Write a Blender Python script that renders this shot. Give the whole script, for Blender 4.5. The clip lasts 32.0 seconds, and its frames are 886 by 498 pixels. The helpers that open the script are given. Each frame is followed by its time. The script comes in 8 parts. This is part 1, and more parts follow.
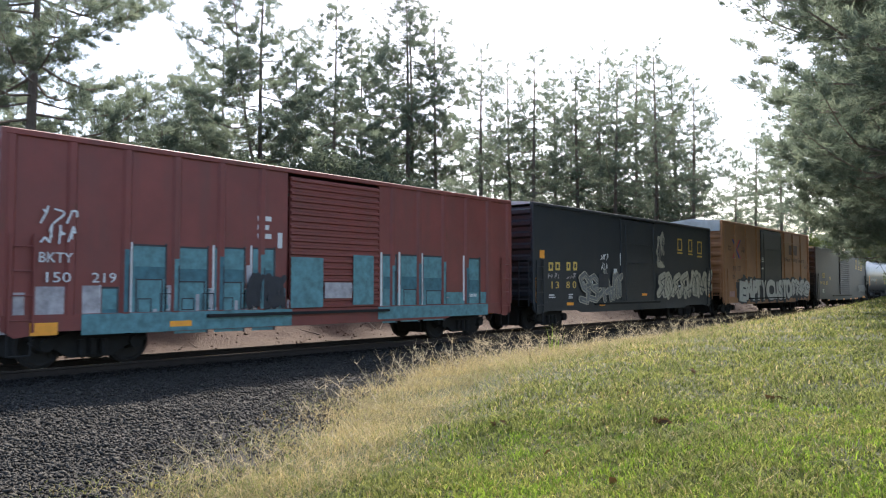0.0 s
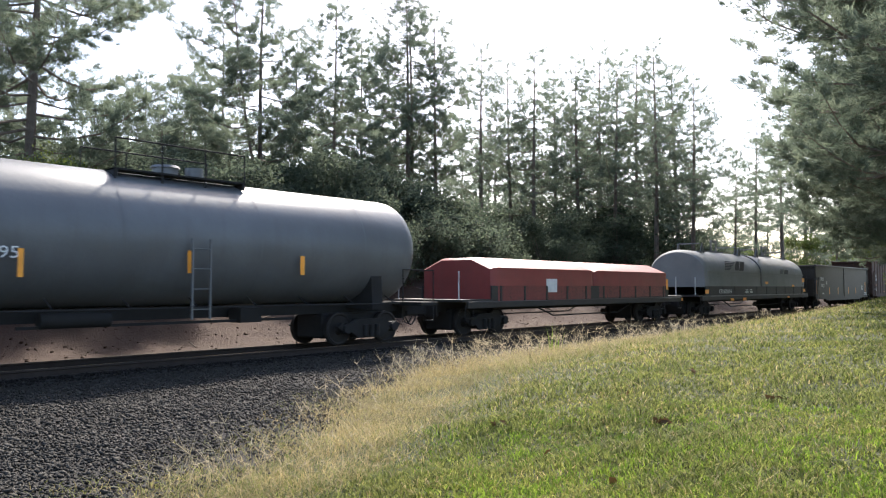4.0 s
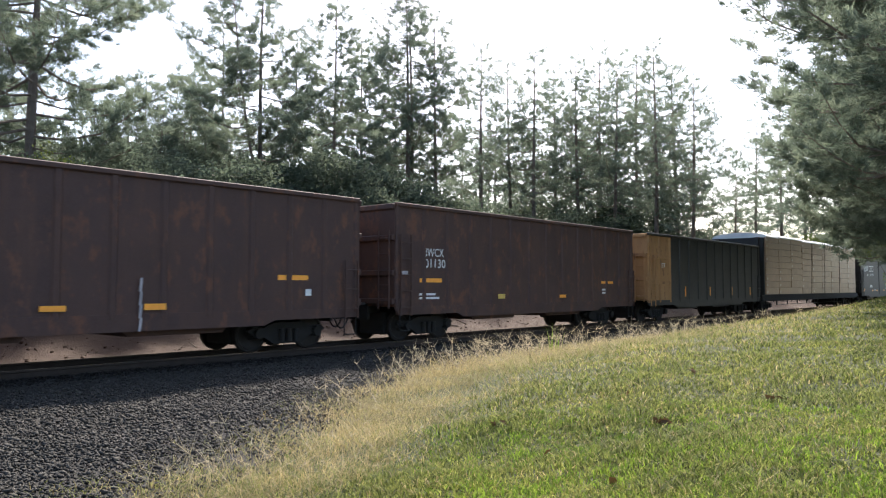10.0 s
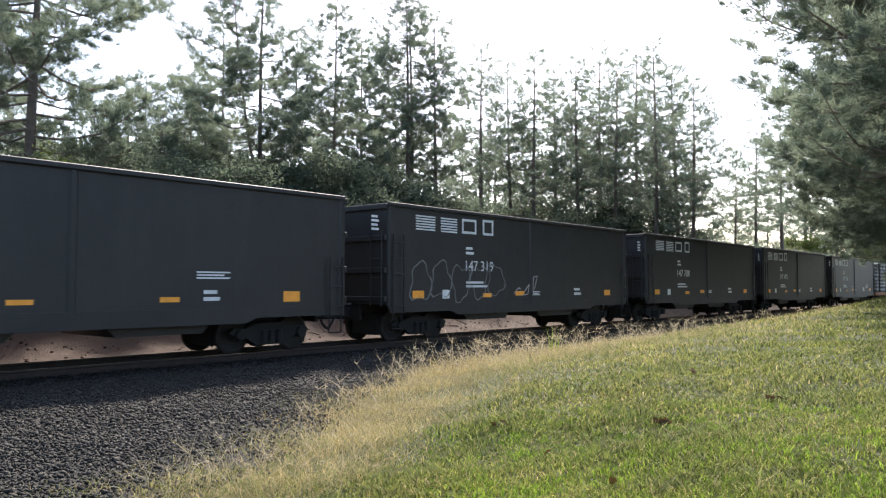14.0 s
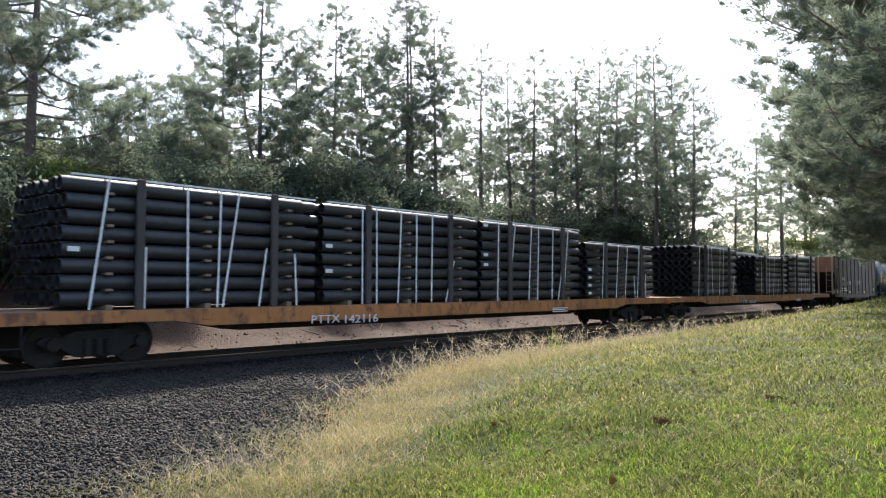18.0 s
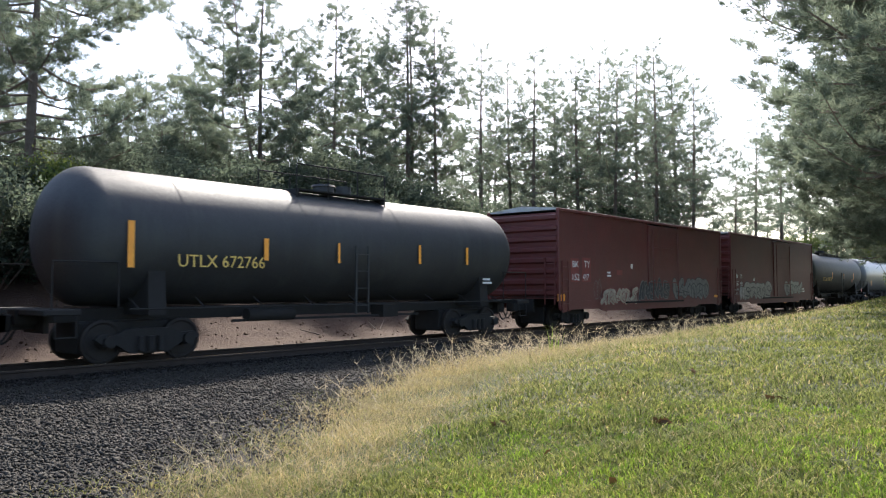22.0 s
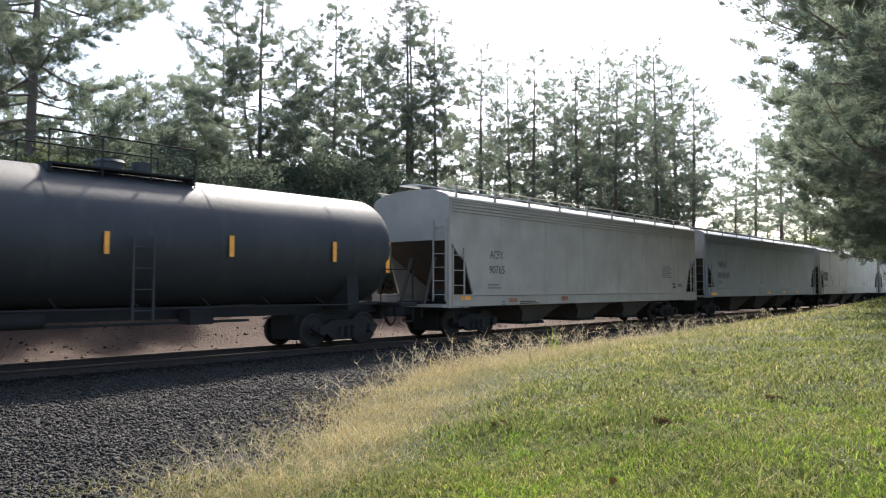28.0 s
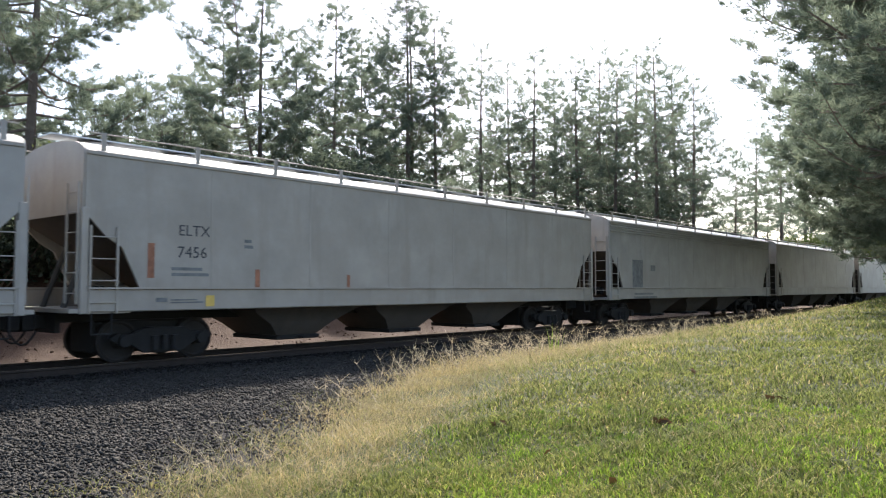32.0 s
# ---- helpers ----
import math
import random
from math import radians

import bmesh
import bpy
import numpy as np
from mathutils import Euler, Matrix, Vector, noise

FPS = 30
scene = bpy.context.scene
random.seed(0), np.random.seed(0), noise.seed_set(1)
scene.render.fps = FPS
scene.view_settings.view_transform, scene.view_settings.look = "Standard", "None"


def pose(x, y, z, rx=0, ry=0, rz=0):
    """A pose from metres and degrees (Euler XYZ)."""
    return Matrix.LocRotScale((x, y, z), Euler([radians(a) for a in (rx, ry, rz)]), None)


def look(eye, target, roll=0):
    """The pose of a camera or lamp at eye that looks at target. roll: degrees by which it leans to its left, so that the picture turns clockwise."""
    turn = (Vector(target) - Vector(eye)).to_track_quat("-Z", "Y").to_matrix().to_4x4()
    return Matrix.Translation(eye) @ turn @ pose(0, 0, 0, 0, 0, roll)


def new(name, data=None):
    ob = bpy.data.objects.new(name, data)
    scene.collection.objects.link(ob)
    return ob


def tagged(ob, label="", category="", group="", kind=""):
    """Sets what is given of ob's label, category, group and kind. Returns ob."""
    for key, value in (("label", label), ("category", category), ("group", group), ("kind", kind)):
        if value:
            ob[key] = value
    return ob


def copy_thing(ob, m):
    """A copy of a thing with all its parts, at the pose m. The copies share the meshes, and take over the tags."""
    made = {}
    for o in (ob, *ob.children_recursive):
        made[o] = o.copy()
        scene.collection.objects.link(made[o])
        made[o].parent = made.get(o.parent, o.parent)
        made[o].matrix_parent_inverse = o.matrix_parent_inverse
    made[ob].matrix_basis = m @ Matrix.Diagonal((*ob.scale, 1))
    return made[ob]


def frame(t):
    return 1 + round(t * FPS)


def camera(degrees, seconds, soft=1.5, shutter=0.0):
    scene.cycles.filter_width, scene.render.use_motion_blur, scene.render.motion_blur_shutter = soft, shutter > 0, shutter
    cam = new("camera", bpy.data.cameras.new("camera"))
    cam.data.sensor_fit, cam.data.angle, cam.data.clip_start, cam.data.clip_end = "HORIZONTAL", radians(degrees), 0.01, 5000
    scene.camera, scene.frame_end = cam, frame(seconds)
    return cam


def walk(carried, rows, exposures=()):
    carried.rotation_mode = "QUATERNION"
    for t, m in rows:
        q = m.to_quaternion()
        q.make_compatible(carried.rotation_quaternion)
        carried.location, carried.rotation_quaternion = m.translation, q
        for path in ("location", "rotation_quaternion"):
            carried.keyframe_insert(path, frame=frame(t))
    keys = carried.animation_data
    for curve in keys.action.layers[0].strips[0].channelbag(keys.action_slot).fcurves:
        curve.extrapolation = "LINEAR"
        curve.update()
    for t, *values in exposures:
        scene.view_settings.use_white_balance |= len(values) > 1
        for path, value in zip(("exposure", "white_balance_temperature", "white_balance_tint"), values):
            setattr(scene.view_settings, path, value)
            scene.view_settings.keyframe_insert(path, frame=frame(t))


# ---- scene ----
cam = camera(60.5, 32.0, soft=1.1, shutter=0.08)
EYE = (0.0, 0.6, 1.445)
AZIM, TILT = radians(40.64), radians(2.89)
VIEW = look(EYE, (EYE[0] + math.cos(AZIM) * math.cos(TILT), EYE[1] + math.sin(AZIM) * math.cos(TILT), EYE[2] + math.sin(TILT)))
walk(cam, [(0.0, VIEW), (32.0, VIEW)], exposures=[(0.0, 1.46, 6380, 12), (32.0, 1.46, 6380, 12)])

# ---- sky and sun: hazy morning, the sun stands high behind the pines ----
SUN_AZ, SUN_EL = radians(34.5), radians(46.0)
world = bpy.data.worlds.new("sky")
scene.world = world
world.use_nodes = True
sky = world.node_tree.nodes.new("ShaderNodeTexSky")
sky.sky_type, sky.sun_disc = "NISHITA", False
sky.sun_elevation, sky.sun_rotation = SUN_EL, radians(90) - SUN_AZ
sky.air_density, sky.dust_density, sky.ozone_density = 1.0, 2.2, 1.0
world.node_tree.links.new(sky.outputs[0], world.node_tree.nodes["Background"].inputs["Color"])
world.node_tree.nodes["Background"].inputs["Strength"].default_value = 0.15
sun_data = bpy.data.lights.new("sun", "SUN")
sun_data.energy, sun_data.angle, sun_data.color = 4.0, radians(4.0), (1.0, 0.93, 0.82)
sun = new("sun", sun_data)
sun_way = Vector((math.cos(SUN_AZ) * math.cos(SUN_EL), math.sin(SUN_AZ) * math.cos(SUN_EL), math.sin(SUN_EL)))
sun.matrix_world = look(tuple(sun_way * 80), (0, 0, 0))


# ---- materials ----
def nodes_of(name):
    m = bpy.data.materials.new(name)
    m.use_nodes = True
    nt = m.node_tree
    return m, nt, nt.nodes["Principled BSDF"], nt.nodes["Material Output"]


def add(nt, kind, **sets):
    n = nt.nodes.new(kind)
    for k, v in sets.items():
        n.inputs[k].default_value = v
    return n


def noise_at(nt, scale, stretch=(1, 1, 1), detail=4.0, rough=0.6, seeded=True):
    co = nt.nodes.new("ShaderNodeTexCoord")
    mp = nt.nodes.new("ShaderNodeMapping")
    mp.inputs["Scale"].default_value = stretch
    nt.links.new(co.outputs["Object"], mp.inputs["Vector"])
    n = nt.nodes.new("ShaderNodeTexNoise")
    n.noise_dimensions = "4D"
    n.inputs["Scale"].default_value, n.inputs["Detail"].default_value, n.inputs["Roughness"].default_value = scale, detail, rough
    nt.links.new(mp.outputs["Vector"], n.inputs["Vector"])
    if seeded:
        info = nt.nodes.new("ShaderNodeObjectInfo")
        mul = nt.nodes.new("ShaderNodeMath")
        mul.operation, mul.inputs[1].default_value = "MULTIPLY", 40.0
        nt.links.new(info.outputs["Random"], mul.inputs[0])
        nt.links.new(mul.outputs[0], n.inputs["W"])
    return n.outputs["Fac"]


def ramp(nt, fac, lo, hi, a=(0, 0, 0, 1), b=(1, 1, 1, 1)):
    r = nt.nodes.new("ShaderNodeValToRGB")
    e = r.color_ramp.elements
    e[0].position, e[1].position, e[0].color, e[1].color = lo, hi, a, b
    nt.links.new(fac, r.inputs["Fac"])
    return r.outputs["Color"]


def mix(nt, fac, a, b):
    n = nt.nodes.new("ShaderNodeMix")
    n.data_type = "RGBA"
    for sock, v in ((n.inputs["Factor"], fac), (n.inputs["A"], a), (n.inputs["B"], b)):
        if isinstance(v, bpy.types.NodeSocket):
            nt.links.new(v, sock)
        elif sock.type == "RGBA":
            sock.default_value = (*v[:3], 1)
        else:
            sock.default_value = v
    return n.outputs["Result"]


def bump(nt, fac, bsdf, strength=0.2, distance=0.02):
    b = add(nt, "ShaderNodeBump", Strength=strength, Distance=distance)
    nt.links.new(fac, b.inputs["Height"])
    nt.links.new(b.outputs["Normal"], bsdf.inputs["Normal"])


def paint(name, color, dirt=(0.10, 0.085, 0.07), amount=0.5, rough=0.5, rust=0.0, metal=0.0):
    """Weathered paint: vertical dirt streaks, cloudy fading, rust freckles."""
    m, nt, b, _ = nodes_of(name)
    cloud = ramp(nt, noise_at(nt, 1.1), 0.3, 0.75)
    c = mix(nt, cloud, [v * 0.82 for v in color], [min(1, v * 1.15) for v in color])
    streak = ramp(nt, noise_at(nt, 1.7, (1.6, 1.6, 0.22), 7.0, 0.55), 0.62 - 0.22 * amount, 1.0)
    c = mix(nt, streak, c, dirt)
    grime = ramp(nt, noise_at(nt, 0.55, (1, 1, 1.6), 5.0), 0.45, 0.8)
    c = mix(nt, grime, c, [0.6 * u + 0.4 * w for u, w in zip(color, dirt)])
    if rust:
        freckle = ramp(nt, noise_at(nt, 2.4, (1, 1, 0.6), 9.0, 0.72), 0.66 - 0.25 * rust, 0.74 - 0.2 * rust)
        c = mix(nt, freckle, c, (0.12, 0.048, 0.025))
    nt.links.new(c, b.inputs["Base Color"])
    fine = noise_at(nt, 30.0, detail=3.0)
    r = ramp(nt, fine, 0.2, 0.8, (rough - 0.1,) * 3 + (1,), (rough + 0.15,) * 3 + (1,))
    nt.links.new(r, b.inputs["Roughness"])
    b.inputs["Metallic"].default_value, b.inputs["Specular IOR Level"].default_value = metal, 0.45
    bump(nt, noise_at(nt, 9.0), b, 0.12, 0.03)
    return m


def plain(name, color, rough=0.6, metal=0.0, vary=0.25):
    m, nt, b, _ = nodes_of(name)
    c = mix(nt, ramp(nt, noise_at(nt, 6.0), 0.3, 0.7), [v * (1 - vary) for v in color], [min(1, v * (1 + vary)) for v in color])
    nt.links.new(c, b.inputs["Base Color"])
    b.inputs["Roughness"].default_value, b.inputs["Metallic"].default_value = rough, metal
    return m


def foliage(name, dark, light, glow=0.45):
    """Leaves or needles: colour from piece to piece, light shining through."""
    m, nt, b, out = nodes_of(name)
    geo = nt.nodes.new("ShaderNodeNewGeometry")
    c = ramp(nt, geo.outputs["Random Per Island"], 0.0, 1.0, (*dark, 1), (*light, 1))
    big = mix(nt, ramp(nt, noise_at(nt, 0.5), 0.3, 0.7), (0.62, 0.68, 0.66), (1.2, 1.12, 1.0))
    mul = nt.nodes.new("ShaderNodeMix")
    mul.data_type, mul.blend_type = "RGBA", "MULTIPLY"
    mul.inputs["Factor"].default_value = 1.0
    nt.links.new(c, mul.inputs["A"])
    nt.links.new(big, mul.inputs["B"])
    c = mul.outputs["Result"]
    nt.links.new(c, b.inputs["Base Color"])
    b.inputs["Roughness"].default_value, b.inputs["Specular IOR Level"].default_value = 0.6, 0.22
    tr = nt.nodes.new("ShaderNodeBsdfTranslucent")
    nt.links.new(c, tr.inputs["Color"])
    ms = nt.nodes.new("ShaderNodeMixShader")
    ms.inputs[0].default_value = glow
    nt.links.new(b.outputs[0], ms.inputs[1])
    nt.links.new(tr.outputs[0], ms.inputs[2])
    nt.links.new(ms.outputs[0], out.inputs["Surface"])
    return m


def soil(name, a, b_, scale=2.0, rough=0.95, strength=0.6):
    m, nt, b, _ = nodes_of(name)
    n1 = ramp(nt, noise_at(nt, scale, seeded=False, detail=8.0), 0.35, 0.65)
    n2 = ramp(nt, noise_at(nt, scale * 14, seeded=False, detail=5.0), 0.3, 0.7)
    c = mix(nt, n1, a, b_)
    c = mix(nt, n2, c, [v * 0.55 for v in a])
    nt.links.new(c, b.inputs["Base Color"])
    b.inputs["Roughness"].default_value = rough
    bump(nt, noise_at(nt, scale * 10, seeded=False, detail=8.0), b, strength, 0.08)
    return m


def stony(name, a, b_):
    m, nt, b, _ = nodes_of(name)
    geo = nt.nodes.new("ShaderNodeNewGeometry")
    info = nt.nodes.new("ShaderNodeObjectInfo")
    s = nt.nodes.new("ShaderNodeMath")
    s.operation = "ADD"
    nt.links.new(geo.outputs["Random Per Island"], s.inputs[0])
    nt.links.new(info.outputs["Random"], s.inputs[1])
    fr = nt.nodes.new("ShaderNodeMath")
    fr.operation = "FRACT"
    nt.links.new(s.outputs[0], fr.inputs[0])
    c = ramp(nt, fr.outputs[0], 0.0, 1.0, (*a, 1), (*b_, 1))
    c = mix(nt, ramp(nt, noise_at(nt, 35.0), 0.35, 0.7), c, [v * 0.6 for v in a])
    nt.links.new(c, b.inputs["Base Color"])
    b.inputs["Roughness"].default_value, b.inputs["Specular IOR Level"].default_value = 0.85, 0.2
    return m


STEEL_DARK = plain("sooty_steel", (0.011, 0.010, 0.009), 0.88)
WHEEL_STEEL = plain("wheel_steel", (0.015, 0.012, 0.010), 0.8, 0.1)
BRACKET = plain("weathered_bracket", (0.140, 0.140, 0.140), 0.6)
RAIL_SIDE = plain("rusty_rail", (0.026, 0.018, 0.014), 0.9)
RAIL_TOP = plain("polished_rail", (0.6, 0.6, 0.6), 0.18, 1.0, 0.05)
TIE_WOOD = paint("creosote_wood", (0.014, 0.012, 0.010), (0.02, 0.017, 0.014), 0.4, 0.85)
ORANGE = plain("reflective_orange", (0.85, 0.33, 0.03), 0.4, 0.0, 0.1)
WHITE_MARK = plain("white_stencil", (0.62, 0.62, 0.60), 0.6, 0.0, 0.15)
YELLOW_MARK = plain("yellow_stencil", (0.62, 0.42, 0.10), 0.6, 0.0, 0.15)
BLACK_MARK = plain("black_stencil", (0.03, 0.03, 0.035), 0.6)
GALV = paint("galvanised", (0.496, 0.512, 0.528), (0.240, 0.216, 0.192), 0.45, 0.38, 0.0, 0.55)
BARK = soil("pine_bark", (0.15, 0.115, 0.09), (0.25, 0.20, 0.16), 3.0)
NEEDLE = foliage("pine_needles", (0.125, 0.160, 0.125), (0.21, 0.250, 0.195), 0.78)
LEAF = foliage("shrub_leaves", (0.080, 0.105, 0.080), (0.125, 0.155, 0.110), 0.7)
LAWN = foliage("lawn_blades", (0.045, 0.062, 0.014), (0.315, 0.335, 0.100), 0.56)
TUFT = foliage("long_grass_blades", (0.077, 0.154, 0.015), (0.231, 0.323, 0.046), 0.6)
SEED = foliage("dry_seed_head", (0.25, 0.21, 0.15), (0.56, 0.49, 0.37), 0.4)
STRAW = foliage("dry_grass", (0.22, 0.175, 0.085), (0.52, 0.43, 0.23), 0.5)
SOIL = soil("lawn_soil", (0.045, 0.052, 0.014), (0.085, 0.088, 0.026))
GRAVEL = soil("ballast_bed", (0.018, 0.015, 0.011), (0.035, 0.028, 0.021), 6.0)
CLAY = soil("red_clay", (0.052, 0.025, 0.013), (0.084, 0.049, 0.029), 1.6, 0.95, 0.9)
LITTER = soil("forest_floor", (0.10, 0.07, 0.04), (0.16, 0.11, 0.06), 1.0)
STONE = stony("ballast_stone", (0.030, 0.027, 0.023), (0.085, 0.078, 0.067))
# stone and bed under the cars: oil fouling and the train's shade in one colour
FOULED_SHADED = stony("oil_fouled_shaded_stone", (0.010, 0.009, 0.008), (0.032, 0.028, 0.025))
BED = soil("fouled_shaded_bed", (0.016, 0.014, 0.012), (0.028, 0.024, 0.02), 6.0)


# ---- mesh building ----
class Mesh:
    """Collects vertices and faces for one mesh."""

    def __init__(self):
        self.v, self.f = [], []

    def add(self, verts, faces):
        n = len(self.v)
        self.v += [tuple(p) for p in verts]
        self.f += [tuple(i + n for i in q) for q in faces]
        return self

    def box(self, x0, x1, y0, y1, z0, z1, c=0.0):
        if not c:
            v = [(x, y, z) for x in (x0, x1) for y in (y0, y1) for z in (z0, z1)]
            return self.add(v, [(0, 1, 3, 2), (4, 6, 7, 5), (0, 4, 5, 1), (2, 3, 7, 6), (0, 2, 6, 4), (1, 5, 7, 3)])
        bm = bmesh.new()
        bmesh.ops.create_cube(bm, size=1.0, matrix=Matrix.Translation(((x0 + x1) / 2, (y0 + y1) / 2, (z0 + z1) / 2)) @ Matrix.Diagonal((x1 - x0, y1 - y0, z1 - z0, 1)))
        bmesh.ops.bevel(bm, geom=bm.edges[:], offset=c, segments=1, affect="EDGES", profile=0.5)
        bm.verts.index_update()
        self.add([q.co[:] for q in bm.verts], [[q.index for q in f.verts] for f in bm.faces])
        bm.free()
        return self

    def tube(self, p0, p1, r0, r1=None, seg=8, caps=True):
        p0, p1 = Vector(p0), Vector(p1)
        r1 = r0 if r1 is None else r1
        q = (p1 - p0).to_track_quat("Z", "Y")
        ring = [q @ Vector((math.cos(2 * math.pi * i / seg), math.sin(2 * math.pi * i / seg), 0)) for i in range(seg)]
        v = [p0 + d * r0 for d in ring] + [p1 + d * r1 for d in ring]
        f = [(i, (i + 1) % seg, seg + (i + 1) % seg, seg + i) for i in range(seg)]
        if caps:
            f += [tuple(range(seg - 1, -1, -1)), tuple(range(seg, 2 * seg))]
        return self.add(v, f)

    def prism(self, pts, a0, a1, axis="x"):
        """A closed outline pushed along an axis; pts are (y, z) for x, (x, z) for y, (x, y) for z."""
        n = len(pts)
        place = {"x": lambda a, p: (a, p[0], p[1]), "y": lambda a, p: (p[0], a, p[1]), "z": lambda a, p: (p[0], p[1], a)}[axis]
        v = [place(a0, p) for p in pts] + [place(a1, p) for p in pts]
        f = [(i, (i + 1) % n, n + (i + 1) % n, n + i) for i in range(n)]
        return self.add(v, f + [tuple(range(n - 1, -1, -1)), tuple(range(n, 2 * n))])

    def loft(self, rings, closed=True, caps=True):
        n = len(rings[0])
        v = [p for r in rings for p in r]
        f = []
        for k in range(len(rings) - 1):
            for i in range(n if closed else n - 1):
                j = (i + 1) % n
                f.append((k * n + i, k * n + j, (k + 1) * n + j, (k + 1) * n + i))
        if caps and closed:
            f += [tuple(range(n - 1, -1, -1)), tuple(range((len(rings) - 1) * n, len(rings) * n))]
        return self.add(v, f)

    def data(self, name, angle=35):
        me = bpy.data.meshes.new(name)
        me.from_pydata(self.v, [], self.f)
        bm = bmesh.new()
        bm.from_mesh(me)
        if len(self.f) < 6000:
            bmesh.ops.recalc_face_normals(bm, faces=bm.faces[:])
        bm.to_mesh(me)
        bm.free()
        me.polygons.foreach_set("use_smooth", [True] * len(me.polygons))
        me.set_sharp_from_angle(angle=radians(angle))
        return me


def part(name, mesh, material, parent, label=""):
    """Links a mesh as ONE object under a thing or a part."""
    me = mesh.data(name) if isinstance(mesh, Mesh) else mesh
    if material and not me.materials:
        me.materials.append(material)
    ob = new(name, me)
    if parent:
        ob.parent = parent
    if label:
        ob["label"] = label
    return ob


LETTERS = {}


def lettering(words, height, material, parent, x, z, y, label="", width=1.0, name="lettering"):
    """Stencilled words on the side of a car that faces the lawn, lower left corner at x, z."""
    key = (words, round(height, 3), material.name, round(width, 2))
    if key not in LETTERS:
        cu = bpy.data.curves.new("letters", "FONT")
        cu.body, cu.size, cu.extrude, cu.resolution_u = words, height * 1.38, 0.002, 2
        tmp = new("letters", cu)
        me = bpy.data.meshes.new_from_object(tmp)
        bpy.data.objects.remove(tmp)
        me.materials.clear()
        me.materials.append(material)
        xs = [p.co.x for p in me.vertices]
        me.transform(Matrix.Diagonal((width / max(0.01, max(xs) - min(xs)), 1, 1, 1)))
        me.transform(Matrix.Rotation(radians(90), 4, "X"))
        LETTERS[key] = me
    ob = new(name, LETTERS[key])
    ob.parent = parent
    ob.location = (x, y - 0.004, z)
    if label:
        ob["label"] = label
    return ob


def marking(parent, material, x0, x1, z0, z1, y, name="reflector", label="", lean=0.0):
    m = Mesh().prism([(x0, z0), (x1, z0), (x1 + lean, z1), (x0 + lean, z1)], y - 0.006, y - 0.001, "y")
    return part(name, m, material, parent, label)


# ---- the ground: lawn bank, ballast, red clay cut, forest floor in one sheet ----
RAIL_Y = 17.0          # middle of the track
RAIL_Z = -0.14         # top of the rails
HALF = 1.6             # half the width of a car
EDGE_X = (-400, -50, -10, 0, 3, 5.6, 8.5, 11.6, 15, 20, 60, 200, 600)
EDGE_Y = (3.0, 3.8, 4.6, 5.5, 6.5, 7.6, 9.8, 11.7, 12.3, 12.5, 12.6, 12.6, 12.6)
RISE_X = (-400, 0, 4, 11, 23, 35, 53, 80, 600)
RISE_Z = (0.40, 0.44, 0.42, 0.56, 0.90, 1.22, 2.05, 2.4, 2.6)


def ramp01(s):
    s = np.clip(s, 0, 1)
    return s * s * (3 - 2 * s)


def edge_y(x):
    return np.interp(x, EDGE_X, EDGE_Y)


def ground_z(x, y):
    x, y = np.asarray(x, float), np.asarray(y, float)
    s = edge_y(x) - y
    wave = 0.03 * np.sin(x * 0.9 + 0.4 * y) * np.cos(y * 1.1 - 0.3 * x) + 0.02 * np.sin(2.3 * x + 1.7 * y)
    lawn = -0.48 + np.interp(x, RISE_X, RISE_Z) * ramp01((s + 0.4) / 5.6) + 0.02 * np.clip(s - 4, 0, 60)
    bed = -0.33 + 0.03 * ramp01((y - 17.80) / 0.15)
    bed = np.where(y < 15.8, -0.33 - 0.11 * ramp01((15.8 - y) / 0.6) - 0.005 * np.clip(15.2 - y, 0, 12), bed)
    back = 2.3 * ramp01((y - 18.9) / 7.0) + 0.02 * np.clip(y - 26, 0, 200) + 0.10 * np.sin(0.35 * x + y) * ramp01((y - 19.5) / 3)
    z = np.where(s > -0.3, np.maximum(lawn, bed), bed) + np.where(y > 18.9, back, 0)
    return z + wave * ramp01(np.abs(y - RAIL_Y) / 2.2 - 0.6)


def build_ground():
    xs = np.concatenate([np.linspace(-600, -60, 10), np.linspace(-40, -12, 15), np.linspace(-10, 70, 200), np.linspace(74, 130, 15), np.linspace(160, 900, 10)])
    ys = np.concatenate([np.linspace(-500, -30, 9), np.linspace(-20, -1, 12), np.linspace(0, 20, 92), np.linspace(20.4, 34, 30), np.linspace(38, 90, 12), np.linspace(130, 900, 8)])
    X, Y = np.meshgrid(xs, ys, indexing="ij")
    Z = ground_z(X, Y)
    me = bpy.data.meshes.new("ground")
    n, m = X.shape
    idx = np.arange(n * m).reshape(n, m)
    f = np.stack([idx[:-1, :-1], idx[1:, :-1], idx[1:, 1:], idx[:-1, 1:]], -1).reshape(-1, 4)
    me.from_pydata(np.stack([X, Y, Z], -1).reshape(-1, 3).tolist(), [], f.tolist())
    for mat in (SOIL, GRAVEL, CLAY, LITTER, BED):
        me.materials.append(mat)
    cx = ((X[:-1, :-1] + X[1:, 1:]) / 2).ravel()
    cy = ((Y[:-1, :-1] + Y[1:, 1:]) / 2).ravel()
    # 4 is the strip below the train, coloured for fouling and the cars' shade
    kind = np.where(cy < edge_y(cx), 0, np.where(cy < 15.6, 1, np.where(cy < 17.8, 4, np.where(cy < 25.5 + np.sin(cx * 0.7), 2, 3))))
    me.polygons.foreach_set("material_index", kind.astype(np.int32))
    me.polygons.foreach_set("use_smooth", [True] * len(me.polygons))
    tagged(new("ground", me), "grassy bank beside grey ballast and a red clay cut", "ground", kind="structure")


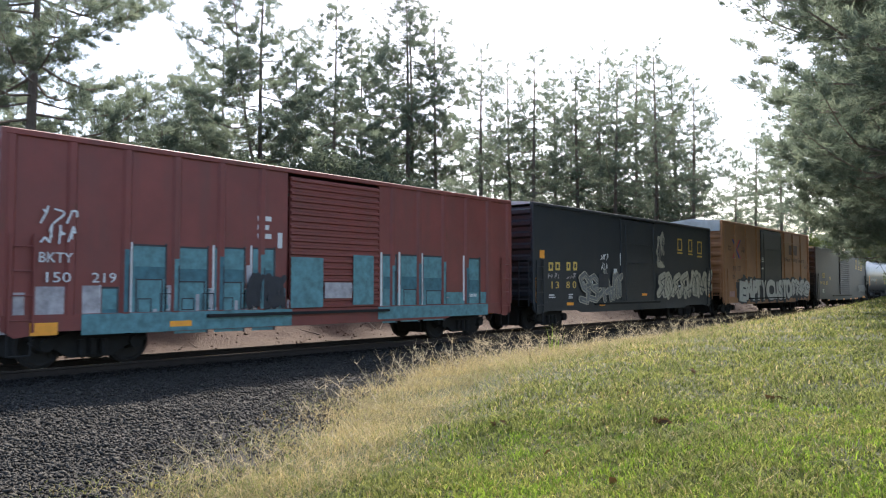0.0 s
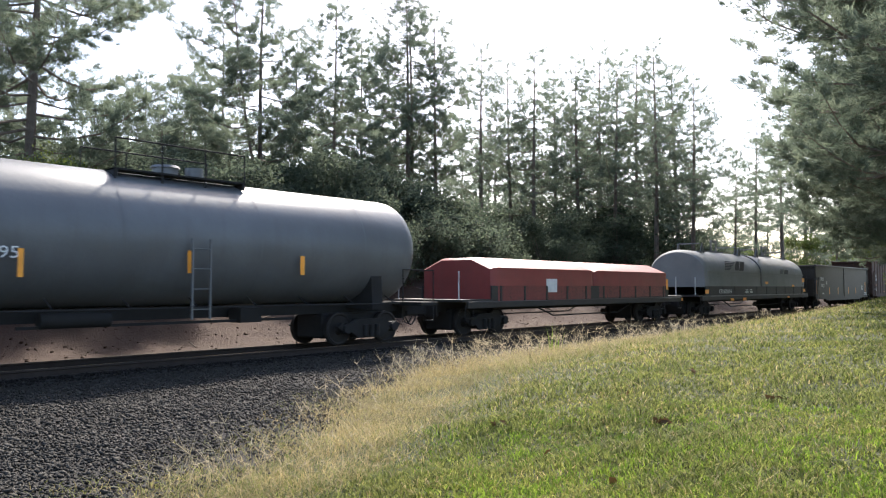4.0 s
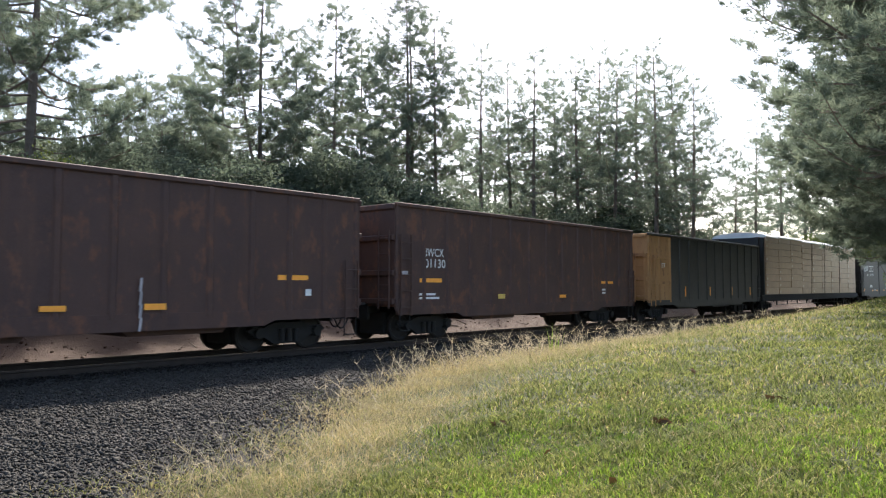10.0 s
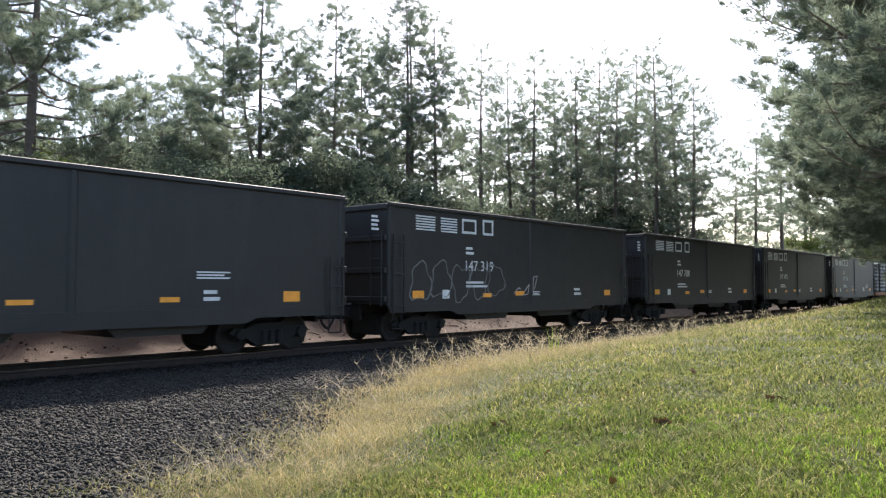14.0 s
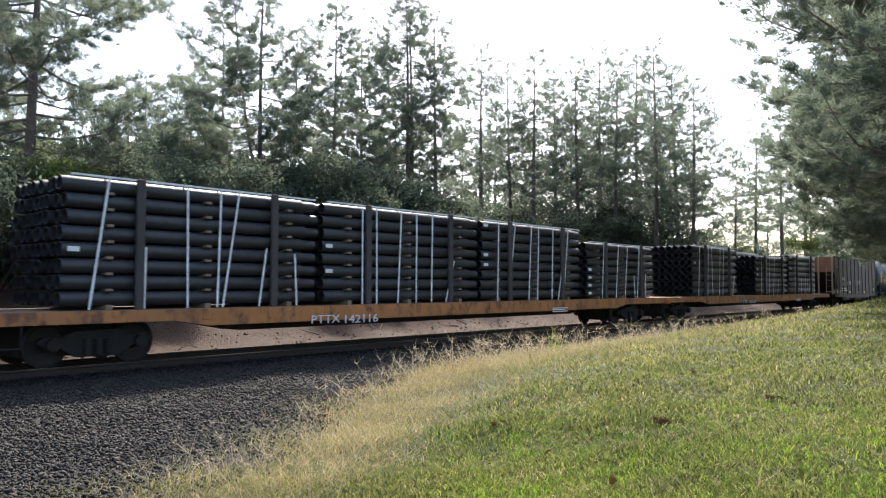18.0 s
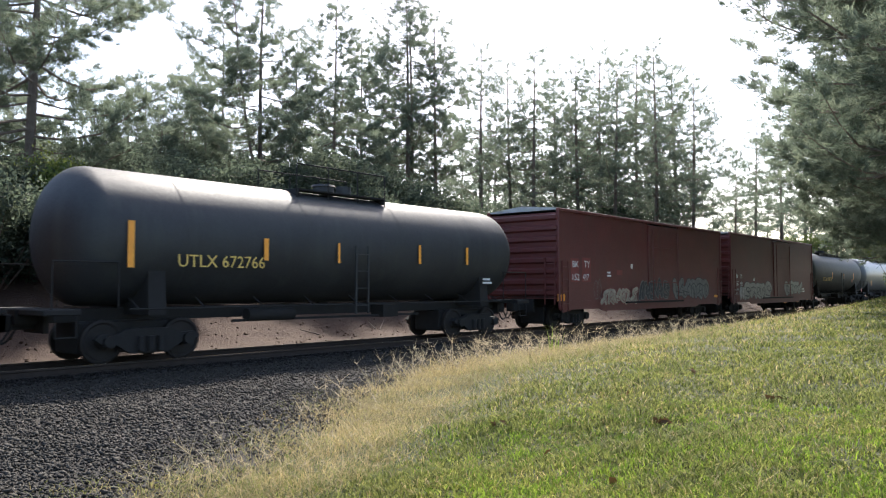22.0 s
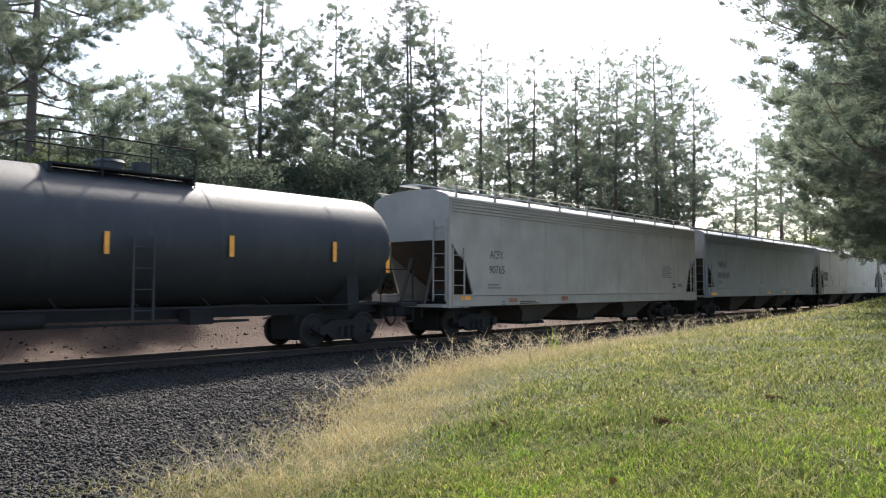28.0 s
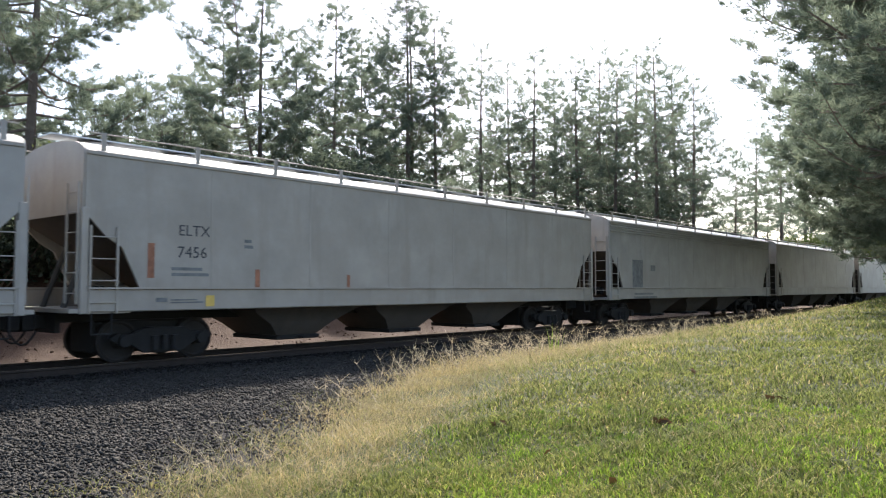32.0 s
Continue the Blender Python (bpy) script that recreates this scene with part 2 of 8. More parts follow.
def build_track():
    prof = [(-0.036, 0.0), (0.036, 0.0), (0.037, -0.035), (0.009, -0.05), (0.009, -0.14), (0.072, -0.155), (0.072, -0.172), (-0.072, -0.172), (-0.072, -0.155), (-0.009, -0.14), (-0.009, -0.05), (-0.037, -0.035)]
    for side in (-1, 1):
        yc = RAIL_Y + side * 0.753
        root = part("rail", Mesh().prism([(yc + a, RAIL_Z + b) for a, b in prof], -60, 400, "x"), RAIL_SIDE, None)
        tagged(root, "rusty steel rail with a polished running top", "rail", "rails of the track", kind="structure")
        part("running_surface", Mesh().box(-60, 400, yc - 0.03, yc + 0.03, RAIL_Z - 0.002, RAIL_Z + 0.003), RAIL_TOP, root, "polished rail head")
    tie = Mesh().box(-0.11, 0.11, -1.3, 1.3, -0.18, 0, 0.012).data("sleeper")
    tie.materials.append(TIE_WOOD)
    bed = tagged(new("track_bed"), "creosoted wooden sleepers bedded in ballast", "track", kind="structure")
    rnd = random.Random(4)
    for i in range(230):
        ob = new("sleeper", tie)
        ob.parent = bed
        ob.matrix_basis = pose(-12 + i * 0.52 + rnd.uniform(-0.02, 0.02), RAIL_Y + rnd.uniform(-0.04, 0.04), RAIL_Z - 0.174, 0, 0, rnd.uniform(-0.6, 0.6))


build_ground()
build_track()


# ---- the train: it runs towards -x at a steady pace ----
SPEED, X_ZERO = 17.8, -12.70
CARS = []              # (thing, time at which its middle passes the zero mark)
WHEELSETS = {-1: [], 1: []}

CAR_RED = paint("oxide_red_paint", (0.20, 0.045, 0.035), (0.10, 0.05, 0.04), 0.5, 0.5, 0.2)
CAR_RED_DULL = paint("dull_red_paint", (0.1105, 0.0255, 0.0229), (0.0595, 0.0298, 0.0255), 0.5, 0.5, 0.25)
CAR_BLACK = paint("faded_black_paint", (0.019, 0.0175, 0.017), (0.035, 0.031, 0.028), 0.45, 0.55)
CAR_NAVY = paint("navy_black_paint", (0.0165, 0.0195, 0.025), (0.035, 0.033, 0.031), 0.4, 0.5)
CAR_TAN = paint("yellow_tan_paint", (0.370, 0.170, 0.074), (0.222, 0.111, 0.067), 0.45, 0.5, 0.12)
CAR_BROWN = paint("rusty_brown_paint", (0.0562, 0.0285, 0.0225), (0.0975, 0.0450, 0.0263), 0.6, 0.7, 0.5)
CAR_RUST = paint("rust_orange_panel", (0.36, 0.19, 0.075), (0.20, 0.085, 0.04), 0.75, 0.75, 0.42)
CAR_SALMON = paint("salmon_rust_panel", (0.42, 0.20, 0.115), (0.30, 0.12, 0.07), 0.7, 0.75, 0.25)
CAR_GUSSET = paint("rusty_red_gusset", (0.1710, 0.0675, 0.0450), (0.1080, 0.0450, 0.0315), 0.6, 0.75, 0.4)
CAR_GREEN = paint("dark_olive_paint", (0.060, 0.040, 0.032), (0.10, 0.055, 0.04), 0.6, 0.65, 0.3)
CAR_GREY = paint("light_grey_paint", (0.319, 0.293, 0.258), (0.198, 0.163, 0.129), 0.4, 0.5)
CAR_BLUEGREY = paint("blue_grey_paint", (0.208, 0.220, 0.224), (0.144, 0.140, 0.136), 0.35, 0.48)
CAR_WARM = paint("warm_grey_paint", (0.3323, 0.2932, 0.2449), (0.2093, 0.1656, 0.1265), 0.45, 0.5)
CAR_ORANGE = paint("flatcar_orange", (0.40, 0.155, 0.04), (0.14, 0.07, 0.045), 0.8, 0.65, 0.62)
HOOD_SILVER = paint("silver_hood", (0.205, 0.205, 0.195), (0.145, 0.14, 0.13), 0.35, 0.65)
TANK_GREY = paint("worn_grey_tank", (0.115, 0.12, 0.125), (0.07, 0.066, 0.062), 0.5, 0.35)
TANK_BLACK = paint("worn_black_tank", (0.023, 0.024, 0.026), (0.050, 0.055, 0.048), 0.5, 0.6)
TANK_BROWN = paint("brown_black_tank", (0.046, 0.038, 0.036), (0.085, 0.055, 0.04), 0.5, 0.42)
DECK_WOOD = paint("deck_boards", (0.20, 0.14, 0.09), amount=0.6, rough=0.85)
TARP_WHITE = paint("wrap_top_white", (0.80, 0.80, 0.78), (0.6, 0.58, 0.54), 0.3, 0.35)
WRAP = paint("lumber_wrap", (0.464, 0.304, 0.200), (0.384, 0.248, 0.168), 0.35, 0.4)
PIPE_BLACK = plain("pipe_coating", (0.020, 0.021, 0.023), 0.5)
STRAP_WHITE = plain("white_strap", (0.62, 0.63, 0.62), 0.6)
ROOF_PALE = paint("pale_roof", (0.55, 0.55, 0.53), (0.36, 0.33, 0.30), 0.4, 0.4)
LABEL_TAN = plain("paper_label", (0.62, 0.54, 0.45), 0.6)
PALE_POST = paint("pale_post", (0.56, 0.48, 0.33), (0.30, 0.17, 0.10), 0.6, 0.6, 0.3)
RED_HOOD = paint("red_hood", (0.22, 0.04, 0.035), (0.10, 0.05, 0.04), 0.4, 0.45)


def side_frame_mesh():
    m = Mesh()
    out = [(-1.18, 0.52), (-1.05, 0.62), (-0.72, 0.60), (-0.45, 0.72), (0.45, 0.72), (0.72, 0.60), (1.05, 0.62), (1.18, 0.52), (1.02, 0.42), (0.74, 0.40), (0.42, 0.20), (-0.42, 0.20), (-0.74, 0.40), (-1.02, 0.42)]
    m.prism(out, -0.07, 0.07, "y")
    for s in (-1, 1):
        m.tube((s * 0.889, -0.16, 0.47), (s * 0.889, 0.05, 0.47), 0.13, 0.14, 10)
    for k in (-0.22, 0, 0.22):
        m.tube((k, -0.11, 0.25), (k, -0.11, 0.56), 0.075, None, 8)
    return m.data("side_frame")


def wheelset_mesh():
    m = Mesh()
    for s in (-1, 1):
        rings = []
        for y, r in ((0.66, 0.10), (0.665, 0.36), (0.66, 0.40), (0.655, 0.457), (0.77, 0.452), (0.79, 0.40), (0.755, 0.36), (0.75, 0.16), (0.82, 0.12), (0.92, 0.085), (0.96, 0.085)):
            rings.append([(r * math.cos(a), s * y, r * math.sin(a)) for a in [2 * math.pi * i / 24 for i in range(24)]])
        m.loft(rings)
        for k in range(3):
            a = 2 * math.pi * k / 3
            m.box(0.05 * math.cos(a) - 0.014, 0.05 * math.cos(a) + 0.014, s * 0.96 - 0.012, s * 0.96 + 0.012, 0.05 * math.sin(a) - 0.014, 0.05 * math.sin(a) + 0.014)
    m.tube((0, -0.7, 0), (0, 0.7, 0), 0.085, None, 10)
    return m.data("wheelset")


def coupler_mesh():
    m = Mesh().box(-0.10, 0.62, -0.11, 0.11, 0.70, 0.98, 0.02)
    m.box(0.50, 0.84, -0.17, 0.17, 0.66, 1.02, 0.04).box(-0.05, 0.05, -0.5, 0.5, 0.62, 1.12)
    for k in range(6):
        a0, a1 = k * 0.5, (k + 1) * 0.5
        m.tube((0.25 + 0.09 * k, -0.32, 0.72 - 0.32 * math.sin(a0)), (0.34 + 0.09 * k, -0.32, 0.72 - 0.32 * math.sin(a1)), 0.022, None, 6)
    return m.data("coupler")


SIDE_FRAME, WHEELSET, COUPLER = side_frame_mesh(), wheelset_mesh(), coupler_mesh()
BOLSTER = Mesh().box(-0.22, 0.22, -1.02, 1.02, 0.42, 0.72, 0.03).box(-1.3, 1.3, -0.55, 0.55, 0.20, 0.88, 0.05).box(-1.0, 1.0, -0.45, -0.38, 0.5, 0.58).box(-1.0, 1.0, 0.38, 0.45, 0.5, 0.58).data("truck")
for me_, ma_ in ((SIDE_FRAME, STEEL_DARK), (WHEELSET, WHEEL_STEEL), (COUPLER, STEEL_DARK), (BOLSTER, STEEL_DARK)):
    me_.materials.append(ma_)


def running_gear(car, length, inset=1.9):
    for sx in (-1, 1):
        truck = part("truck", BOLSTER, None, car, "sooty cast steel truck")
        truck.location = (sx * (length / 2 - inset), 0, RAIL_Z)
        for sy in (-1, 1):
            fr = part("side_frame", SIDE_FRAME, None, truck)
            fr.matrix_basis = pose(0, sy * 1.0, 0, 0, 0, 0 if sy < 0 else 180)
            ws = part("wheelset", WHEELSET, None, truck)
            ws.location = (sy * 0.889, 0, 0.457)
            WHEELSETS[sy].append(ws)
        cp = part("coupler", COUPLER, None, car)
        cp.matrix_basis = pose(sx * length / 2, 0, RAIL_Z * 0.7, 0, 0, 0 if sx > 0 else 180)


def start_car(name, label, t_front, t_rear, category="freight car", group="cars of the train"):
    car = tagged(new(name), label, category, group)
    CARS.append((car, (t_front + t_rear) / 2))
    return car, (t_rear - t_front) * SPEED


def ladder(car, x, y, z0, z1, w=0.42, n=None, material=None, along="x", name="ladder"):
    """Two stiles that carry their rungs."""
    n = n or max(2, int((z1 - z0) / 0.42))
    mat = material or STEEL_DARK
    stiles = Mesh()
    for d in (0, w):
        if along == "x":
            stiles.box(x + d - 0.02, x + d + 0.02, y - 0.07, y - 0.03, z0, z1)
        else:
            stiles.box(x - 0.02, x + 0.02, y + d - 0.02, y + d + 0.02, z0, z1)
    lad = part(name, stiles, mat, car)
    for k in range(n):
        z = z0 + (z1 - z0) * (k + 0.5) / n
        ends = ((x, y - 0.06, z), (x + w, y - 0.06, z)) if along == "x" else ((x, y, z), (x, y + w, z))
        part("rung", Mesh().tube(*ends, 0.014, None, 5), mat, lad)
    return lad


def stirrup(car, x, y, z):
    m = Mesh().tube((x, y, z), (x, y, z - 0.42), 0.016, None, 5).tube((x + 0.4, y, z), (x + 0.4, y, z - 0.42), 0.016, None, 5).tube((x, y, z - 0.42), (x + 0.4, y, z - 0.42), 0.016, None, 5)
    return part("step_stirrup", m, STEEL_DARK, car)


def corrugated(z0, z1, n, depth):
    """An outline (offset, z) with n ribs standing out by depth."""
    pts = []
    for k in range(n):
        a, h = z0 + (z1 - z0) * k / n, (z1 - z0) / n
        pts += [(0, a), (0, a + 0.25 * h), (depth, a + 0.42 * h), (depth, a + 0.72 * h), (0, a + 0.9 * h)]
    return pts + [(0, z1)]


def boxcar(name, label, tf, tr, h, zb, mat, posts=0, door=(0.0, 3.0, "ribbed"), door_mat=None, roof_mat=None, top_band=0.12, end_mat=None):
    car, L = start_car(name, label, tf, tr, "boxcar")
    hw, x0, x1 = HALF, -L / 2, L / 2
    dx0, dx1 = door[0] - door[1] / 2, door[0] + door[1] / 2
    part("underframe", Mesh().box(x0 + 0.1, x1 - 0.1, -0.3, 0.3, 0.72, 1.06).box(x0 + 2.9, x1 - 2.9, -1.2, -1.1, 0.7, 1.02).box(x0 + 2.9, x1 - 2.9, 1.1, 1.2, 0.7, 1.02), STEEL_DARK, car)
    part("floor", Mesh().box(x0, x1, -hw + 0.06, hw - 0.06, 1.06, 1.16), STEEL_DARK, car)
    for s in (-1, 1):
        ya, yb = s * hw, s * (hw - 0.05)
        for a, b in ((x0, dx0), (dx1, x1)):
            part("side_wall", Mesh().box(a, b, min(ya, yb), max(ya, yb), zb + 0.42, h - top_band), mat, car)
        part("top_chord", Mesh().box(x0, x1, s * hw - 0.05, s * hw + 0.05, h - top_band, h, 0.015), mat, car)
        sill = [(x0, zb + 0.42), (x0, zb + 0.16), (x0 + 0.25, zb), (x0 + 0.9, zb + 0.1), (x0 + 2.9, zb + 0.1), (x0 + 3.3, zb), (x1 - 3.3, zb), (x1 - 2.9, zb + 0.1), (x1 - 0.9, zb + 0.1), (x1 - 0.25, zb), (x1, zb + 0.16), (x1, zb + 0.42)]
        part("side_sill", Mesh().prism(sill, s * hw - 0.03, s * hw + 0.035, "y"), mat, car)
        if posts:
            for k in range(posts + 1):
                x = x0 + 0.12 + (L - 0.24) * k / posts
                if dx0 - 0.1 < x < dx1 + 0.1:
                    continue
                y = s * hw
                part("side_post", Mesh().prism([(x - 0.10, y), (x - 0.055, y + s * 0.06), (x + 0.055, y + s * 0.06), (x + 0.10, y)], zb + 0.40, h - top_band, "z"), mat, car)
        ribs = corrugated(zb + 0.36, h - top_band - 0.08, 20, 0.045) if door[2] == "ribbed" else [(0, zb + 0.36), (0.03, zb + 0.36), (0.03, h - top_band - 0.08)]
        if door[2] == "ribbed":
            pts = [(s * (hw + 0.03 + o), z) for o, z in ribs] + [(s * (hw - 0.02), h - top_band - 0.08), (s * (hw - 0.02), zb + 0.36)]
            dm = Mesh().prism(pts, dx0 + 0.06, dx1 - 0.06, "x")
        else:
            dm = Mesh().box(dx0 + 0.04, dx1 - 0.04, s * hw - 0.04, s * hw + 0.05, zb + 0.36, h - top_band - 0.06, 0.02)
        d = part("door", dm, door_mat or mat, car)
        if door[2] != "ribbed":
            for k in (1, 2, 3):
                z = zb + 0.36 + (h - zb - 0.7) * k / 4
                part("door_rib", Mesh().box(dx0 + 0.12, dx1 - 0.12, s * (hw + 0.052) - 0.02, s * (hw + 0.052) + 0.02, z - 0.02, z + 0.02), door_mat or mat, d)
        for x in (dx0 + 0.3, dx1 - 0.3) if door[2] != "ribbed" else ():
            part("lock_bar", Mesh().tube((x, s * (hw + 0.12), zb + 0.4), (x, s * (hw + 0.12), h - 0.4), 0.022, None, 6), door_mat or mat, d)
        part("door_rail", Mesh().box(dx0 - 2.2, dx1 + 0.3, s * hw - 0.06 + s * 0.07, s * hw + 0.06 + s * 0.07, zb + 0.27, zb + 0.34), STEEL_DARK, car)
    for s in (-1, 1):
        pts = [(s * (L / 2 + o), z) for o, z in corrugated(zb + 0.5, h - 0.15, 8, 0.10)] + [(s * (L / 2 - 0.05), h - 0.15), (s * (L / 2 - 0.05), zb + 0.5)]
        part("end_wall", Mesh().prism(pts, -hw + 0.04, hw - 0.04, "y"), end_mat or mat, car)
        for q in (-1, 1):
            part("corner_post", Mesh().box(s * L / 2 - 0.06, s * L / 2 + 0.06, q * (hw - 0.02) - 0.06, q * (hw - 0.02) + 0.06, zb + 0.4, h, 0.015), mat, car)
    n = 13
    for k in range(n):
        a, b = x0 + L * k / n, x0 + L * (k + 1) / n
        rp = [(-hw - 0.02, h), (0, h + 0.16), (hw + 0.02, h), (hw - 0.1, h - 0.05), (-hw + 0.1, h - 0.05)]
        r = part("roof_panel", Mesh().prism(rp, a + 0.02, b - 0.02, "x"), roof_mat or GALV, car)
        part("roof_seam", Mesh().prism([(-hw - 0.03, h + 0.01), (0, h + 0.21), (hw + 0.03, h + 0.01), (0, h + 0.1)], b - 0.05, b + 0.05, "x"), roof_mat or GALV, r)
    ladder(car, x0 + 0.12, -hw - 0.02, zb + 0.1, zb + 1.9, material=mat)
    ladder(car, x1 - 0.54, -hw - 0.02, zb + 0.1, zb + 1.9, material=mat)
    ladder(car, x0 - 0.14, -hw + 0.1, zb + 0.3, zb + 2.0, material=mat, along="y")
    stirrup(car, x0 + 0.12, -hw - 0.03, zb + 0.1)
    stirrup(car, x1 - 0.54, -hw - 0.03, zb + 0.1)
    running_gear(car, L)
    return car, L


def gondola(name, label, tf, tr, h, zb, mat, posts=12, belly=True, front=None, front_w=2.3, chord_mat=None, open_end=None):
    """High-sided coal gondola with side posts; front: material of a patched end panel."""
    car, L = start_car(name, label, tf, tr, "gondola")
    hw, x0, x1 = HALF - 0.02, -L / 2, L / 2
    part("center_sill", Mesh().box(x0 + 0.1, x1 - 0.1, -0.3, 0.3, 0.70, 1.05), STEEL_DARK, car)
    part("floor", Mesh().box(x0 + 0.05, x1 - 0.05, -hw + 0.05, hw - 0.05, 1.05, 1.15), STEEL_DARK, car)
    part("load", Mesh().add([(x0 + 0.3 + (L - 0.6) * i / 24, -hw + 0.08 + (2 * hw - 0.16) * j / 6, h - 0.75 + 0.12 * math.sin(i * 1.7 + j) + 0.3 * math.sin(math.pi * j / 6)) for i in range(25) for j in range(7)], [(i * 7 + j, i * 7 + j + 1, i * 7 + j + 8, i * 7 + j + 7) for i in range(24) for j in range(6)]), STEEL_DARK, car)
    if belly:
        for a, b in ((x0 + 3.2, -0.35), (0.35, x1 - 3.2)):
            part("tub", Mesh().prism([(a, 1.1), (a + 0.7, 0.42), (b - 0.7, 0.42), (b, 1.1)], -1.25, 1.25, "y"), mat, car)
    for s in (-1, 1):
        lo = [(x0, zb + 0.35), (x0 + 0.1, zb + 0.12), (x0 + 2.7, zb + 0.12), (x0 + 3.0, zb), (x1 - 3.0, zb), (x1 - 2.7, zb + 0.12), (x1 - 0.1, zb + 0.12), (x1, zb + 0.35)]
        part("side_sill", Mesh().prism(lo, s * hw - 0.03, s * hw + 0.05, "y"), mat, car)
        cut = x0 + (front_w if front else 0)
        if open_end:
            part("corner_gusset", Mesh().prism([(x0, h - 0.1), (x0, 2.6), (x0 + 0.95, 1.3), (x0 + 0.95, h - 0.1)], s * hw - 0.03, s * hw + 0.01, "y"), CAR_GUSSET, car, "rusty red corner sheet")
            cut = x0 + 0.95
        part("side_wall", Mesh().box(cut, x1, min(s * hw, s * (hw - 0.05)), max(s * hw, s * (hw - 0.05)), zb + 0.3, h - 0.1), mat, car)
        if front:
            pn = part("end_panel", Mesh().box(x0, cut, min(s * hw, s * (hw - 0.05)), max(s * hw, s * (hw - 0.05)), zb + 0.3, h - 0.1), front, car, "rust-streaked tan side panel")
            for z in (zb + 1.15, h - 1.05):
                part("stiffener", Mesh().box(x0 + 0.02, cut, s * hw - 0.05, s * hw + 0.06, z - 0.07, z + 0.07, 0.015), front, pn)
        part("top_chord", Mesh().box(x0, x1, s * hw - 0.07, s * hw + 0.07, h - 0.12, h, 0.02), chord_mat or mat, car)
        for k in range(posts + 1):
            x = x0 + 0.10 + (L - 0.20) * k / posts
            y = s * hw
            part("side_post", Mesh().prism([(x - 0.09, y), (x - 0.05, y + s * 0.045), (x + 0.05, y + s * 0.045), (x + 0.09, y)], zb + 0.25, h - 0.1, "z"), front if front and x < cut else mat, car)
    for s in (-1, 1):
        em = front if front and s < 0 else mat
        if open_end and s < 0:
            part("end_panel", Mesh().box(x0 - 0.03, x0 + 0.03, -hw, hw, 2.6, h - 0.05), open_end, car, "rusty salmon upper end panel")
            part("slope_sheet", Mesh().prism([(x0, 2.6), (x0 + 2.0, 1.15), (x0 + 2.1, 1.2), (x0 + 0.08, 2.66)], -hw + 0.05, hw - 0.05, "y"), mat, car)
            for q in (-1.45, -0.5, 0.5, 1.45):
                part("end_post", Mesh().box(x0 - 0.12, x0 - 0.02, q - 0.055, q + 0.055, 0.95, h - 0.02, 0.012), PALE_POST, car)
            part("end_step", Mesh().box(x0 - 0.1, x0 + 0.9, -hw - 0.02, -hw + 0.04, 0.98, 1.28, 0.012), PALE_POST, car)
            part("end_platform", Mesh().box(x0 - 0.45, x0 + 0.1, -hw + 0.1, hw - 0.1, 0.98, 1.04), STEEL_DARK, car)
            continue
        e = part("end_wall", Mesh().box(s * L / 2 - 0.03, s * L / 2 + 0.03, -hw, hw, zb + 0.35, h - 0.05), em, car)
        for z in (zb + 0.5, zb + 1.3, h - 1.0, h - 0.12):
            part("end_brace", Mesh().box(s * L / 2 - 0.02 + min(0, s * 0.1), s * L / 2 + 0.02 + max(0, s * 0.1), -hw, hw, z - 0.08, z + 0.08, 0.02), em, e)
        part("end_platform", Mesh().box(s * L / 2 - 0.1, s * L / 2 + 0.35, -hw + 0.1, hw - 0.1, 0.98, 1.04), STEEL_DARK, car)
    ladder(car, x0 + 0.12, -hw - 0.06, zb + 0.1, h - 0.9, material=front or mat)
    ladder(car, x1 - 0.54, -hw - 0.06, zb + 0.1, zb + 1.6, material=mat)
    ladder(car, x0 - 0.16, -hw + 0.1, zb + 0.3, h - 0.8, material=front or (PALE_POST if open_end else mat), along="y")
    stirrup(car, x0 + 0.12, -hw - 0.06, zb + 0.1)
    stirrup(car, x1 - 0.54, -hw - 0.06, zb + 0.1)
    running_gear(car, L)
    return car, L


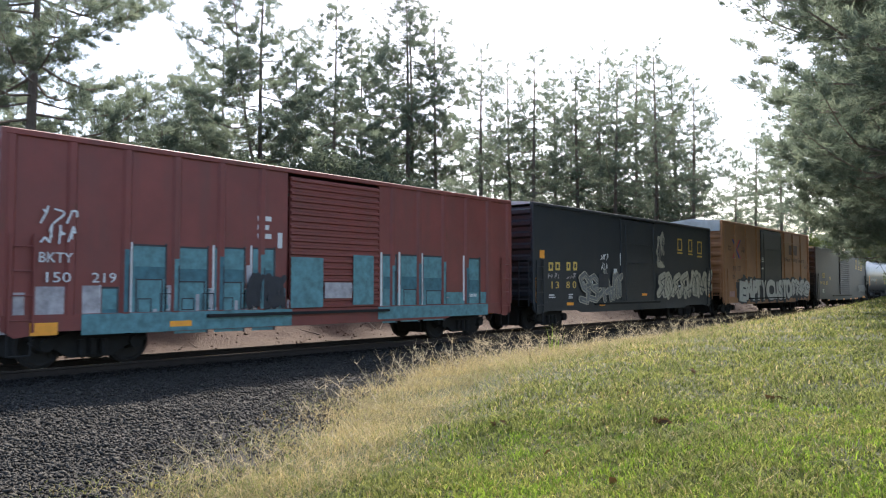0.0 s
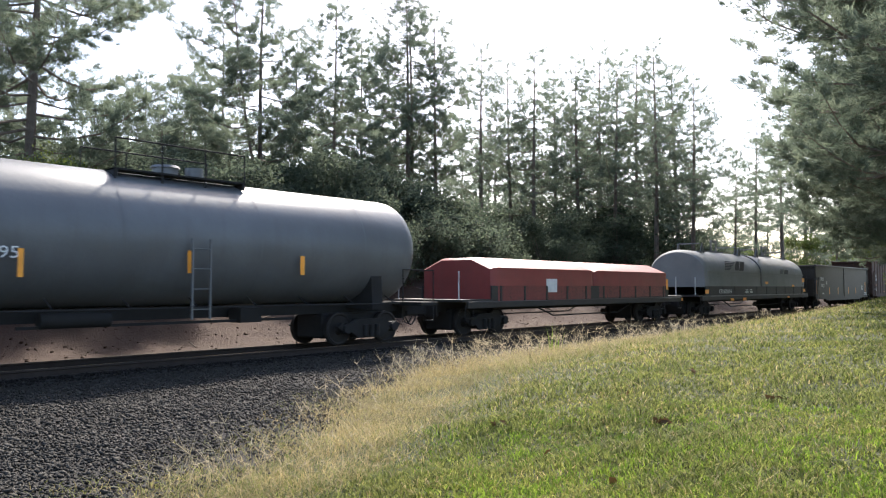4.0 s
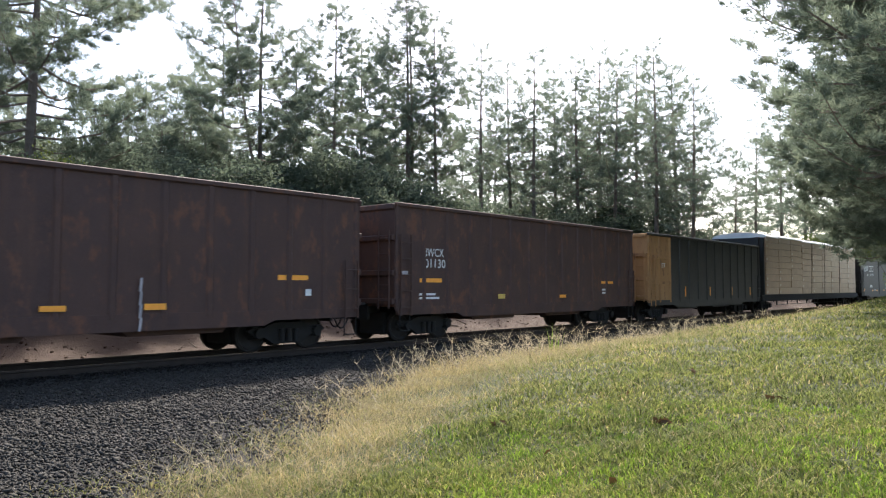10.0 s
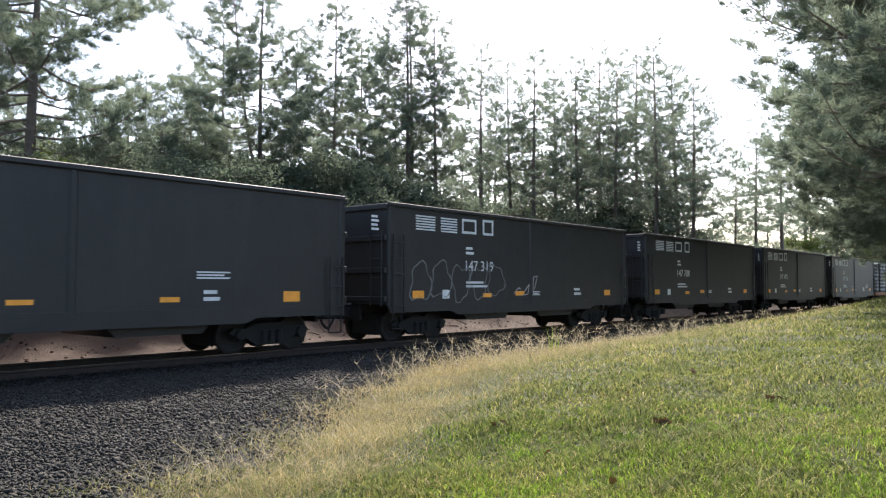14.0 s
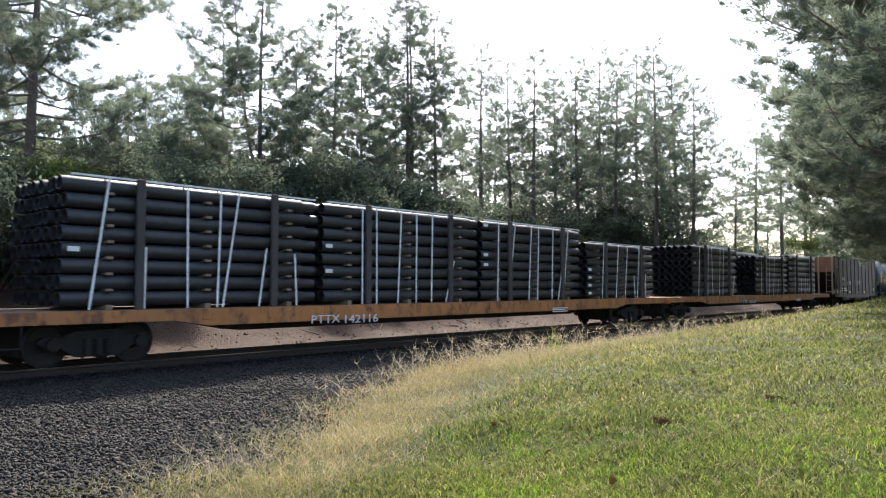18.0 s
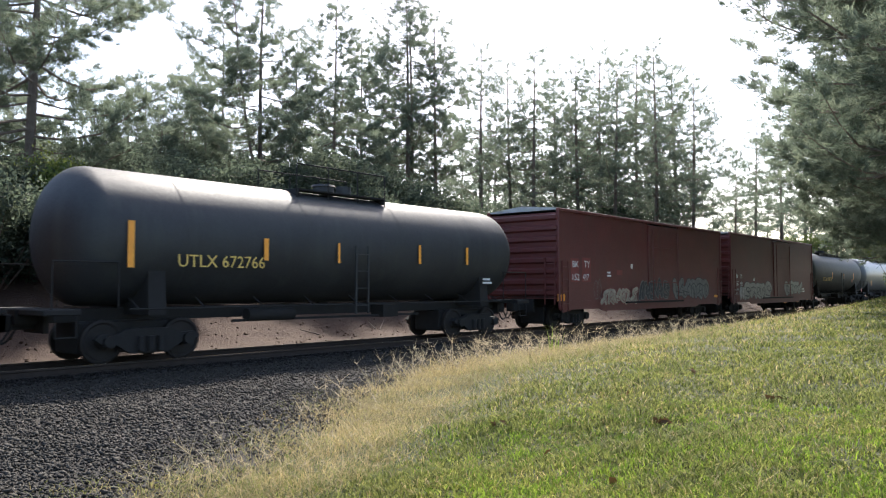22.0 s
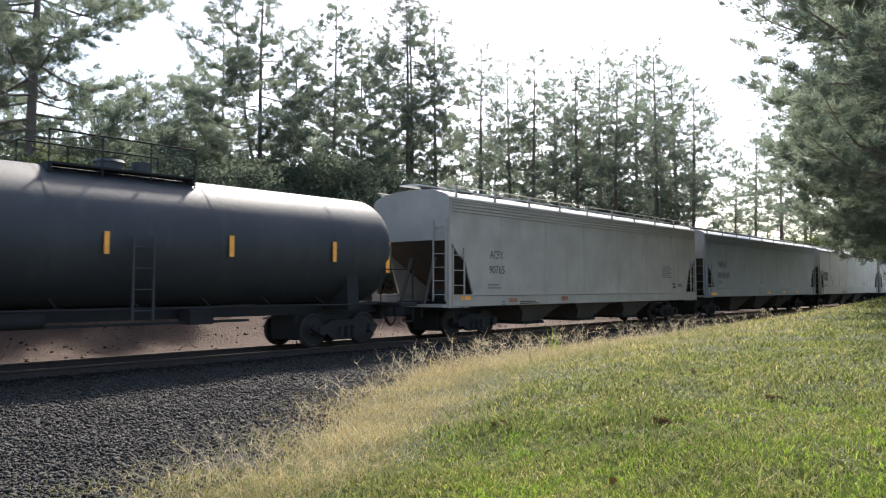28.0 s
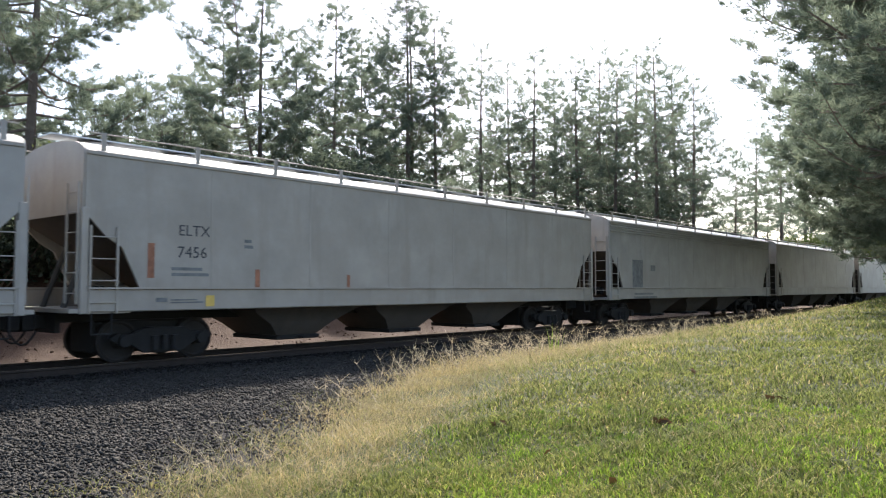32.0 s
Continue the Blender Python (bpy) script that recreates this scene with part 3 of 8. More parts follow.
def tank_car(name, label, tf, tr, top, dia, mat, platform=1.6, head_mat=None):
    """Tank with dished heads on saddles, walkway and railing over the middle."""
    car, L = start_car(name, label, tf, tr, "tank car")
    r, zc = dia / 2, top - dia / 2
    rings = []
    seg = 40
    head = 0.55 * r
    prof = [(-L / 2 + head * (1 - math.cos(a)), r * math.sin(a)) for a in [math.pi / 2 * k / 9 for k in range(10)]]
    prof[0] = (-L / 2, 0.02)
    body = [(-L / 2 + head + (L - 2 * head) * k / 8, r) for k in range(1, 8)]
    prof = prof + body + [(-x, q) for x, q in reversed(prof)]
    for x, q in prof:
        rings.append([(x, q * math.sin(2 * math.pi * i / seg), zc + q * math.cos(2 * math.pi * i / seg)) for i in range(seg)])
    shell = part("tank_shell", Mesh().loft(rings).data("tank_shell", 60), mat, car)
    for k in (1, 3, 5, 7):
        x = body[k - 1][0]
        part("weld_seam", Mesh().loft([[(x + d, (r + 0.008) * math.sin(2 * math.pi * i / seg), zc + (r + 0.008) * math.cos(2 * math.pi * i / seg)) for i in range(seg)] for d in (-0.025, 0.025)], caps=False), mat, shell)
    part("center_sill", Mesh().box(-L / 2 - 0.5, L / 2 + 0.5, -0.28, 0.28, 0.72, 1.0), STEEL_DARK, car)
    for s in (-1, 1):
        xs = s * (L / 2 - 1.9)
        part("saddle", Mesh().prism([(-1.35, 0.86), (1.35, 0.86), (1.28, zc - r * 0.45), (0.7, zc - r * 0.86), (-0.7, zc - r * 0.86), (-1.28, zc - r * 0.45)], xs - 0.2, xs + 0.2, "x"), STEEL_DARK, car)
        part("end_sill", Mesh().box(s * (L / 2 + 0.1) - 0.35, s * (L / 2 + 0.1) + 0.35, -1.5, 1.5, 0.9, 1.02, 0.02), STEEL_DARK, car)
        for q in (-1, 1):
            m = Mesh()
            m.tube((s * (L / 2 + 0.3), q * 1.45, 1.0), (s * (L / 2 + 0.3), q * 1.45, 1.95), 0.018, None, 6)
            m.tube((s * (L / 2 + 0.3), q * 1.45, 1.95), (s * (L / 2 - 1.0), q * 1.45, 1.95), 0.018, None, 6)
            m.tube((s * (L / 2 - 1.0), q * 1.45, 1.95), (s * (L / 2 - 1.0), q * 1.45, 1.0), 0.018, None, 6)
            part("end_handrail", m, STEEL_DARK, car)
        stirrup(car, s * (L / 2 + 0.05) - 0.2, -1.5, 0.9)
    for q in (-1, 1):
        m = Mesh().tube((-L / 2 + 1.2, q * 1.52, 1.0), (L / 2 - 1.2, q * 1.52, 1.0), 0.02, None, 6)
        for k in range(9):
            x = -L / 2 + 1.4 + (L - 2.8) * k / 8
            m.tube((x, q * 1.52, 1.0), (x, q * 1.1, 1.22), 0.016, None, 5)
        part("side_handrail", m, STEEL_DARK, car)
    part("manway", Mesh().tube((0, 0, top - 0.08), (0, 0, top + 0.22), 0.30, None, 18).tube((0, 0, top + 0.22), (0, 0, top + 0.28), 0.34, 0.30, 18), mat, car)
    part("valve_housing", Mesh().tube((0.75, 0, top - 0.1), (0.75, 0, top + 0.30), 0.22, None, 14), mat, car)
    part("walkway", Mesh().box(-platform, platform, -0.85, -0.42, top - 0.06, top - 0.02).box(-platform, platform, 0.42, 0.85, top - 0.06, top - 0.02).box(-platform, -platform + 0.06, -0.85, 0.85, top - 0.20, top - 0.02).box(platform - 0.06, platform, -0.85, 0.85, top - 0.20, top - 0.02), STEEL_DARK, car)
    rail = Mesh()
    for q in (-1, 1):
        for k in range(4):
            x = -platform + 2 * platform * k / 3
            rail.tube((x, q * 0.83, top - 0.25), (x, q * 0.83, top + 0.62), 0.02, None, 5)
        rail.tube((-platform, q * 0.83, top + 0.62), (platform, q * 0.83, top + 0.62), 0.02, None, 5)
    part("railing", rail, STEEL_DARK, car)
    ladder(car, -0.22, -1.56, 0.75, zc, 0.44, None, mat)
    ladder(car, -0.22, 1.62, 0.75, zc, 0.44, None, mat)
    part("bottom_outlet", Mesh().tube((0, 0, zc - r - 0.25), (0, 0, zc - r + 0.05), 0.16, None, 12).box(-0.4, 0.4, -0.12, 0.12, zc - r - 0.18, zc - r - 0.05), STEEL_DARK, car)
    part("brake_rigging", Mesh().tube((-3.0, -0.7, 0.78), (-1.6, -0.7, 0.78), 0.16, None, 12).box(-3.4, 3.2, -0.72, -0.66, 0.62, 0.68).box(1.5, 2.1, -0.9, -0.4, 0.6, 0.95), STEEL_DARK, car)
    running_gear(car, L)
    return car, L


def hopper_car(name, label, tf, tr, eave, mat, sill=(0.93, 1.41), band=False, bays=3, cut=None, roof_mat=None, posts=10, dark=None):
    """Covered hopper: curved side sheets cut back at the ends, roof walk, discharge bays."""
    car, L = start_car(name, label, tf, tr, "covered hopper")
    hw, x0, x1 = HALF, -L / 2, L / 2
    zs0, zs1 = sill
    zcut = 2.9
    cut = cut or [(0.0, zcut), (0.42, 2.45), (0.75, 2.25), (1.15, zs1)]
    zmid = 2.6
    for s in (-1, 1):
        m = Mesh()
        out = [(x0 + d, z) for d, z in cut]
        poly = [(x0, eave)] + out + [(-x, z) for x, z in reversed(out)] + [(x1, eave)]
        m.prism(poly, s * hw - 0.03, s * hw + 0.03, "y")
        sheet = part("side_sheet", m, mat, car)
        if band:
            for k in range(4):
                z = eave - 0.08 - 0.10 * k
                part("eave_rib", Mesh().prism([(s * (hw + 0.02), z - 0.03), (s * (hw + 0.065), z - 0.015), (s * (hw + 0.065), z + 0.015), (s * (hw + 0.02), z + 0.03)], x0 + 0.1, x1 - 0.1, "x"), mat, sheet)
        part("side_sill", Mesh().box(x0 + 0.05, x1 - 0.05, s * hw - 0.06, s * hw + 0.06, zs0 + 0.03, zs1, 0.02), mat, car)
        part("sill_flange", Mesh().box(x0 + 0.05, x1 - 0.05, s * (hw + 0.02) - 0.09, s * (hw + 0.02) + 0.09, zs1, zs1 + 0.035), mat, car)
        part("eave_chord", Mesh().box(x0, x1, s * hw - 0.06, s * hw + 0.08, eave - 0.05, eave + 0.05, 0.02), mat, car)
        for k in range(1, 7):
            x = x0 + L * k / 7
            part("panel_seam", Mesh().box(x - 0.02, x + 0.02, s * (hw + 0.03) - 0.006, s * (hw + 0.03) + 0.006, zs1, eave - 0.06), mat, sheet)
    arc = [(-hw * math.cos(a), eave + 0.02 + 0.34 * math.sin(a)) for a in [math.pi * k / 12 for k in range(13)]]
    roof = part("roof", Mesh().prism(arc, x0 + 0.03, x1 - 0.03, "x"), roof_mat or ROOF_PALE, car)
    for k in range(10):
        x = x0 + 0.9 + (L - 1.8) * k / 9
        part("hatch", Mesh().tube((x, 0, eave + 0.34), (x, 0, eave + 0.46), 0.38, 0.34, 16), roof_mat or mat, roof)
    part("roof_walk", Mesh().box(x0 - 0.15, x1 + 0.15, -0.34, 0.34, eave + 0.50, eave + 0.53), GALV, car)
    for q in (-1, 1):
        part("edge_rail", Mesh().tube((x0 + 0.1, q * (hw - 0.02), eave + 0.40), (x1 - 0.1, q * (hw - 0.02), eave + 0.40), 0.016, None, 5), mat, car)
        for k in range(posts):
            x = x0 + 0.35 + (L - 0.7) * k / (posts - 1)
            part("walk_bracket", Mesh().box(x - 0.05, x + 0.05, q * (hw - 0.01) - 0.015, q * (hw - 0.01) + 0.015, eave, eave + 0.42), mat, car)
    for s in (-1, 1):
        e = s * L / 2
        part("end_sheet", Mesh().prism([(-hw + 0.03, zcut), (hw - 0.03, zcut)] + [(-y, z) for y, z in arc], e - 0.03, e + 0.03, "x"), mat, car)
        # slope sheets, braces and bays: darker paint carries the shade behind the side sheets
        part("slope_sheet", Mesh().prism([(e, zcut), (e - s * 3.4, 0.95), (e - s * 3.5, 1.0), (e - s * 0.08, zcut + 0.05)], -hw + 0.05, hw - 0.05, "y"), dark or HOPPER_SHADE, car)
        part("end_platform", Mesh().box(e - 0.95 if s > 0 else e - 0.25, e + 0.25 if s > 0 else e + 0.95, -hw, hw, zs0 + 0.02, zs0 + 0.10), mat, car)
        for q in (-1, 1):
            part("corner_post", Mesh().box(e - 0.07, e + 0.07, q * hw - 0.06, q * hw + 0.06, zs0, zcut + 0.1, 0.012), mat, car)
            part("brace", Mesh().tube((e - s * 0.1, q * 0.5, zs0 + 0.1), (e - s * 0.6, q * 0.5, 2.4), 0.06, None, 6), dark or HOPPER_SHADE, car)
        xl = e + 0.1 if s < 0 else e - 0.64
        ladder(car, xl, -hw - 0.02, zs0, zcut - 0.25, 0.54, 4, mat)
        ladder(car, e + s * 0.10, -hw + 0.05, zs0 + 0.2, zcut + 0.6, 0.5, 6, mat, along="y")
        stirrup(car, xl + 0.06, -hw - 0.04, zs0 + 0.02)
        part("bracing_plate", Mesh().box(xl - 0.02 if s < 0 else xl - 0.3, xl + 0.86 if s < 0 else xl + 0.56, -hw - 0.01, -hw + 0.02, zs0, zs1 - 0.05), mat, car)
        part("brake_cylinder", Mesh().tube((e - s * 0.7, -0.9, zs0 + 0.38), (e - s * 0.7, -0.2, zs0 + 0.38), 0.16, None, 12), STEEL_DARK, car)
    part("center_sill", Mesh().box(x0, x1, -0.3, 0.3, 0.72, 1.02), STEEL_DARK, car)
    span = L * 0.61
    for k in range(bays):
        a = -span / 2 + span * k / bays
        b = a + span / bays
        mid = (a + b) / 2
        bay = part("hopper_bay", Mesh().loft([*[[(mid - q, -g, z), (mid + q, -g, z), (mid + q, g, z), (mid - q, g, z)] for q, g, z in ((span / bays / 2 - 0.10, hw - 0.1, zs0 + 0.25), (span / bays / 2 - 0.30, hw - 0.16, zs0), (span / bays / 2 - 0.40, 1.3, 0.86), (span / bays / 2 - 1.0, 1.1, 0.55), (0.62, 0.85, 0.24))]]), dark or HOPPER_SHADE, car)
        part("outlet_gate", Mesh().box(mid - 0.68, mid + 0.68, -0.95, 0.95, 0.14, 0.25, 0.015).tube((mid, -1.15, 0.19), (mid, 1.15, 0.19), 0.03, None, 6), STEEL_DARK, bay)
    running_gear(car, L, 2.0)
    return car, L


def coil_car(name, label, tf, tr, top, hood_mat, body_mat, hoods=2, tunnel=True, extra=0.8):
    car, L = start_car(name, label, tf, tr, "coil car")
    hw, x0, x1 = HALF - 0.06, -L / 2, L / 2
    ex0, ex1 = x0 - extra, x1 + extra
    part("center_sill", Mesh().box(ex0, ex1, -0.35, 0.35, 0.65, 1.05), STEEL_DARK, car)
    part("deck", Mesh().box(ex0, ex1, -hw, hw, 0.98, 1.06), body_mat, car)
    for s in (-1, 1):
        part("trough_side", Mesh().box(x0, x1, s * (hw - 0.03) - 0.03, s * (hw - 0.03) + 0.03, 1.06, 1.5), body_mat, car)
        part("side_sill", Mesh().box(ex0 + 0.2, ex1 - 0.2, s * hw - 0.08, s * hw + 0.05, 0.78, 1.0, 0.02), body_mat, car)
        for k in range(10):
            x = x0 + 0.5 + (L - 1.0) * k / 9
            part("stake", Mesh().box(x - 0.06, x + 0.06, s * hw - 0.02, s * hw + 0.06, 1.0, 1.5, 0.012), body_mat, car)
        part("truss_rod", Mesh().tube((x0 + 3, s * 1.2, 0.78), (x0 + 4.2, s * 1.2, 0.42), 0.03, None, 6).tube((x0 + 4.2, s * 1.2, 0.42), (x1 - 4.2, s * 1.2, 0.42), 0.03, None, 6).tube((x1 - 4.2, s * 1.2, 0.42), (x1 - 3, s * 1.2, 0.78), 0.03, None, 6), STEEL_DARK, car)
        for q in (-1, 1):
            part("grab_iron", Mesh().tube((s * (L / 2 + extra - 0.1), q * 1.3, 1.0), (s * (L / 2 + extra - 0.1), q * 1.3, 1.95), 0.022, None, 6), GALV, car)
        stirrup(car, s * (L / 2 + extra - 0.3) - 0.2, -hw - 0.02, 0.9)
    zb = 1.5
    for k in range(hoods):
        a, b = x0 + L * k / hoods + 0.03, x0 + L * (k + 1) / hoods - 0.03
        if tunnel:
            sec = [(-hw, zb), (-hw, zb + 0.75)] + [(-hw * math.cos(t), zb + 0.75 + (top - zb - 0.75) * math.sin(t)) for t in [math.pi * q / 16 for q in range(1, 16)]] + [(hw, zb + 0.75), (hw, zb)]
        else:
            sec = [(-hw, zb - 0.5), (-hw, top - 0.35), (-hw * 0.45, top), (hw * 0.45, top), (hw, top - 0.35), (hw, zb - 0.5)]
        rings = []
        for x, g in ((a, 0.94), (a + 0.12, 0.985), (a + 0.3, 1.0), (b - 0.3, 1.0), (b - 0.12, 0.985), (b, 0.94)):
            rings.append([(x, y * g, zb - 0.5 + (z - zb + 0.5) * g) for y, z in sec])
        hood = part("hood", Mesh().loft(rings), hood_mat, car)
        if tunnel:
            part("hood_seam", Mesh().box(a + 0.1, b - 0.1, -hw - 0.025, -hw + 0.01, zb + 0.72, zb + 0.77), hood_mat, hood)
            for q in (0.18, 0.82):
                x = a + (b - a) * q
                bm_ = Mesh()
                for y in (-0.75, 0.55):
                    bm_.tube((x - 0.28, y, top - 0.22), (x, y, top + 0.36), 0.04, None, 6).tube((x + 0.28, y, top - 0.22), (x, y, top + 0.36), 0.04, None, 6)
                bm_.tube((x, -0.6, top + 0.36), (x, 0.6, top + 0.36), 0.04, None, 6).box(x - 0.35, x + 0.35, -0.7, -0.6, top - 0.1, top - 0.04)
                part("lifting_bracket", bm_, BRACKET, hood)
            mid = (a + b) / 2
            part("stacking_guide", Mesh().box(mid - 1.4, mid + 1.4, -0.35, -0.27, top - 0.05, top + 0.05).tube((mid - 0.3, -0.3, top), (mid - 0.3, -0.3, top + 0.6), 0.05, None, 6).tube((mid + 0.45, -0.3, top), (mid + 0.45, -0.3, top + 0.6), 0.05, None, 6).box(mid - 0.35, mid + 0.5, -0.36, -0.24, top + 0.5, top + 0.66), BRACKET, hood)
    if tunnel:
        part("hood_joint", Mesh().loft([[(d, y * 1.02, z) for y, z in [(-hw, zb), (-hw, zb + 0.75)] + [(-hw * math.cos(t), zb + 0.77 + (top - zb - 0.73) * math.sin(t)) for t in [math.pi * q / 16 for q in range(1, 16)]] + [(hw, zb + 0.75), (hw, zb)]] for d in (-0.13, 0.13)]), BRACKET, car)
    running_gear(car, L + 2 * extra, 1.9)
    return car, L


def load_of(name, label, car, category, group=""):
    """A load that rests on a car and rides with it."""
    thing = tagged(new(name), label, category, group)
    CARS.append((thing, [t for c, t in CARS if c is car][0]))
    return thing


def centerbeam(tf, tr):
    car, L = start_car("centerbeam_flatcar", "dark centerbeam flatcar carrying wrapped lumber", tf, tr, "flatcar")
    hw, x0, x1 = HALF, -L / 2, L / 2
    part("center_sill", Mesh().box(x0 - 0.7, x1 + 0.7, -0.35, 0.35, 0.6, 1.0), STEEL_DARK, car)
    part("deck", Mesh().box(x0 - 0.7, x1 + 0.7, -hw + 0.05, hw - 0.05, 0.94, 1.0), STEEL_DARK, car)
    for s in (-1, 1):
        part("side_sill", Mesh().box(x0 - 0.7, x1 + 0.7, s * (hw - 0.08) - 0.06, s * (hw - 0.08) + 0.06, 0.62, 0.98, 0.02), STEEL_DARK, car)
        part("bulkhead", Mesh().box(s * (L / 2 + 0.16) - 0.07, s * (L / 2 + 0.16) + 0.07, -hw + 0.05, hw - 0.05, 1.0, 4.42, 0.02), CAR_BLACK, car)
        for q in (-1, 1):
            part("bulkhead_post", Mesh().box(s * (L / 2 + 0.3) - 0.08, s * (L / 2 + 0.3) + 0.08, q * 1.2 - 0.1, q * 1.2 + 0.1, 1.0, 4.42), CAR_BLACK, car)
        m = Mesh()
        for k in range(9):
            x = x0 + 2.5 + (L - 5.0) * k / 8
            m.box(x - 0.03, x + 0.03, s * 1.4 - 0.03, s * 1.4 + 0.03, 0.36, 0.66)
        m.tube((x0 + 2.5, s * 1.4, 0.38), (x1 - 2.5, s * 1.4, 0.38), 0.02, None, 6)
        part("winch_rod", m, STEEL_DARK, car)
        stirrup(car, s * (L / 2 + 0.45) - 0.2, -hw, 0.7)
    part("center_beam", Mesh().box(x0, x1, -0.08, 0.08, 1.0, 4.4), STEEL_DARK, car)
    running_gear(car, L + 1.4, 2.0)
    return car, L


def lumber_load(car, L):
    load = load_of("lumber_load", "tall stack of tan plastic-wrapped lumber packs with white tops", car, "lumber", "")
    cols, tiers = 9, 9
    rnd = random.Random(3)
    for c in range(cols):
        a, b = -L / 2 + L * c / cols, -L / 2 + L * (c + 1) / cols
        tall = 3.50 + rnd.uniform(-0.05, 0.05)
        hs = [rnd.uniform(0.9, 1.1) for _ in range(tiers)]
        hs = [h * tall / sum(hs) for h in hs]
        z = 1.02
        for k in range(tiers):
            pk = part("lumber_pack", Mesh().box(a + 0.015, b - 0.015, -HALF + rnd.uniform(-0.015, 0.015), HALF, z + 0.006, z + hs[k] - 0.006, 0.010), WRAP, load)
            if rnd.random() < 0.55:
                part("pack_label", Mesh().box(a + 0.08, a + 0.26, -HALF - 0.022, -HALF - 0.018, z + 0.10, z + 0.22), LABEL_TAN, pk)
            z += hs[k]
        arc = [(-HALF - 0.02, z - 0.22), (-HALF - 0.02, z + 0.01)] + [(-HALF * math.cos(t), z + 0.27 * math.sin(t)) for t in [math.pi * q / 8 for q in range(1, 8)]] + [(HALF, z), (HALF, z - 0.22)]
        arc[0] = (-HALF - 0.02, z - 0.06)
        part("top_wrap", Mesh().prism(arc, a + 0.01, b - 0.01, "x"), TARP_WHITE, load, "white glossy plastic top wrap")
    for x in (-L / 2 + 9.3, L / 2 - 9.4, L / 2 - 5.3):
        part("tie_cable", Mesh().prism([(x, 1.0), (x + 0.05, 1.0), (x + 0.35, 4.48), (x + 0.30, 4.48)], -HALF - 0.035, -HALF - 0.02, "y"), STEEL_DARK, load)
    return load


def pipe_flat(name, label, tf, tr):
    car, L = start_car(name, label, tf, tr, "flatcar")
    hw, x0, x1 = HALF - 0.06, -L / 2, L / 2
    part("center_sill", Mesh().prism([(x0, 0.9), (x0, 0.68), (x0 + 4.5, 0.68), (x0 + 6, 0.4), (x1 - 6, 0.4), (x1 - 4.5, 0.68), (x1, 0.68), (x1, 0.9)], -0.4, 0.4, "y"), STEEL_DARK, car)
    for s in (-1, 1):
        part("side_sill", Mesh().prism([(x0, 0.98), (x0, 0.74), (x0 + 3.6, 0.74), (x0 + 4.4, 0.61), (x1 - 4.4, 0.61), (x1 - 3.6, 0.74), (x1, 0.74), (x1, 0.98)], s * hw - 0.05, s * hw + 0.06, "y"), CAR_ORANGE, car)
        for k in range(16):
            x = x0 + 0.9 + (L - 1.8) * k / 15
            part("stake_pocket", Mesh().box(x - 0.09, x + 0.09, s * hw - 0.02 + s * 0.05, s * hw + 0.06 + s * 0.05, 0.74, 0.98, 0.012), CAR_ORANGE, car)
        part("end_sill", Mesh().box(s * L / 2 - 0.08, s * L / 2 + 0.06, -hw, hw, 0.7, 0.98, 0.02), CAR_ORANGE, car)
        stirrup(car, s * (L / 2 - 0.35) - 0.2, -hw - 0.05, 0.75)
    n = 46
    for k in range(n):
        a, b = x0 + L * k / n, x0 + L * (k + 1) / n
        part("deck_board", Mesh().box(a + 0.008, b - 0.008, -hw + 0.06, hw - 0.06, 0.93, 0.985), DECK_WOOD, car)
    running_gear(car, L, 2.2)
    return car, L


PIPE_LEN = {}
# shade of the hopper's underside and end cut-outs, put into the paint colour
HOPPER_SHADE = paint("hopper_shade", (0.075, 0.062, 0.050), (0.04, 0.033, 0.027), 0.6, 0.8)
STAKE_WOOD = paint("stake_timber", (0.05, 0.044, 0.042), (0.09, 0.06, 0.045), 0.6, 0.85)


def pipe_mesh(length, r):
    key = (round(length, 2), round(r, 3))
    if key not in PIPE_LEN:
        m = Mesh()
        seg = 16
        rings = []
        for x, q in ((-length / 2 + 0.25, r * 0.86), (-length / 2, r * 0.86), (-length / 2, r * 0.97), (-length / 2 + 0.14, r), (length / 2 - 0.42, r), (length / 2 - 0.36, r * 0.8), (length / 2, r * 0.8), (length / 2, r * 0.7), (length / 2 - 0.3, r * 0.7)):
            rings.append([(x, q * math.sin(2 * math.pi * i / seg), q * math.cos(2 * math.pi * i / seg)) for i in range(seg)])
        m.loft(rings, caps=False)
        me = m.data("pipe", 40)
        me.materials.append(PIPE_BLACK)
        PIPE_LEN[key] = me
    return PIPE_LEN[key]


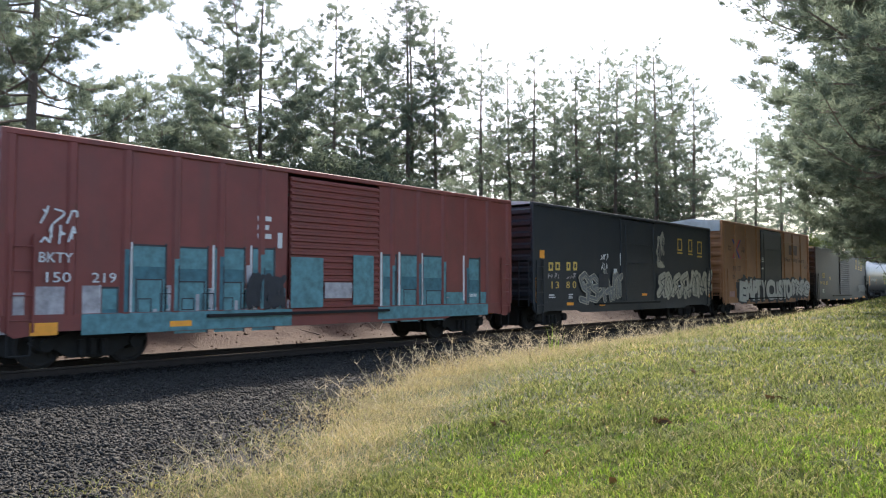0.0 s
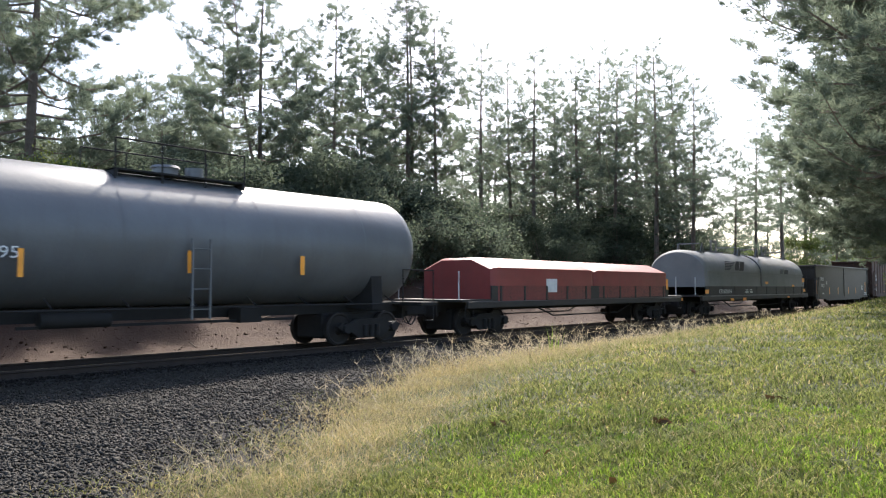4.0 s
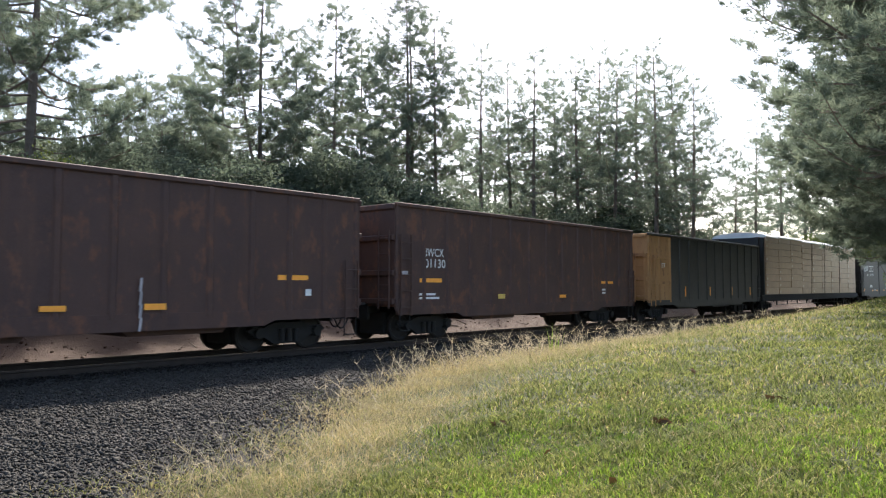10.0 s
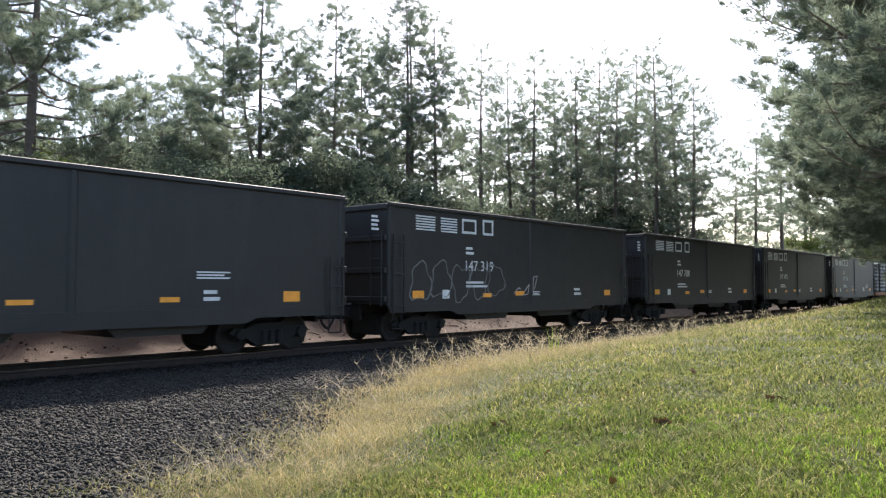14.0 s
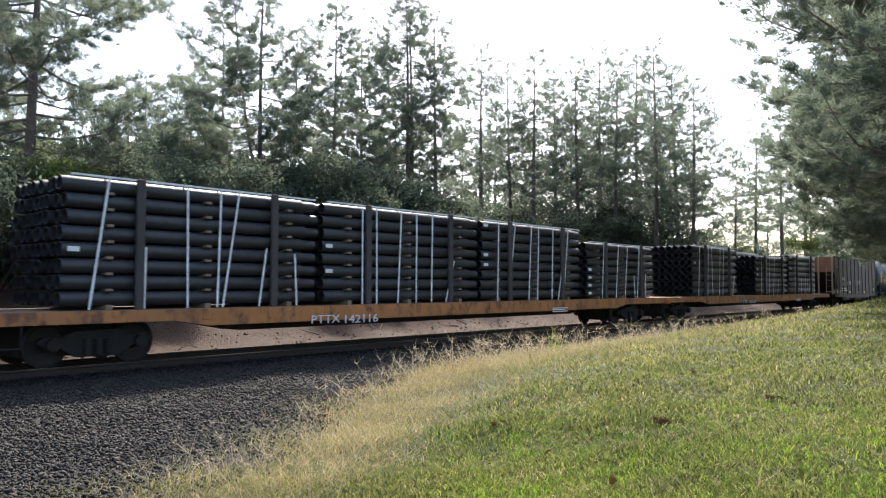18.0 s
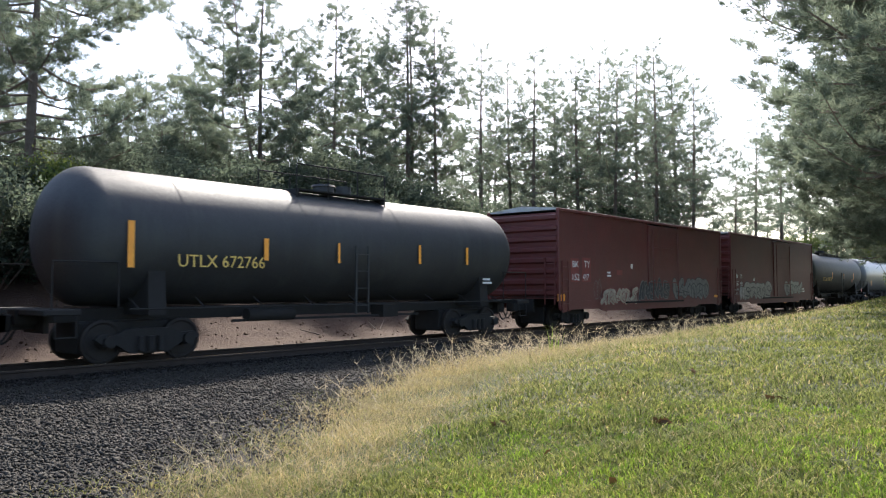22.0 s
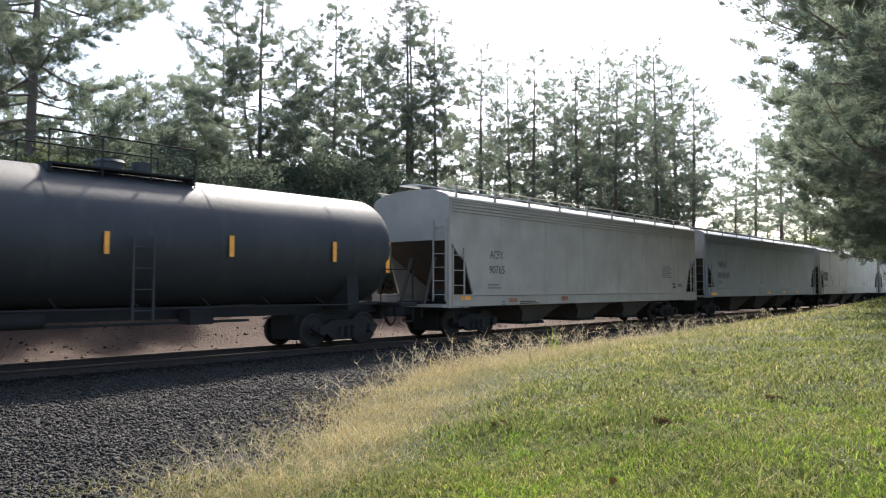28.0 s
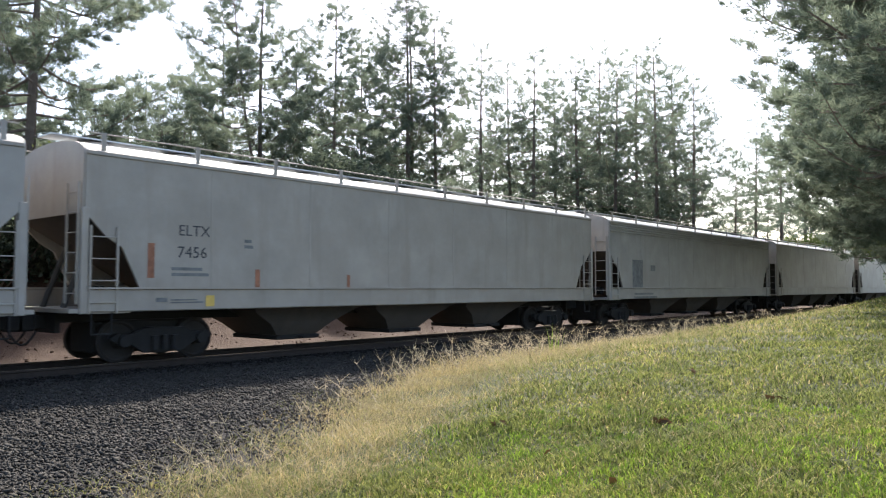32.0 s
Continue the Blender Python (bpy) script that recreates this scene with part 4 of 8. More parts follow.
def pipe_stack(car, xa, xb, top, rows, seed, crown=0):
    rnd = random.Random(seed)
    load = load_of("pipe_bundle", "stack of black iron pipes tied with white straps on a flatcar", car, "pipes", "pipe stacks")
    r = (top - 1.06) / rows / 2
    ncol = int(2.8 / (2 * r))
    wide = 2 * r * ncol
    for k in range(rows):
        z = 1.06 + r + 2 * r * k
        for c in range(ncol):
            ob = new("pipe", pipe_mesh(xb - xa, r * 0.93))
            ob.parent = load
            ob.location = ((xa + xb) / 2 + rnd.uniform(-0.06, 0.06), -wide / 2 + r + 2 * r * c, z)
    for c in range(ncol - crown, ncol):
        ob = new("pipe", pipe_mesh(xb - xa, r * 0.93))
        ob.parent = load
        ob.location = ((xa + xb) / 2 - 0.3 + rnd.uniform(-0.1, 0.1), -wide / 2 + r + 2 * r * c, 1.06 + r + 2 * r * rows)
    for x in (xa + (xb - xa) * 0.24, xa + (xb - xa) * 0.78):
        part("stake", Mesh().box(x - 0.09, x + 0.09, -wide / 2 - 0.10, -wide / 2 - 0.012, 0.99, top + 0.03, 0.012), STAKE_WOOD, load, "weathered grey timber stake")
    for x in (xa + 0.9, (xa + xb) / 2, xb - 0.9):
        for k in range(rows):
            part("timber_spacer", Mesh().box(x - 0.07, x + 0.07, -wide / 2 - 0.02, wide / 2 + 0.02, 1.06 + 2 * r * k - 0.02 + (0.0 if k else -0.06), 1.06 + 2 * r * k + 0.035), DECK_WOOD, load)
    yn = -wide / 2 - 0.03
    for k in range(rnd.randint(6, 7)):
        x = xa + 0.7 + (xb - xa - 1.0) * (k + rnd.uniform(0.1, 0.9)) / 7
        z1 = top if rnd.random() < 0.72 else 1.0 + (top - 1.0) * rnd.uniform(0.4, 0.62)
        d = rnd.uniform(-0.42, 0.12)
        part("strap", Mesh().prism([(x + d, 1.0), (x + d + 0.045, 1.0), (x + 0.045, z1), (x, z1)], yn - 0.012, yn, "y"), STRAP_WHITE, load, "white webbing strap")
        if z1 == top:
            part("strap", Mesh().box(x, x + 0.045, yn, wide / 2, top + 0.005, top + 0.015), STRAP_WHITE, load, "white webbing strap")
    part("edge_strap", Mesh().box(xa + 0.1, xb - 0.1, yn - 0.01, yn + 0.05, top - 0.01, top + 0.03), STRAP_WHITE, load)
    for k in range(rows):
        if rnd.random() < 0.4:
            z = 1.06 + r + 2 * r * k
            part("tag", Mesh().box(xa + 0.05, xa + 0.28, yn - 0.006, yn, z - 0.05, z + 0.05), WHITE_MARK, load)
    return load


# -- the cars in running order: times at which front and rear pass the zero mark --
red, red_L = boxcar("boxcar", "oxide red boxcar with blue and black graffiti", 1.002, 1.874, 4.34, 0.52, CAR_RED, 14, (0.12, 3.1, "ribbed"), CAR_RED, CAR_RED)
black2, black2_L = boxcar("boxcar", "black boxcar with white graffiti and yellow lettering", 1.952, 2.847, 4.43, 0.50, CAR_NAVY, 0, (0.0, 3.2, "plug"), CAR_NAVY, GALV)
tan3, tan3_L = boxcar("boxcar", "tall tan boxcar with dark door and white bubble graffiti", 2.945, 3.827, 4.98, 0.52, CAR_TAN, 9, (0.0, 3.8, "plug"), CAR_NAVY, GALV)
part("end_cap", Mesh().box(-tan3_L / 2 - 0.16, -tan3_L / 2 - 0.11, -HALF + 0.05, HALF - 0.05, 4.42, 4.95), GALV, tan3, "pale grey upper end cap with small lettering")
for z_ in (1.75, 3.0, 4.25):
    part("panel_seam", Mesh().box(-tan3_L / 2 + 0.6, -2.0, -HALF - 0.075, -HALF - 0.05, z_ - 0.02, z_ + 0.02), CAR_TAN, tan3)
    part("panel_seam", Mesh().box(2.0, tan3_L / 2 - 0.2, -HALF - 0.075, -HALF - 0.05, z_ - 0.02, z_ + 0.02), CAR_TAN, tan3)
black4, black4_L = boxcar("boxcar", "dark navy boxcar with a ribbed door and pale roof", 3.923, 4.770, 4.28, 0.52, CAR_NAVY, 0, (0.4, 3.0, "ribbed"), CAR_NAVY, GALV)
tank5, tank5_L = tank_car("tank_car", "grey-black tank car with orange reflector strips", 4.805, 5.650, 3.99, 2.98, TANK_GREY)
coil6, coil6_L = coil_car("coil_car", "coil car under red steel hoods", 5.823, 6.575, 2.45, RED_HOOD, CAR_BLACK, 2, False, 1.5)
coil7, coil7_L = coil_car("coil_car", "coil car under two rounded silver hoods", 6.827, 7.772, 3.40, HOOD_SILVER, CAR_BLACK, 2, True, 0.9)
part("hood_ridge", Mesh().box(-coil7_L / 2 + 0.9, coil7_L / 2 - 0.9, -1.57, -1.53, 2.07, 2.10), HOOD_SILVER, coil7)
part("sill_flange", Mesh().box(-coil7_L / 2 + 0.3, coil7_L / 2 - 0.3, -1.66, -1.50, 0.98, 1.03), BRACKET, coil7)
gon8, gon8_L = gondola("gondola", "black steel gondola with white lettering and orange reflectors", 7.916, 8.813, 3.04, 0.50, CAR_BLACK, 2, False)
gon9, gon9_L = gondola("gondola", "rusty brown high-sided coal gondola", 8.915, 9.705, 3.79, 0.55, CAR_BROWN, 13)
gon10, gon10_L = gondola("gondola", "black coal gondola with a rust-streaked tan end", 9.798, 10.593, 3.81, 0.52, CAR_BLACK, 13, True, CAR_RUST)
gon11, gon11_L = gondola("gondola", "rusty brown high-sided coal gondola", 10.683, 11.490, 3.81, 0.55, CAR_BROWN, 13)
gon12, gon12_L = gondola("gondola", "rusty brown high-sided coal gondola", 11.569, 12.373, 3.84, 0.55, CAR_BROWN, 13)
gon13, gon13_L = gondola("gondola", "black coal gondola with a rust-streaked tan end", 12.453, 13.264, 3.85, 0.52, CAR_BLACK, 13, True, CAR_RUST)
beam14, beam14_L = centerbeam(13.335, 14.572)
lumber_load(beam14, beam14_L)
ns15, ns15_L = gondola("gondola", "smooth black coal gondola with white stripes and lettering", 14.683, 15.461, 3.82, 0.62, CAR_BLACK, 2, True)
ns16, ns16_L = gondola("gondola", "smooth black coal gondola with white stripes and chalk graffiti", 15.552, 16.339, 3.82, 0.62, CAR_BLACK, 2, True)
ns17, ns17_L = gondola("gondola", "smooth black coal gondola with white stripes and lettering", 16.440, 17.220, 3.82, 0.62, CAR_BLACK, 2, True)
ns18, ns18_L = gondola("gondola", "smooth black coal gondola with white stripes and lettering", 17.305, 18.071, 3.82, 0.62, CAR_BLACK, 2, True)
ns19, ns19_L = gondola("gondola", "smooth black coal gondola with white stripes and lettering", 18.165, 18.953, 3.82, 0.62, CAR_BLACK, 2, True)
flat20, flat20_L = pipe_flat("flatcar", "long orange flatcar loaded with black pipes", 18.992, 20.542)
flat21, flat21_L = pipe_flat("flatcar", "long orange flatcar loaded with black pipes", 20.587, 22.120)
for car_, xa_, xb_, top_, rows_, sd_ in ((flat20, -12.4, -6.1, 3.66, 8, 1), (flat20, -5.9, 0.55, 3.66, 8, 2), (flat20, 0.8, 7.0, 3.64, 8, 3), (flat20, 7.6, 13.5, 3.24, 7, 4),
                                      (flat21, -10.3, -4.15, 3.57, 7, 5), (flat21, -1.2, 4.85, 3.33, 7, 6), (flat21, 5.4, 11.5, 3.57, 7, 7)):
    pipe_stack(car_, xa_, xb_, top_, rows_, sd_, 3 if sd_ == 6 else 0)
hop22, hop22_L = gondola("open_hopper", "olive-brown open coal hopper with a pale rusty end", 22.209, 22.992, 3.81, 0.60, CAR_GREEN, 11, True, None, 0, None, CAR_SALMON)
tank23, tank23_L = tank_car("tank_car", "glossy black tank car with yellow lettering", 23.072, 23.921, 4.03, 2.98, TANK_BLACK)
box24, box24_L = boxcar("boxcar", "dull red boxcar with graffiti along its lower side", 24.046, 24.926, 4.35, 0.52, CAR_RED_DULL, 0, (1.0, 3.2, "plug"), CAR_RED_DULL, GALV)
box25, box25_L = boxcar("boxcar", "dull red boxcar with large silver graffiti", 25.010, 25.873, 4.41, 0.52, CAR_RED_DULL, 0, (1.0, 3.2, "plug"), CAR_RED_DULL, GALV)
tank26, tank26_L = tank_car("tank_car", "black tank car with top platform and yellow lettering", 25.915, 26.760, 4.03, 2.98, TANK_BLACK, 3.4)
tank27, tank27_L = tank_car("tank_car", "worn grey tank car with a pale top", 26.793, 27.680, 3.98, 2.98, TANK_GREY)
tank28, tank28_L = tank_car("tank_car", "brownish black tank car with white lettering", 27.796, 28.638, 3.98, 2.98, TANK_BROWN)
tank29, tank29_L = tank_car("tank_car", "black tank car with orange reflector strips", 28.705, 29.600, 3.96, 2.95, TANK_BLACK)
h30, h30_L = hopper_car("covered_hopper", "pale grey covered hopper with rounded end cut-outs", 29.698, 30.739, 4.16, CAR_WARM, (0.82, 1.19), True)
h31, h31_L = hopper_car("covered_hopper", "blue-grey covered hopper with ribbed eaves", 30.814, 31.907, 4.11, CAR_BLUEGREY, (0.93, 1.41), True)
h32, h32_L = hopper_car("covered_hopper", "light grey covered hopper with a dark number panel", 31.980, 33.021, 4.04, CAR_GREY)
h33, h33_L = hopper_car("covered_hopper", "dusty light grey covered hopper", 33.084, 34.175, 4.08, CAR_WARM)
h34, h34_L = hopper_car("covered_hopper", "light grey covered hopper with dark patches", 34.256, 35.360, 4.10, CAR_GREY, (0.93, 1.41), True)
h35, h35_L = hopper_car("covered_hopper", "dusty warm grey covered hopper", 35.445, 36.550, 4.08, CAR_WARM)
h36, h36_L = hopper_car("covered_hopper", "dusty light grey covered hopper", 36.640, 37.720, 4.08, CAR_GREY)


# ---- lettering, reflectors and graffiti on the sides of the cars ----
SPRAY_TEAL = plain("teal_spray", (0.085, 0.205, 0.22), 0.55, 0.0, 0.35)
SPRAY_BLUE = plain("deep_teal_spray", (0.04, 0.125, 0.15), 0.55, 0.0, 0.35)
SPRAY_GREY = plain("grey_spray", (0.36, 0.33, 0.33), 0.6, 0.0, 0.35)
SPRAY_DIM = plain("dim_spray", (0.15, 0.15, 0.145), 0.65, 0.0, 0.35)
SPRAY_WHITE = plain("white_spray", (0.50, 0.485, 0.45), 0.55, 0.0, 0.2)
SPRAY_TAN = plain("tan_spray", (0.27, 0.235, 0.18), 0.6, 0.0, 0.4)
DULL_ORANGE = plain("dirty_orange", (0.34, 0.13, 0.05), 0.6, 0.0, 0.3)
SPRAY_CREAM = plain("cream_spray", (0.40, 0.36, 0.275), 0.55, 0.0, 0.3)
SPRAY_SILVER = plain("silver_spray", (0.22, 0.21, 0.195), 0.45, 0.3, 0.35)
SPRAY_PINK = plain("pink_spray", (0.42, 0.24, 0.22), 0.6, 0.0, 0.3)
SPRAY_RED = plain("patch_red", (0.17, 0.035, 0.030), 0.6, 0.0, 0.2)
LOGO_GOLD = plain("gold_block", (0.58, 0.36, 0.06), 0.55, 0.0, 0.2)
LOGO_RED = plain("emblem_red", (0.50, 0.07, 0.05), 0.55, 0.0, 0.2)
LOGO_BLUE = plain("emblem_blue", (0.04, 0.06, 0.22), 0.55, 0.0, 0.2)
BROWN_MARK = plain("brown_stencil", (0.10, 0.05, 0.035), 0.6)
RUST_MARK = plain("rust_stain", (0.26, 0.11, 0.06), 0.8, 0.0, 0.4)


def txt(car, words, x0, x1, z0, z1, material, y):
    lettering(words, z1 - z0, material, car, x0, z0, y, width=x1 - x0)


def bars(car, material, n, x0, x1, z0, z1, y):
    """Writing too small to read: n plain bars."""
    h = (z1 - z0) / n
    for k in range(n):
        marking(car, material, x0, x1 - (0.18 * (x1 - x0) if k % 2 else 0), z0 + h * (k + 0.2), z0 + h * (k + 0.75), y, "text_bar")


def stripes(car, material, n, x0, x1, z0, z1, y, lean):
    h = (z1 - z0) / n
    for k in range(n):
        q = 1 - lean * (1 - k / max(1, n - 1)) * 2 if lean else 1
        marking(car, material, x0, x0 + (x1 - x0) * q, z0 + h * (k + 0.15), z0 + h * (k + 0.72), y, "stripe")


def blob(rnd, cx, cz, w, h, n=11):
    """A rounded, uneven outline like a fat painted letter."""
    pts = []
    p1, p2 = rnd.uniform(0, 6), rnd.uniform(0, 6)
    for k in range(n * 2):
        a = math.pi * k / n
        r = 1 + 0.16 * math.sin(3 * a + p1) + 0.12 * math.sin(5 * a + p2)
        c, s = math.cos(a), math.sin(a)
        q = (abs(c) ** 3 + abs(s) ** 3) ** (-1 / 3)
        pts.append((cx + c * q * r * w / 2, cz + s * q * r * h / 2))
    return pts


def fat_strokes(lines, half, y, rnd, drop):
    """Painted strokes with round joints on a car's side; each piece lies a hair over the last."""
    m = Mesh()
    i = 0
    for q in lines:
        for (ax, az), (bx, bz) in zip(q[:-1], q[1:]):
            ln = max(0.01, math.hypot(bx - ax, bz - az))
            ox, oz = -(bz - az) / ln, (bx - ax) / ln
            yy = y - 0.0003 * i
            i += 1
            a0 = math.atan2(oz, ox)
            ring = [(bx + half * math.cos(a0 - math.pi * k / 5), bz + half * math.sin(a0 - math.pi * k / 5) - drop) for k in range(6)]
            ring += [(ax - half * math.cos(a0 - math.pi * k / 5), az - half * math.sin(a0 - math.pi * k / 5) - drop) for k in range(6)]
            m.add([(c, yy, e) for c, e in ring], [tuple(range(12))])
    return m


# strokes of painted letters that spell nothing, in a unit square
SPRAY_FORMS = (
    (((1.1, 0.75), (0.6, 1.0), (0.0, 0.85), (0.3, 0.5), (0.9, 0.35), (0.7, 0.0), (-0.2, 0.1)), ((0.5, 0.5), (1.2, 0.6))),
    (((-0.2, 0.0), (0.1, 0.8), (0.5, 1.0), (0.85, 0.7), (0.7, 0.1)), ((0.35, 0.05), (0.55, 0.65), (1.2, 0.95))),
    (((-0.1, 0.9), (0.2, 0.15), (0.55, 0.05), (0.7, 0.6), (1.1, 1.0)), ((0.0, 0.45), (1.0, 0.3))),
    (((-0.2, 0.7), (0.4, 1.0), (1.1, 0.8)), ((0.45, 0.95), (0.35, 0.3), (0.8, 0.0)), ((0.0, 0.2), (0.6, 0.45))),
    (((0.0, 0.0), (0.2, 0.95), (0.75, 0.9), (0.6, 0.5), (0.1, 0.4), (0.9, -0.05)), ((0.9, 0.9), (0.85, 0.25))),
    (((-0.1, 0.95), (0.8, 0.75), (0.2, 0.45), (1.1, 0.05)), ((0.1, 0.0), (0.35, 0.35))),
    (((0.6, 0.0), (0.05, 0.25), (0.2, 0.75), (0.7, 1.0), (1.05, 0.6), (0.75, 0.2)), ((0.45, 0.3), (0.6, 0.7))),
)


def rounded(pts):
    """The same stroke with its corners rubbed off."""
    out = [pts[0]]
    for (ax, az), (bx, bz) in zip(pts[:-1], pts[1:]):
        out += [(0.75 * ax + 0.25 * bx, 0.75 * az + 0.25 * bz), (0.25 * ax + 0.75 * bx, 0.25 * az + 0.75 * bz)]
    return out + [pts[-1]]


def graffiti(car, n, x0, x1, z0, z1, y, fill, line, seed, style):
    """Painted letter shapes that spell nothing: fat bubbles, boxy letters, rings or thin scrawl."""
    rnd = random.Random(seed)
    step = (x1 - x0) / n
    mid, tall = (z0 + z1) / 2, z1 - z0
    for k in range(n):
        cx, cz = x0 + step * (k + 0.5), mid + rnd.uniform(-0.04, 0.04) * tall
        w, h = step * rnd.uniform(0.85, 1.02), tall * rnd.uniform(0.82, 0.98)
        if style == "tag":
            m = Mesh()
            px, pz = cx - w / 2, cz - h / 2
            for i in range(rnd.randint(3, 5)):
                qx, qz = cx + rnd.uniform(-0.5, 0.5) * w, cz + rnd.uniform(-0.5, 0.5) * h
                dx, dz = qx - px, qz - pz
                ln = max(0.01, math.hypot(dx, dz))
                ox, oz = -dz / ln * 0.018, dx / ln * 0.018
                yy = y - 0.008 - 0.0006 * i
                m.add([(px - ox, yy, pz - oz), (px + ox, yy, pz + oz), (qx + ox, yy, qz + oz), (qx - ox, yy, qz - oz)], [(0, 1, 2, 3)])
                px, pz = qx, qz
            part("graffiti_scrawl", m, fill, car)
            continue
        if style == "ring":
            outer = blob(rnd, cx, cz, w, h)
            inner = [(cx + (a - cx) * 0.90, cz + (b - cz) * 0.93) for a, b in outer]
            m = len(outer)
            part("graffiti_outline", Mesh().add([(a, y - 0.006, b) for a, b in outer] + [(a, y - 0.006, b) for a, b in inner], [(i, (i + 1) % m, m + (i + 1) % m, m + i) for i in range(m)]), line, car)
            continue
        glyph = SPRAY_FORMS[rnd.randrange(len(SPRAY_FORMS))]
        flip, slant = rnd.random() < 0.4, rnd.uniform(-0.12, 0.16)
        fat = min(w, h) * (0.24 if style == "bubble" else 0.17) * rnd.uniform(0.85, 1.15)
        lines = []
        for q in glyph:
            q = [(1 - a if flip else a, b) for a, b in q]
            pts = [(cx + (a - 0.5 + rnd.uniform(-0.05, 0.05)) * (w * 1.35 - 2 * fat) + slant * (b - 0.5) * h, cz + (b - 0.5 + rnd.uniform(-0.03, 0.03)) * (h - 2 * fat)) for a, b in q]
            lines.append(rounded(pts) if style == "bubble" else pts)
        d = 0.004 * (k % 2)
        rim = max(0.03, 0.030 * h)
        letter = part("graffiti_letter", fat_strokes(lines, fat + rim, y - 0.006 - d, rnd, 0.0), line, car)
        part("letter_fill", fat_strokes(lines, fat, y - 0.018 - d, rnd, 0.0), fill, letter)
        inner = [[(a + fat * 0.35, b - fat * 0.35) for a, b in q] for q in lines]
        part("letter_line", fat_strokes(inner, max(0.010, fat * 0.12), y - 0.030 - d, rnd, 0.0), line, letter)
        if rnd.random() < 0.6:
            ex, ez = cx + rnd.uniform(-0.4, 0.4) * w, cz - 0.5 * h
            part("letter_line", fat_strokes([[(ex, ez), (ex + rnd.uniform(-0.1, 0.1) * w, ez + rnd.uniform(0.5, 1.0) * h)]], 0.014, y - 0.033 - d, rnd, 0.0), line, letter)


def sprayed_letter(car, ch, x0, x1, z0, z1, y, fill, line):
    """One fat sprayed letter with a dark outline."""
    parent = car
    for name, fat, mat, d in (("graffiti_letter", 0.13, line, 0.004 + 0.0015 * (ord(ch) % 3)), ("letter_fill", 0.072, fill, 0.014)):
        cu = bpy.data.curves.new("letters", "FONT")
        cu.body, cu.size, cu.offset, cu.extrude, cu.resolution_u = ch, 1.0, fat, 0.002, 6
        tmp = new("letters", cu)
        me = bpy.data.meshes.new_from_object(tmp)
        bpy.data.objects.remove(tmp)
        me.materials.clear()
        me.materials.append(mat)
        if parent is car:
            xs, zs = [p.co.x for p in me.vertices], [p.co.y for p in me.vertices]
            fit = Matrix.Diagonal(((x1 - x0) / (max(xs) - min(xs)), (z1 - z0) / (max(zs) - min(zs)), 1, 1)) @ Matrix.Translation((-min(xs), -min(zs), 0))
        me.transform(Matrix.Rotation(radians(ord(ch) * 7 % 11 - 5), 4, "Y") @ Matrix.Rotation(radians(90), 4, "X") @ fit)
        ob = new(name, me)
        ob.parent = parent
        if parent is car:
            ob.location = (x0, y - d, z0)
            parent = ob
        else:
            ob.location = (0, -d, 0)


def emblem_frame(car, material, x0, x1, z0, z1, y, bar=0.075):
    """A plain open frame in place of a painted initial."""
    m = Mesh().box(x0, x1, y - 0.006, y - 0.001, z0, z0 + bar).box(x0, x1, y - 0.006, y - 0.001, z1 - bar, z1)
    m.box(x0, x0 + bar, y - 0.006, y - 0.001, z0 + bar, z1 - bar).box(x1 - bar, x1, y - 0.006, y - 0.001, z0 + bar, z1 - bar)
    return part("painted_frame", m, material, car)


def emblem_cross(car, x0, x1, z0, z1):
    """Two crossing bars in red and blue."""
    w = (x1 - x0) * 0.2
    y = -HALF
    for mat, up, d in ((LOGO_RED, True, 0.006), (LOGO_BLUE, False, 0.009)):
        a, b = (z0, z1) if up else (z1, z0)
        part("emblem_bar", Mesh().prism([(x0, a), (x0 + w, a), (x1, b), (x1 - w, b)], y - d - 0.002, y - 0.001, "y"), mat, car)
        part("emblem_edge", Mesh().prism([(x0 + w * 0.8, a), (x0 + w * 1.3, a), (x1 + w * 0.3, b), (x1 - w * 0.2, b)], y - d - 0.0035, y - 0.001, "y"), LOGO_BLUE if up else LOGO_RED, car)


def placard(car, x, z):
    """Small diamond hazard placard."""
    y = -1.50
    p = part("placard", Mesh().prism([(x, z - 0.2), (x + 0.2, z), (x, z + 0.2), (x - 0.2, z)], y - 0.010, y - 0.002, "y"), WHITE_MARK, car, "white and red diamond placard")
    part("placard_field", Mesh().prism([(x, z - 0.16), (x + 0.16, z), (x, z + 0.16), (x - 0.16, z)], y - 0.014, y - 0.009, "y"), LOGO_RED, p)


# oxide red boxcar
txt(red, 'BKTY', -7.16, -6.55, 1.91, 2.11, WHITE_MARK, y=-1.664)
txt(red, '150', -7.08, -6.63, 1.54, 1.74, WHITE_MARK, y=-1.664)
txt(red, '219', -6.17, -5.69, 1.54, 1.74, WHITE_MARK, y=-1.664)
marking(red, SPRAY_GREY, -7.21, -6.52, 0.79, 1.46, -1.600, "paint_patch")
marking(red, SPRAY_GREY, -6.31, -5.95, 0.87, 1.48, -1.600, "paint_patch")
marking(red, ORANGE, -7.26, -6.77, 0.55, 0.78, -1.600, "reflector")
marking(red, ORANGE, -4.52, -3.99, 0.60, 0.72, -1.600, "reflector")
marking(red, WHITE_MARK, -1.72, -1.59, 2.38, 2.75, -1.600, "notice")
bars(red, WHITE_MARK, 3, -2.30, -1.91, 2.55, 3.17, -1.600)
graffiti(red, 3, -7.14, -6.44, 2.61, 3.03, -1.664, WHITE_MARK, WHITE_MARK, 3, "tag")
